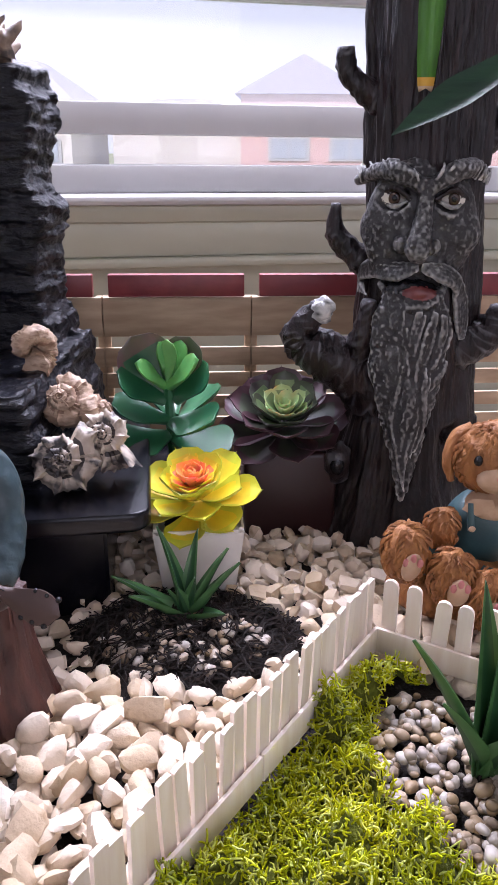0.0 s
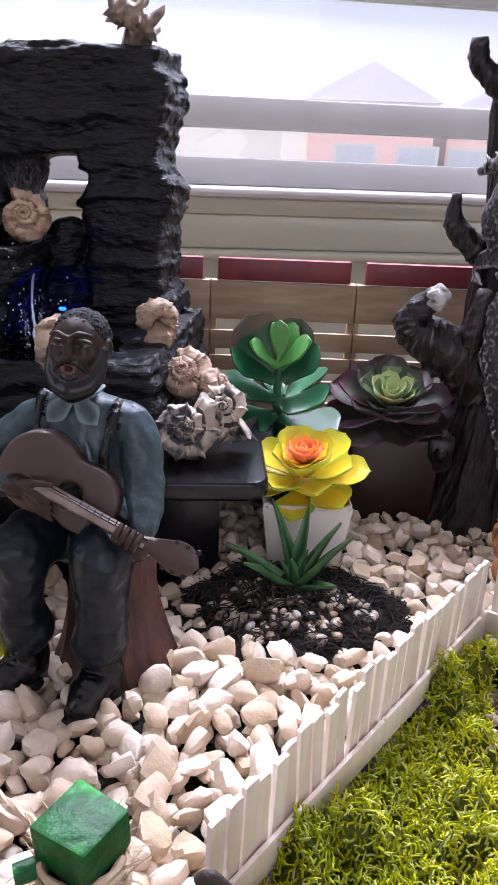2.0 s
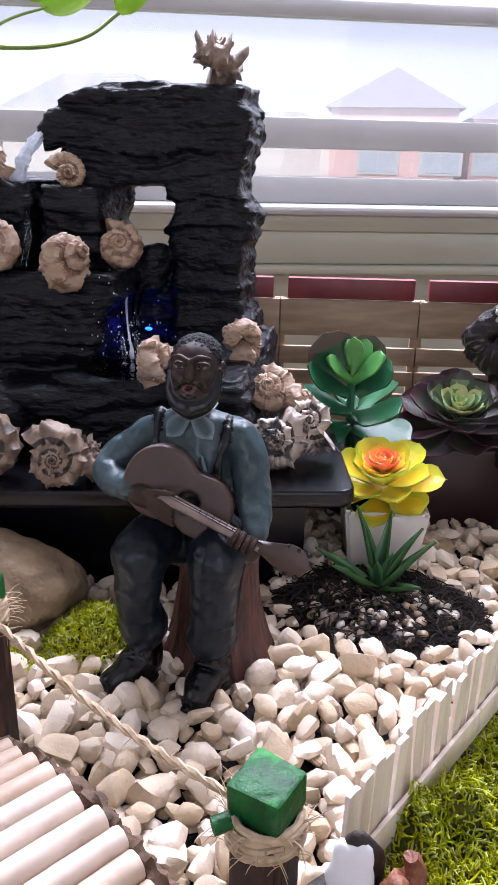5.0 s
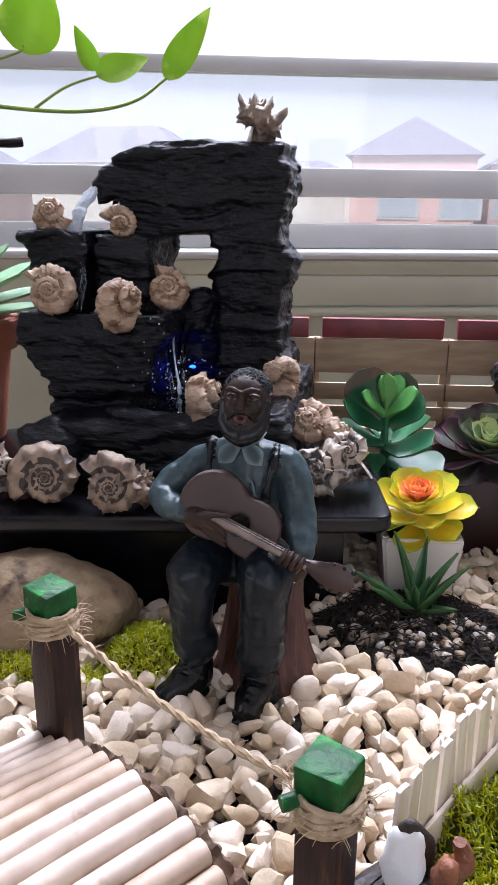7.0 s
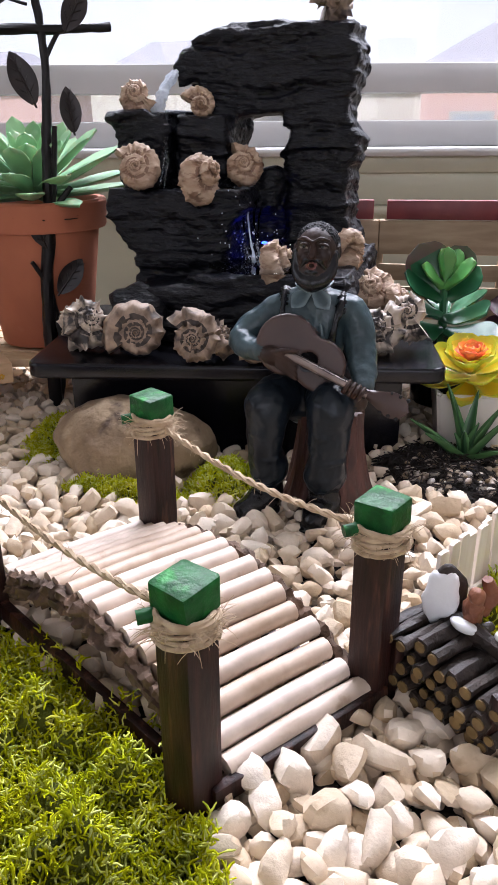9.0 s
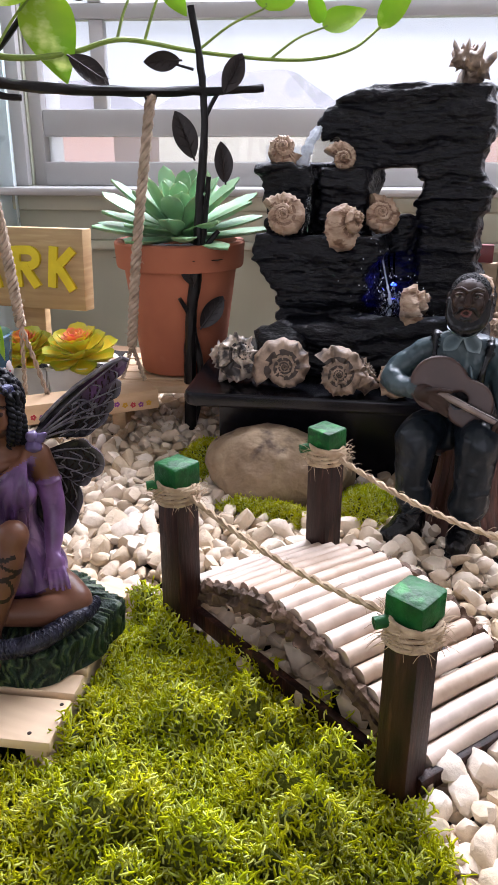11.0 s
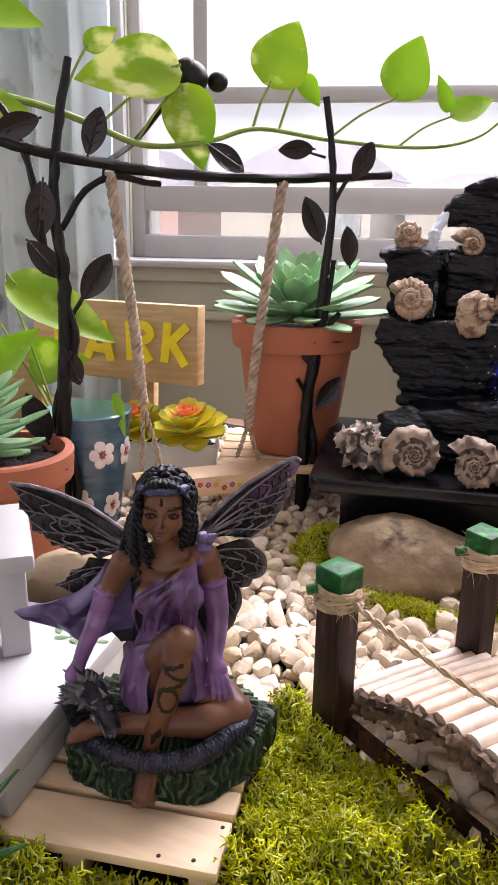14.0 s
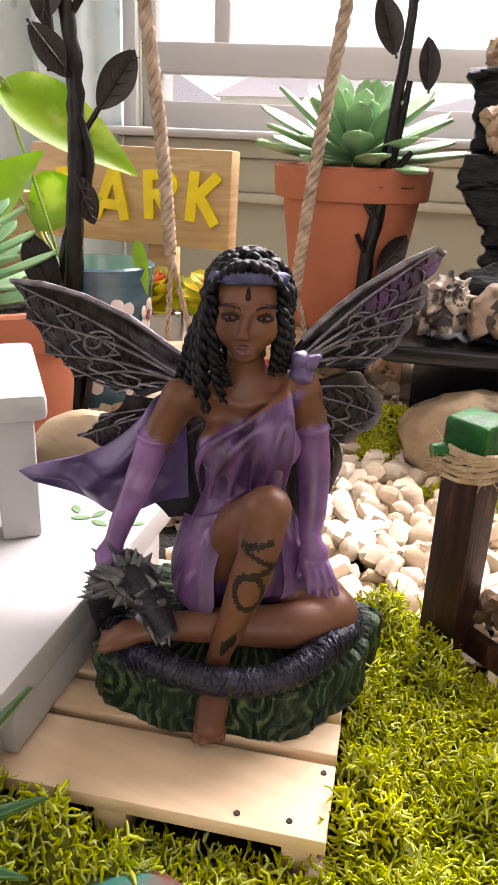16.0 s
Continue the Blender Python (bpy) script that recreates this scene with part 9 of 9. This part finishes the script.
# ---- dark bird figure on the bar and the pothos vine ----
bird = Geo()
blob(bird, (-0.519, 0.419, 0.403), (0.015, 0.014, 0.014), 0, 3, (0, 20, 0))
blob(bird, (-0.501, 0.434, 0.401), (0.0095, 0.0085, 0.0085), 0, 3)
blob(bird, (-0.524, 0.414, 0.411), (0.011, 0.010, 0.007), 0, 3, (0, -30, 40))
tube(bird, [(-0.553, 0.333, 0.328), (-0.556, 0.388, 0.352), (-0.528, 0.414, 0.398)], [0.0022, 0.0026], 6)
tagged(part("bird_figure", bird, METAL, None, ""), "small dark metal bird figure perched on the swing", "figurine")

POTHOS = mat("pothos_leaf", (0.40, 0.56, 0.030), (0.26, 0.44, 0.022), 18, 0.32, bump=0.08, c3=(0.78, 0.80, 0.40), c3scale=30, c3at=0.53, trans=0.5, stretch=(1, 1, 1.5))
POTHOSDARK = mat("green_pothos_leaf", (0.36, 0.55, 0.030), (0.25, 0.44, 0.022), 24, 0.32, bump=0.08, c3=(0.56, 0.68, 0.16), c3scale=30, c3at=0.56, trans=0.5)
VINE = mat("pothos_stem", (0.24, 0.34, 0.05), (0.16, 0.24, 0.04), 60, 0.4, bump=0.1)
vine = thing("pothos_vine", "variegated pothos vine trailing over the swing", "vine", (-0.45, 0.46, 0.36))
g = Geo()
tube(g, [(-0.66, 0.255, 0.385), (-0.6006, 0.3125, 0.371), (-0.568, 0.344, 0.357), (-0.545, 0.367, 0.346), (-0.523, 0.3885, 0.345), (-0.497, 0.414, 0.351), (-0.466, 0.4446, 0.363), (-0.417, 0.493, 0.357), (-0.364, 0.545, 0.354),
         (-0.327, 0.581, 0.357), (-0.298, 0.609, 0.368), (-0.277, 0.630, 0.388)], [0.0030, 0.0026, 0.0019, 0.0014], 8, 0, 70)
wpart("stem", g, VINE, vine)


def pothos(base, tip, width, up, stalk, m, parent=vine, fold=0.25, droop=0.12):
    g = leaf(Geo(), base, tip, width, up, 0.0006, fold, droop, 0, 16, 9, "heart")
    wpart("leaf", g, m, parent)
    b, t = Vector(base), Vector(tip)
    if stalk is not None:
        g = Geo()
        s = Vector(stalk)
        tube(g, [s, s.lerp(b, 0.5) + Vector((0, 0, 0.004)), b, b.lerp(t, 0.08)], [0.0014, 0.0011, 0.0009], 6, 0, 14)
        wpart("leaf_stalk", g, VINE, parent)


# Vine leaves turn their faces towards the camera's view.
CAMERAWARD = Vector((0.5, -0.85, 0.15))
pothos((-0.517, 0.394, 0.408), (-0.580, 0.333, 0.392), 0.058, CAMERAWARD + Vector((0, 0, 0.25)), (-0.568, 0.344, 0.357), POTHOS, droop=0.0)
pothos((-0.516, 0.394, 0.394), (-0.502, 0.408, 0.326), 0.046, CAMERAWARD, (-0.545, 0.367, 0.346), POTHOS, droop=0.0)
pothos((-0.460, 0.452, 0.398), (-0.440, 0.470, 0.452), 0.052, CAMERAWARD, (-0.470, 0.441, 0.362), POTHOS, droop=0.0)
pothos((-0.440, 0.478, 0.410), (-0.425, 0.490, 0.385), 0.020, CAMERAWARD, (-0.452, 0.458, 0.362), POTHOSDARK, droop=0.0)
pothos((-0.369, 0.541, 0.396), (-0.350, 0.556, 0.451), 0.048, CAMERAWARD, (-0.417, 0.493, 0.357), POTHOSDARK, droop=0.0)
pothos((-0.323, 0.585, 0.384), (-0.288, 0.618, 0.404), 0.026, CAMERAWARD + Vector((0, 0, 0.3)), (-0.364, 0.545, 0.354), POTHOSDARK, droop=0.05)
pothos((-0.325, 0.583, 0.388), (-0.336, 0.572, 0.420), 0.017, CAMERAWARD, None, POTHOSDARK, droop=0.0)
pothos((-0.277, 0.630, 0.388), (-0.244, 0.662, 0.450), 0.026, CAMERAWARD, None, POTHOSDARK, droop=0.0)
pothos((-0.573, 0.340, 0.415), (-0.553, 0.357, 0.432), 0.020, CAMERAWARD, (-0.590, 0.324, 0.366), POTHOS, droop=0.0)
pothos((-0.650, 0.265, 0.445), (-0.596, 0.320, 0.431), 0.044, CAMERAWARD + Vector((0, 0, 0.4)), (-0.64, 0.275, 0.383), POTHOSDARK, droop=0.05)
pothos((-0.640, 0.270, 0.372), (-0.600, 0.300, 0.366), 0.030, CAMERAWARD + Vector((0, 0, 0.4)), None, POTHOSDARK, droop=0.05)

# ---- flowerpots, sign and cup at the back ----
def clay_pot(parent, at, rim, foot, h, band, soil=True):
    g = Geo()
    r2 = rim - 0.006
    lathe(g, [(foot, 0), (foot + 0.001, 0.002), (r2 - 0.0015, h - band), (rim - 0.001, h - band + 0.001), (rim, h - band + 0.003), (rim + 0.0015, h - 0.002), (rim, h), (rim - 0.006, h), (rim - 0.008, h - 0.003), (rim - 0.010, h - 0.014), (0.0, h - 0.013)], 56, 0, at)
    wpart("pot", g, TERRA, parent, "terracotta pot with a thick rim")
    g = Geo()
    blob(g, (at[0], at[1], at[2] + h - 0.014), (rim - 0.009, rim - 0.009, 0.006), 0, 4, rough=0.5, freq=180)
    wpart("soil", g, SOIL, parent)


big = thing("potted_echeveria", "pale green echeveria in a terracotta pot on a slatted stand", "potted plant", (-0.449, 0.512, 0.052))
clay_pot(big, (-0.449, 0.512, 0.054), 0.0655, 0.043, 0.134, 0.027)
rosette(big, (-0.449, 0.512, 0.192), [
    (11, 0.086, 0.024, 5, 0.008, 0.0, PALESUCC, None), (10, 0.080, 0.024, 18, 0.007, 0.004, PALESUCC, None), (9, 0.070, 0.023, 34, 0.006, 0.008, PALESUCC, None),
    (7, 0.060, 0.021, 50, 0.005, 0.010, PALESUCC, None), (5, 0.050, 0.018, 64, 0.003, 0.012, PALESUCC, None), (3, 0.036, 0.013, 78, 0.002, 0.014, PALESUCC, None)], "spoon", (10, 4, 0), 11, 0.0042, 0.22)
stand = thing("plant_stand", "pale wooden slatted plant stand under the terracotta pot", "plant stand", (-0.449, 0.512, 0.0))
for k in range(5):
    g = Geo()
    box(g, (0, -0.056 + 0.028 * k, 0.047), (0.150, 0.024, 0.008), 0, 0.001)
    g.move(pose(-0.449, 0.512, 0, 0, 0, 20))
    wpart("slat", g, PALEWOOD, stand)
for k in (-1, 1):
    g = Geo()
    box(g, (k * 0.062, 0, 0.0205), (0.014, 0.134, 0.044), 0, 0.001)
    g.move(pose(-0.449, 0.512, 0, 0, 0, 20))
    wpart("bearer", g, PALEWOOD, stand)

pot2 = thing("potted_succulent", "grey-green succulent in a terracotta pot with dark soil", "potted plant", (-0.592, 0.235, 0.0))
clay_pot(pot2, (-0.604, 0.243, -0.006), 0.0570, 0.042, 0.107, 0.026)
rosette(pot2, (-0.626, 0.236, 0.097), [
    (9, 0.058, 0.015, 12, 0.004, 0.0, PALESUCC, None), (9, 0.056, 0.012, 14, 0.004, 0.012, PALESUCC, None), (9, 0.052, 0.012, 18, 0.003, 0.026, PALESUCC, None),
    (8, 0.045, 0.012, 26, 0.003, 0.040, PALESUCC, None), (6, 0.034, 0.010, 50, 0.002, 0.050, PALESUCC, None)], "spoon", (6, 8, 0), 13, 0.0050, 0.10)

yellow_succulent((-0.547, 0.462, -0.004), 0.062, 0.066, 24, (14, 0, 0), 21, 1.0)
yellow_succulent((-0.614, 0.462, -0.004), 0.058, 0.060, 20, (14, 0, 0), 22, 0.95)

SIGNWOOD = mat("sign_pine", (0.50, 0.34, 0.17), (0.40, 0.255, 0.12), 18, 0.55, bump=0.2, stretch=(1, 1, 9), dist=0.0006, c3=(0.56, 0.40, 0.22), c3scale=14, c3at=0.58)
LETTER = mat("yellow_foam_letter", (0.80, 0.62, 0.004), (0.70, 0.53, 0.004), 60, 0.5, bump=0.15)
sign = thing("park_sign", "wooden board sign with yellow letters reading PARK", "sign", (-0.645, 0.49, 0.0))
SG = pose(-0.6650, 0.5045, 0.1515, -3, 0, 3)
g = Geo()
box(g, (0, 0, 0), (0.213, 0.020, 0.087), 0, 0.0015)
g.move(SG)
board = wpart("board", g, SIGNWOOD, sign)
g = Geo()
box(g, (0.030, 0.012, -0.098), (0.030, 0.012, 0.118), 0, 0.001)
g.move(SG)
wpart("post", g, SIGNWOOD, sign)


def stroke(g, pts, w=0.0082, d=0.0035):
    """A flat-faced stroke of a letter."""
    pts = [Vector((x, 0, z)) for x, z in pts]
    v, f = [], []
    for i, p in enumerate(pts):
        t = (pts[min(i + 1, len(pts) - 1)] - pts[max(i - 1, 0)]).normalized()
        s = Vector((t.z, 0, -t.x)) * w / 2
        for y in (0, -d):
            v += [p + s + Vector((0, y, 0)), p - s + Vector((0, y, 0))]
    for i in range(len(pts) - 1):
        a, b = i * 4, i * 4 + 4
        f += [(a + 2, a + 3, b + 3, b + 2), (a, b, b + 1, a + 1), (a, a + 2, b + 2, b), (a + 1, b + 1, b + 3, a + 3)]
    e = len(pts) * 4 - 4
    f += [(0, 1, 3, 2), (e, e + 2, e + 3, e + 1)]
    g.add(v, f)


arc = [(0.006 + 0.009 * math.sin(radians(a)), 0.0105 + 0.008 * math.cos(radians(a))) for a in range(0, 181, 20)]
GLYPH = {"P": [[(-0.007, -0.019), (-0.007, 0.0225)], [(-0.007, 0.0185)] + arc + [(-0.007, 0.0025)]],
         "A": [[(-0.014, -0.019), (-0.001, 0.0225)], [(0.014, -0.019), (0.001, 0.0225)], [(-0.009, -0.007), (0.009, -0.007)]],
         "R": [[(-0.008, -0.019), (-0.008, 0.0225)], [(-0.008, 0.0185)] + arc + [(-0.008, 0.0025)], [(0.001, 0.002), (0.014, -0.019)]],
         "K": [[(-0.009, -0.019), (-0.009, 0.0225)], [(-0.007, -0.001), (0.012, 0.0215)], [(-0.003, 0.003), (0.014, -0.019)]]}
for ch, x in zip("PARK", (-0.062, -0.014, 0.034, 0.080)):
    g = Geo()
    for n, s in enumerate(GLYPH[ch]):
        o = len(g.v)
        stroke(g, s, 0.0088, 0.0035 + 0.0003 * n)
    g.move(SG @ Matrix.Translation((x, -0.0102, -0.002 + 0.002 * (ch in "RK"))) @ Matrix.Diagonal((1.12, 1, 1.06, 1)) @ Matrix.Rotation(radians({"P": -3, "A": 4, "R": -2, "K": 5}[ch]), 4, "Y"))
    ob = part("letter", g, LETTER, None, "yellow letter " + ch, False)
    ob.parent = board
    ob.matrix_parent_inverse = Matrix()
# a second pale board behind the cup
g = Geo()
box(g, (-0.775, 0.40, 0.075), (0.14, 0.02, 0.16), 0, 0.0015, (0, 0, 25))
tagged(part("wooden_board", g, SIGNWOOD), "pale pine board standing behind the flowerpots", "board")

CUPBLUE = mat("blue_brushed_glaze", (0.030, 0.085, 0.14), (0.055, 0.14, 0.20), 40, 0.25, bump=0.05, coat=0.5, stretch=(1, 1, 3), c3=(0.02, 0.05, 0.09), c3scale=30, c3at=0.58)
CUPIN = mat("celadon_glaze", (0.24, 0.38, 0.33), (0.18, 0.31, 0.27), 20, 0.25, bump=0.04, coat=0.5)
FLW = mat("white_flower_glaze", (0.75, 0.70, 0.68), (0.65, 0.58, 0.58), 60, 0.3, coat=0.4)
FLP = mat("pink_stamen_glaze", (0.55, 0.10, 0.14), (0.45, 0.08, 0.12), 60, 0.3)
cup = thing("ceramic_cup", "blue glazed cup with white flowers and celadon inside", "cup", (-0.572, 0.332, 0.0))
CC = (-0.592, 0.345, -0.009)
prof = [(0.023, 0), (0.0255, 0.004), (0.032, 0.05), (0.0375, 0.092), (0.0405, 0.118), (0.0412, 0.1215), (0.0395, 0.123)]
g = Geo()
lathe(g, prof, 56, 0, CC)
g.m[-1] = 0
g.f.pop(), g.m.pop()
lathe(g, [(0.0395, 0.123), (0.038, 0.118), (0.0345, 0.092), (0.029, 0.05), (0.0, 0.045)], 56, 1, CC)
g.f.pop(), g.m.pop()
body = wpart("cup_body", g, [CUPBLUE, CUPIN], cup)


def cup_at(a, z, off):
    r = float(np.interp(z, [p[1] for p in prof], [p[0] for p in prof])) + off
    return Vector((CC[0] + r * math.cos(a), CC[1] + r * math.sin(a), CC[2] + z))


for a0, z0, s in [(-0.62, 0.088, 1.0), (-1.25, 0.040, 1.05), (-2.0, 0.085, 1.0), (-0.25, 0.035, 0.9), (0.2, 0.085, 1.0), (-2.6, 0.04, 1.0)]:
    g = Geo()
    for k in range(5):
        q = k * 1.257 + a0
        c = cup_at(a0 + 0.0078 * s * math.cos(q) / 0.04, z0 + 0.0085 * s * math.sin(q), 0.0002)
        blob(g, c, (0.0055 * s, 0.0009, 0.0058 * s), 0, 2, (0, 0, math.degrees(a0) + 90))
    for k in range(7):
        q = k * 0.9
        tube(g, [cup_at(a0, z0, 0.0013), cup_at(a0 + 0.004 * math.cos(q) / 0.04, z0 + 0.005 * math.sin(q), 0.0014)], [0.0004, 0.0006], 4, 1, 3)
    fl = part("painted_flower", g, [FLW, FLP])
    fl.parent = body
    fl.matrix_parent_inverse = Matrix()
pp = thing("pothos_plant", "young pothos leaves rising from the blue cup", "house plant", (-0.60, 0.33, 0.03))
for base, tip, w, up, st in [((-0.640, 0.305, 0.232), (-0.556, 0.345, 0.182), 0.046, (0.4, -0.7, 0.6), (-0.606, 0.340, 0.05)),
                             ((-0.700, 0.290, 0.118), (-0.612, 0.300, 0.192), 0.050, (0.45, -0.8, 0.35), (-0.612, 0.345, 0.05)),
                             ((-0.660, 0.350, 0.150), (-0.598, 0.352, 0.160), 0.046, (0.3, -0.9, 0.3), (-0.604, 0.350, 0.05)),
                             ((-0.560, 0.345, 0.132), (-0.545, 0.335, 0.095), 0.010, (0.4, -0.8, 0.3), None),
                             ((-0.690, 0.320, 0.225), (-0.668, 0.315, 0.262), 0.030, (0.4, -0.8, 0.3), (-0.61, 0.35, 0.06))]:
    pothos(base, tip, w, up, st, POTHOSDARK, pp, 0.3, 0.10)

# ---- white bench on its platform, pallet, carved ring ----
PM = pose(-0.4026, 0.060, 0, 0, 0, 9.0)
platform = thing("platform", "white painted wooden platform with printed green leaves", "platform", (-0.50, 0.06, 0.0))
g = Geo()
box(g, (-0.15, 0.008, 0.0365), (0.30, 0.154, 0.013), 0, 0.0015)
g.move(PM)
deck = wpart("deck", g, WHITEPAINT, platform)
for y in (-0.062, 0.076):
    g = Geo()
    box(g, (-0.15, y, 0.0218), (0.29, 0.012, 0.0164), 0, 0.001)
    g.move(PM)
    wpart("apron", g, WHITEPAINT, platform)
g = Geo()
box(g, (-0.0045, 0.007, 0.0218), (0.008, 0.126, 0.0164), 0, 0.001)
g.move(PM)
wpart("apron", g, WHITEPAINT, platform)
LEAFINK = mat("printed_green_leaf", (0.13, 0.24, 0.10), (0.09, 0.18, 0.08), 60, 0.5)
g = Geo()
for k, (x, y, a) in enumerate([(-0.030, 0.050, 20), (-0.024, 0.056, 70), (-0.020, 0.048, -15), (-0.014, 0.054, 40), (-0.011, 0.047, -30), (-0.036, 0.057, 130), (-0.005, 0.053, 10)]):
    d = Vector((math.cos(radians(a)), math.sin(radians(a)), 0)) * 0.0044
    leaf(g, Vector((x, y, 0.0434)) - d, Vector((x, y, 0.0434)) + d, 0.0038, (0, 0, 1), 0.0002, 0, 0, 0, 7, 3, "oval")
g.move(PM)
lf = part("printed_leaf", g, LEAFINK)
lf.parent = deck
lf.matrix_parent_inverse = Matrix()

bench = thing("bench", "small white painted wooden garden bench", "bench", (-0.53, 0.11, 0.043))
BM_ = pose(-0.4683, 0.1089, 0.043, 0, 0, 43.0)


def bench_part(name, c, size, bev=0.0016):
    g = Geo()
    box(g, c, size, 0, bev)
    g.move(BM_)
    wpart(name, g, WHITEPAINT, bench)


for x in (-0.008, -0.150):
    bench_part("leg", (x, -0.028, 0.028), (0.016, 0.014, 0.056))
    bench_part("leg", (x, 0.032, 0.028), (0.016, 0.014, 0.056))
    bench_part("armrest", (x + 0.002, -0.002, 0.0605), (0.022, 0.084, 0.0115), 0.003)
    bench_part("side_rail", (x, 0.002, 0.024), (0.010, 0.046, 0.010))
bench_part("apron", (-0.079, -0.030, 0.024), (0.126, 0.008, 0.012))
for k in range(4):
    bench_part("slat", (-0.079, -0.022 + 0.015 * k, 0.034), (0.126, 0.012, 0.006))

pallet = thing("pallet", "small pale wooden pallet of flat planks", "pallet", (-0.34, 0.06, 0.0))
PL = pose(-0.2924, 0.0182, 0, 0, 0, 12.3)
rf = random.Random(9)
PLANK = mat("pale_pallet_plank", (0.72, 0.54, 0.35), (0.63, 0.45, 0.28), 16, 0.55, bump=0.15, stretch=(1.2, 9, 9), dist=0.0005, rand=0.05, c3=(0.55, 0.37, 0.21), c3scale=11, c3at=0.66)
for y0, y1 in [(0.0, 0.030), (0.0345, 0.0495), (0.0540, 0.0655), (0.0695, 0.0995), (0.104, 0.119), (0.1235, 0.1400)]:
    g = Geo()
    box(g, (-0.068, (y0 + y1) / 2, 0.0102), (0.136 + rf.uniform(-0.002, 0.001), y1 - y0, 0.0056), 0, 0.0007)
    g.move(PL)
    wpart("plank", g, PLANK, pallet)
for x in (-0.008, -0.068, -0.128):
    g = Geo()
    box(g, (x, 0.070, 0.0005), (0.011, 0.138, 0.0135), 0, 0.0006)
    g.move(PL)
    wpart("bearer", g, PLANK, pallet)
NAIL = mat("dark_knot", (0.03, 0.015, 0.010), (0.02, 0.010, 0.008), 90, 0.7)
for x, y in [(-0.012, 0.005), (-0.004, 0.026), (-0.028, 0.004)]:
    g = Geo()
    lathe(g, [(0.0011, 0), (0.0009, 0.0004)], 8, 0, (x, y, 0.0130))
    g.move(PL)
    wpart("nail_head", g, NAIL, pallet)

CARVED = mat("carved_tan_stone", (0.50, 0.38, 0.25), (0.40, 0.29, 0.18), 50, 0.8, bump=0.5, bscale=220, dist=0.001, c3=(0.28, 0.19, 0.11), c3scale=40, c3at=0.66)
ring = thing("carved_stone", "round tan stone with carved marks leaning behind the bench", "stone", (-0.478, 0.172, 0.0))
RM = pose(-0.478, 0.176, 0.035, -58, 0, 24)
g = Geo()
lathe(g, [(0.0, -0.007), (0.037, -0.007), (0.041, -0.004), (0.042, 0.0), (0.040, 0.005), (0.034, 0.0075), (0.0, 0.0078)], 44)
for i, p in enumerate(g.v):
    v = Vector(p)
    g.v[i] = tuple(v * (1 + 0.06 * noise.noise(v * 60)))
g.move(RM)
wpart("disc", g, CARVED, ring)
for k in range(16):
    a = k * 0.3927
    g = Geo()
    box(g, (0.0345 * math.cos(a), 0.0345 * math.sin(a), 0.0075), (0.0068, 0.0022 if k % 2 else 0.0045, 0.0014), 0, 0.0005, (0, 0, math.degrees(a)))
    g.move(RM)
    wpart("carved_mark", g, BARK, ring)

# red and teal dome and an aloe at the near corner
dome = mat("red_teal_glaze", (0.36, 0.05, 0.06), (0.30, 0.035, 0.05), 60, 0.3, coat=0.4, c3=(0.05, 0.20, 0.18), c3scale=34, c3at=0.52)
g = Geo()
lathe(g, [(0.020, 0), (0.022, 0.004), (0.020, 0.010), (0.013, 0.016), (0.0, 0.0185)], 32, 0, (-0.3325, -0.026, -0.004))
tagged(part("mushroom_cap", g, dome), "small glazed red and teal dome in the moss", "ornament")
aloe("aloe", (-0.408, -0.040, 0.004), [(0.046, 0.020, 0.030, 0.010), (0.052, 0.006, 0.020, 0.010), (0.050, -0.010, 0.026, 0.010), (0.030, 0.030, 0.05, 0.010), (0.0, 0.02, 0.06, 0.010), (-0.03, 0.0, 0.05, 0.010)], 5)
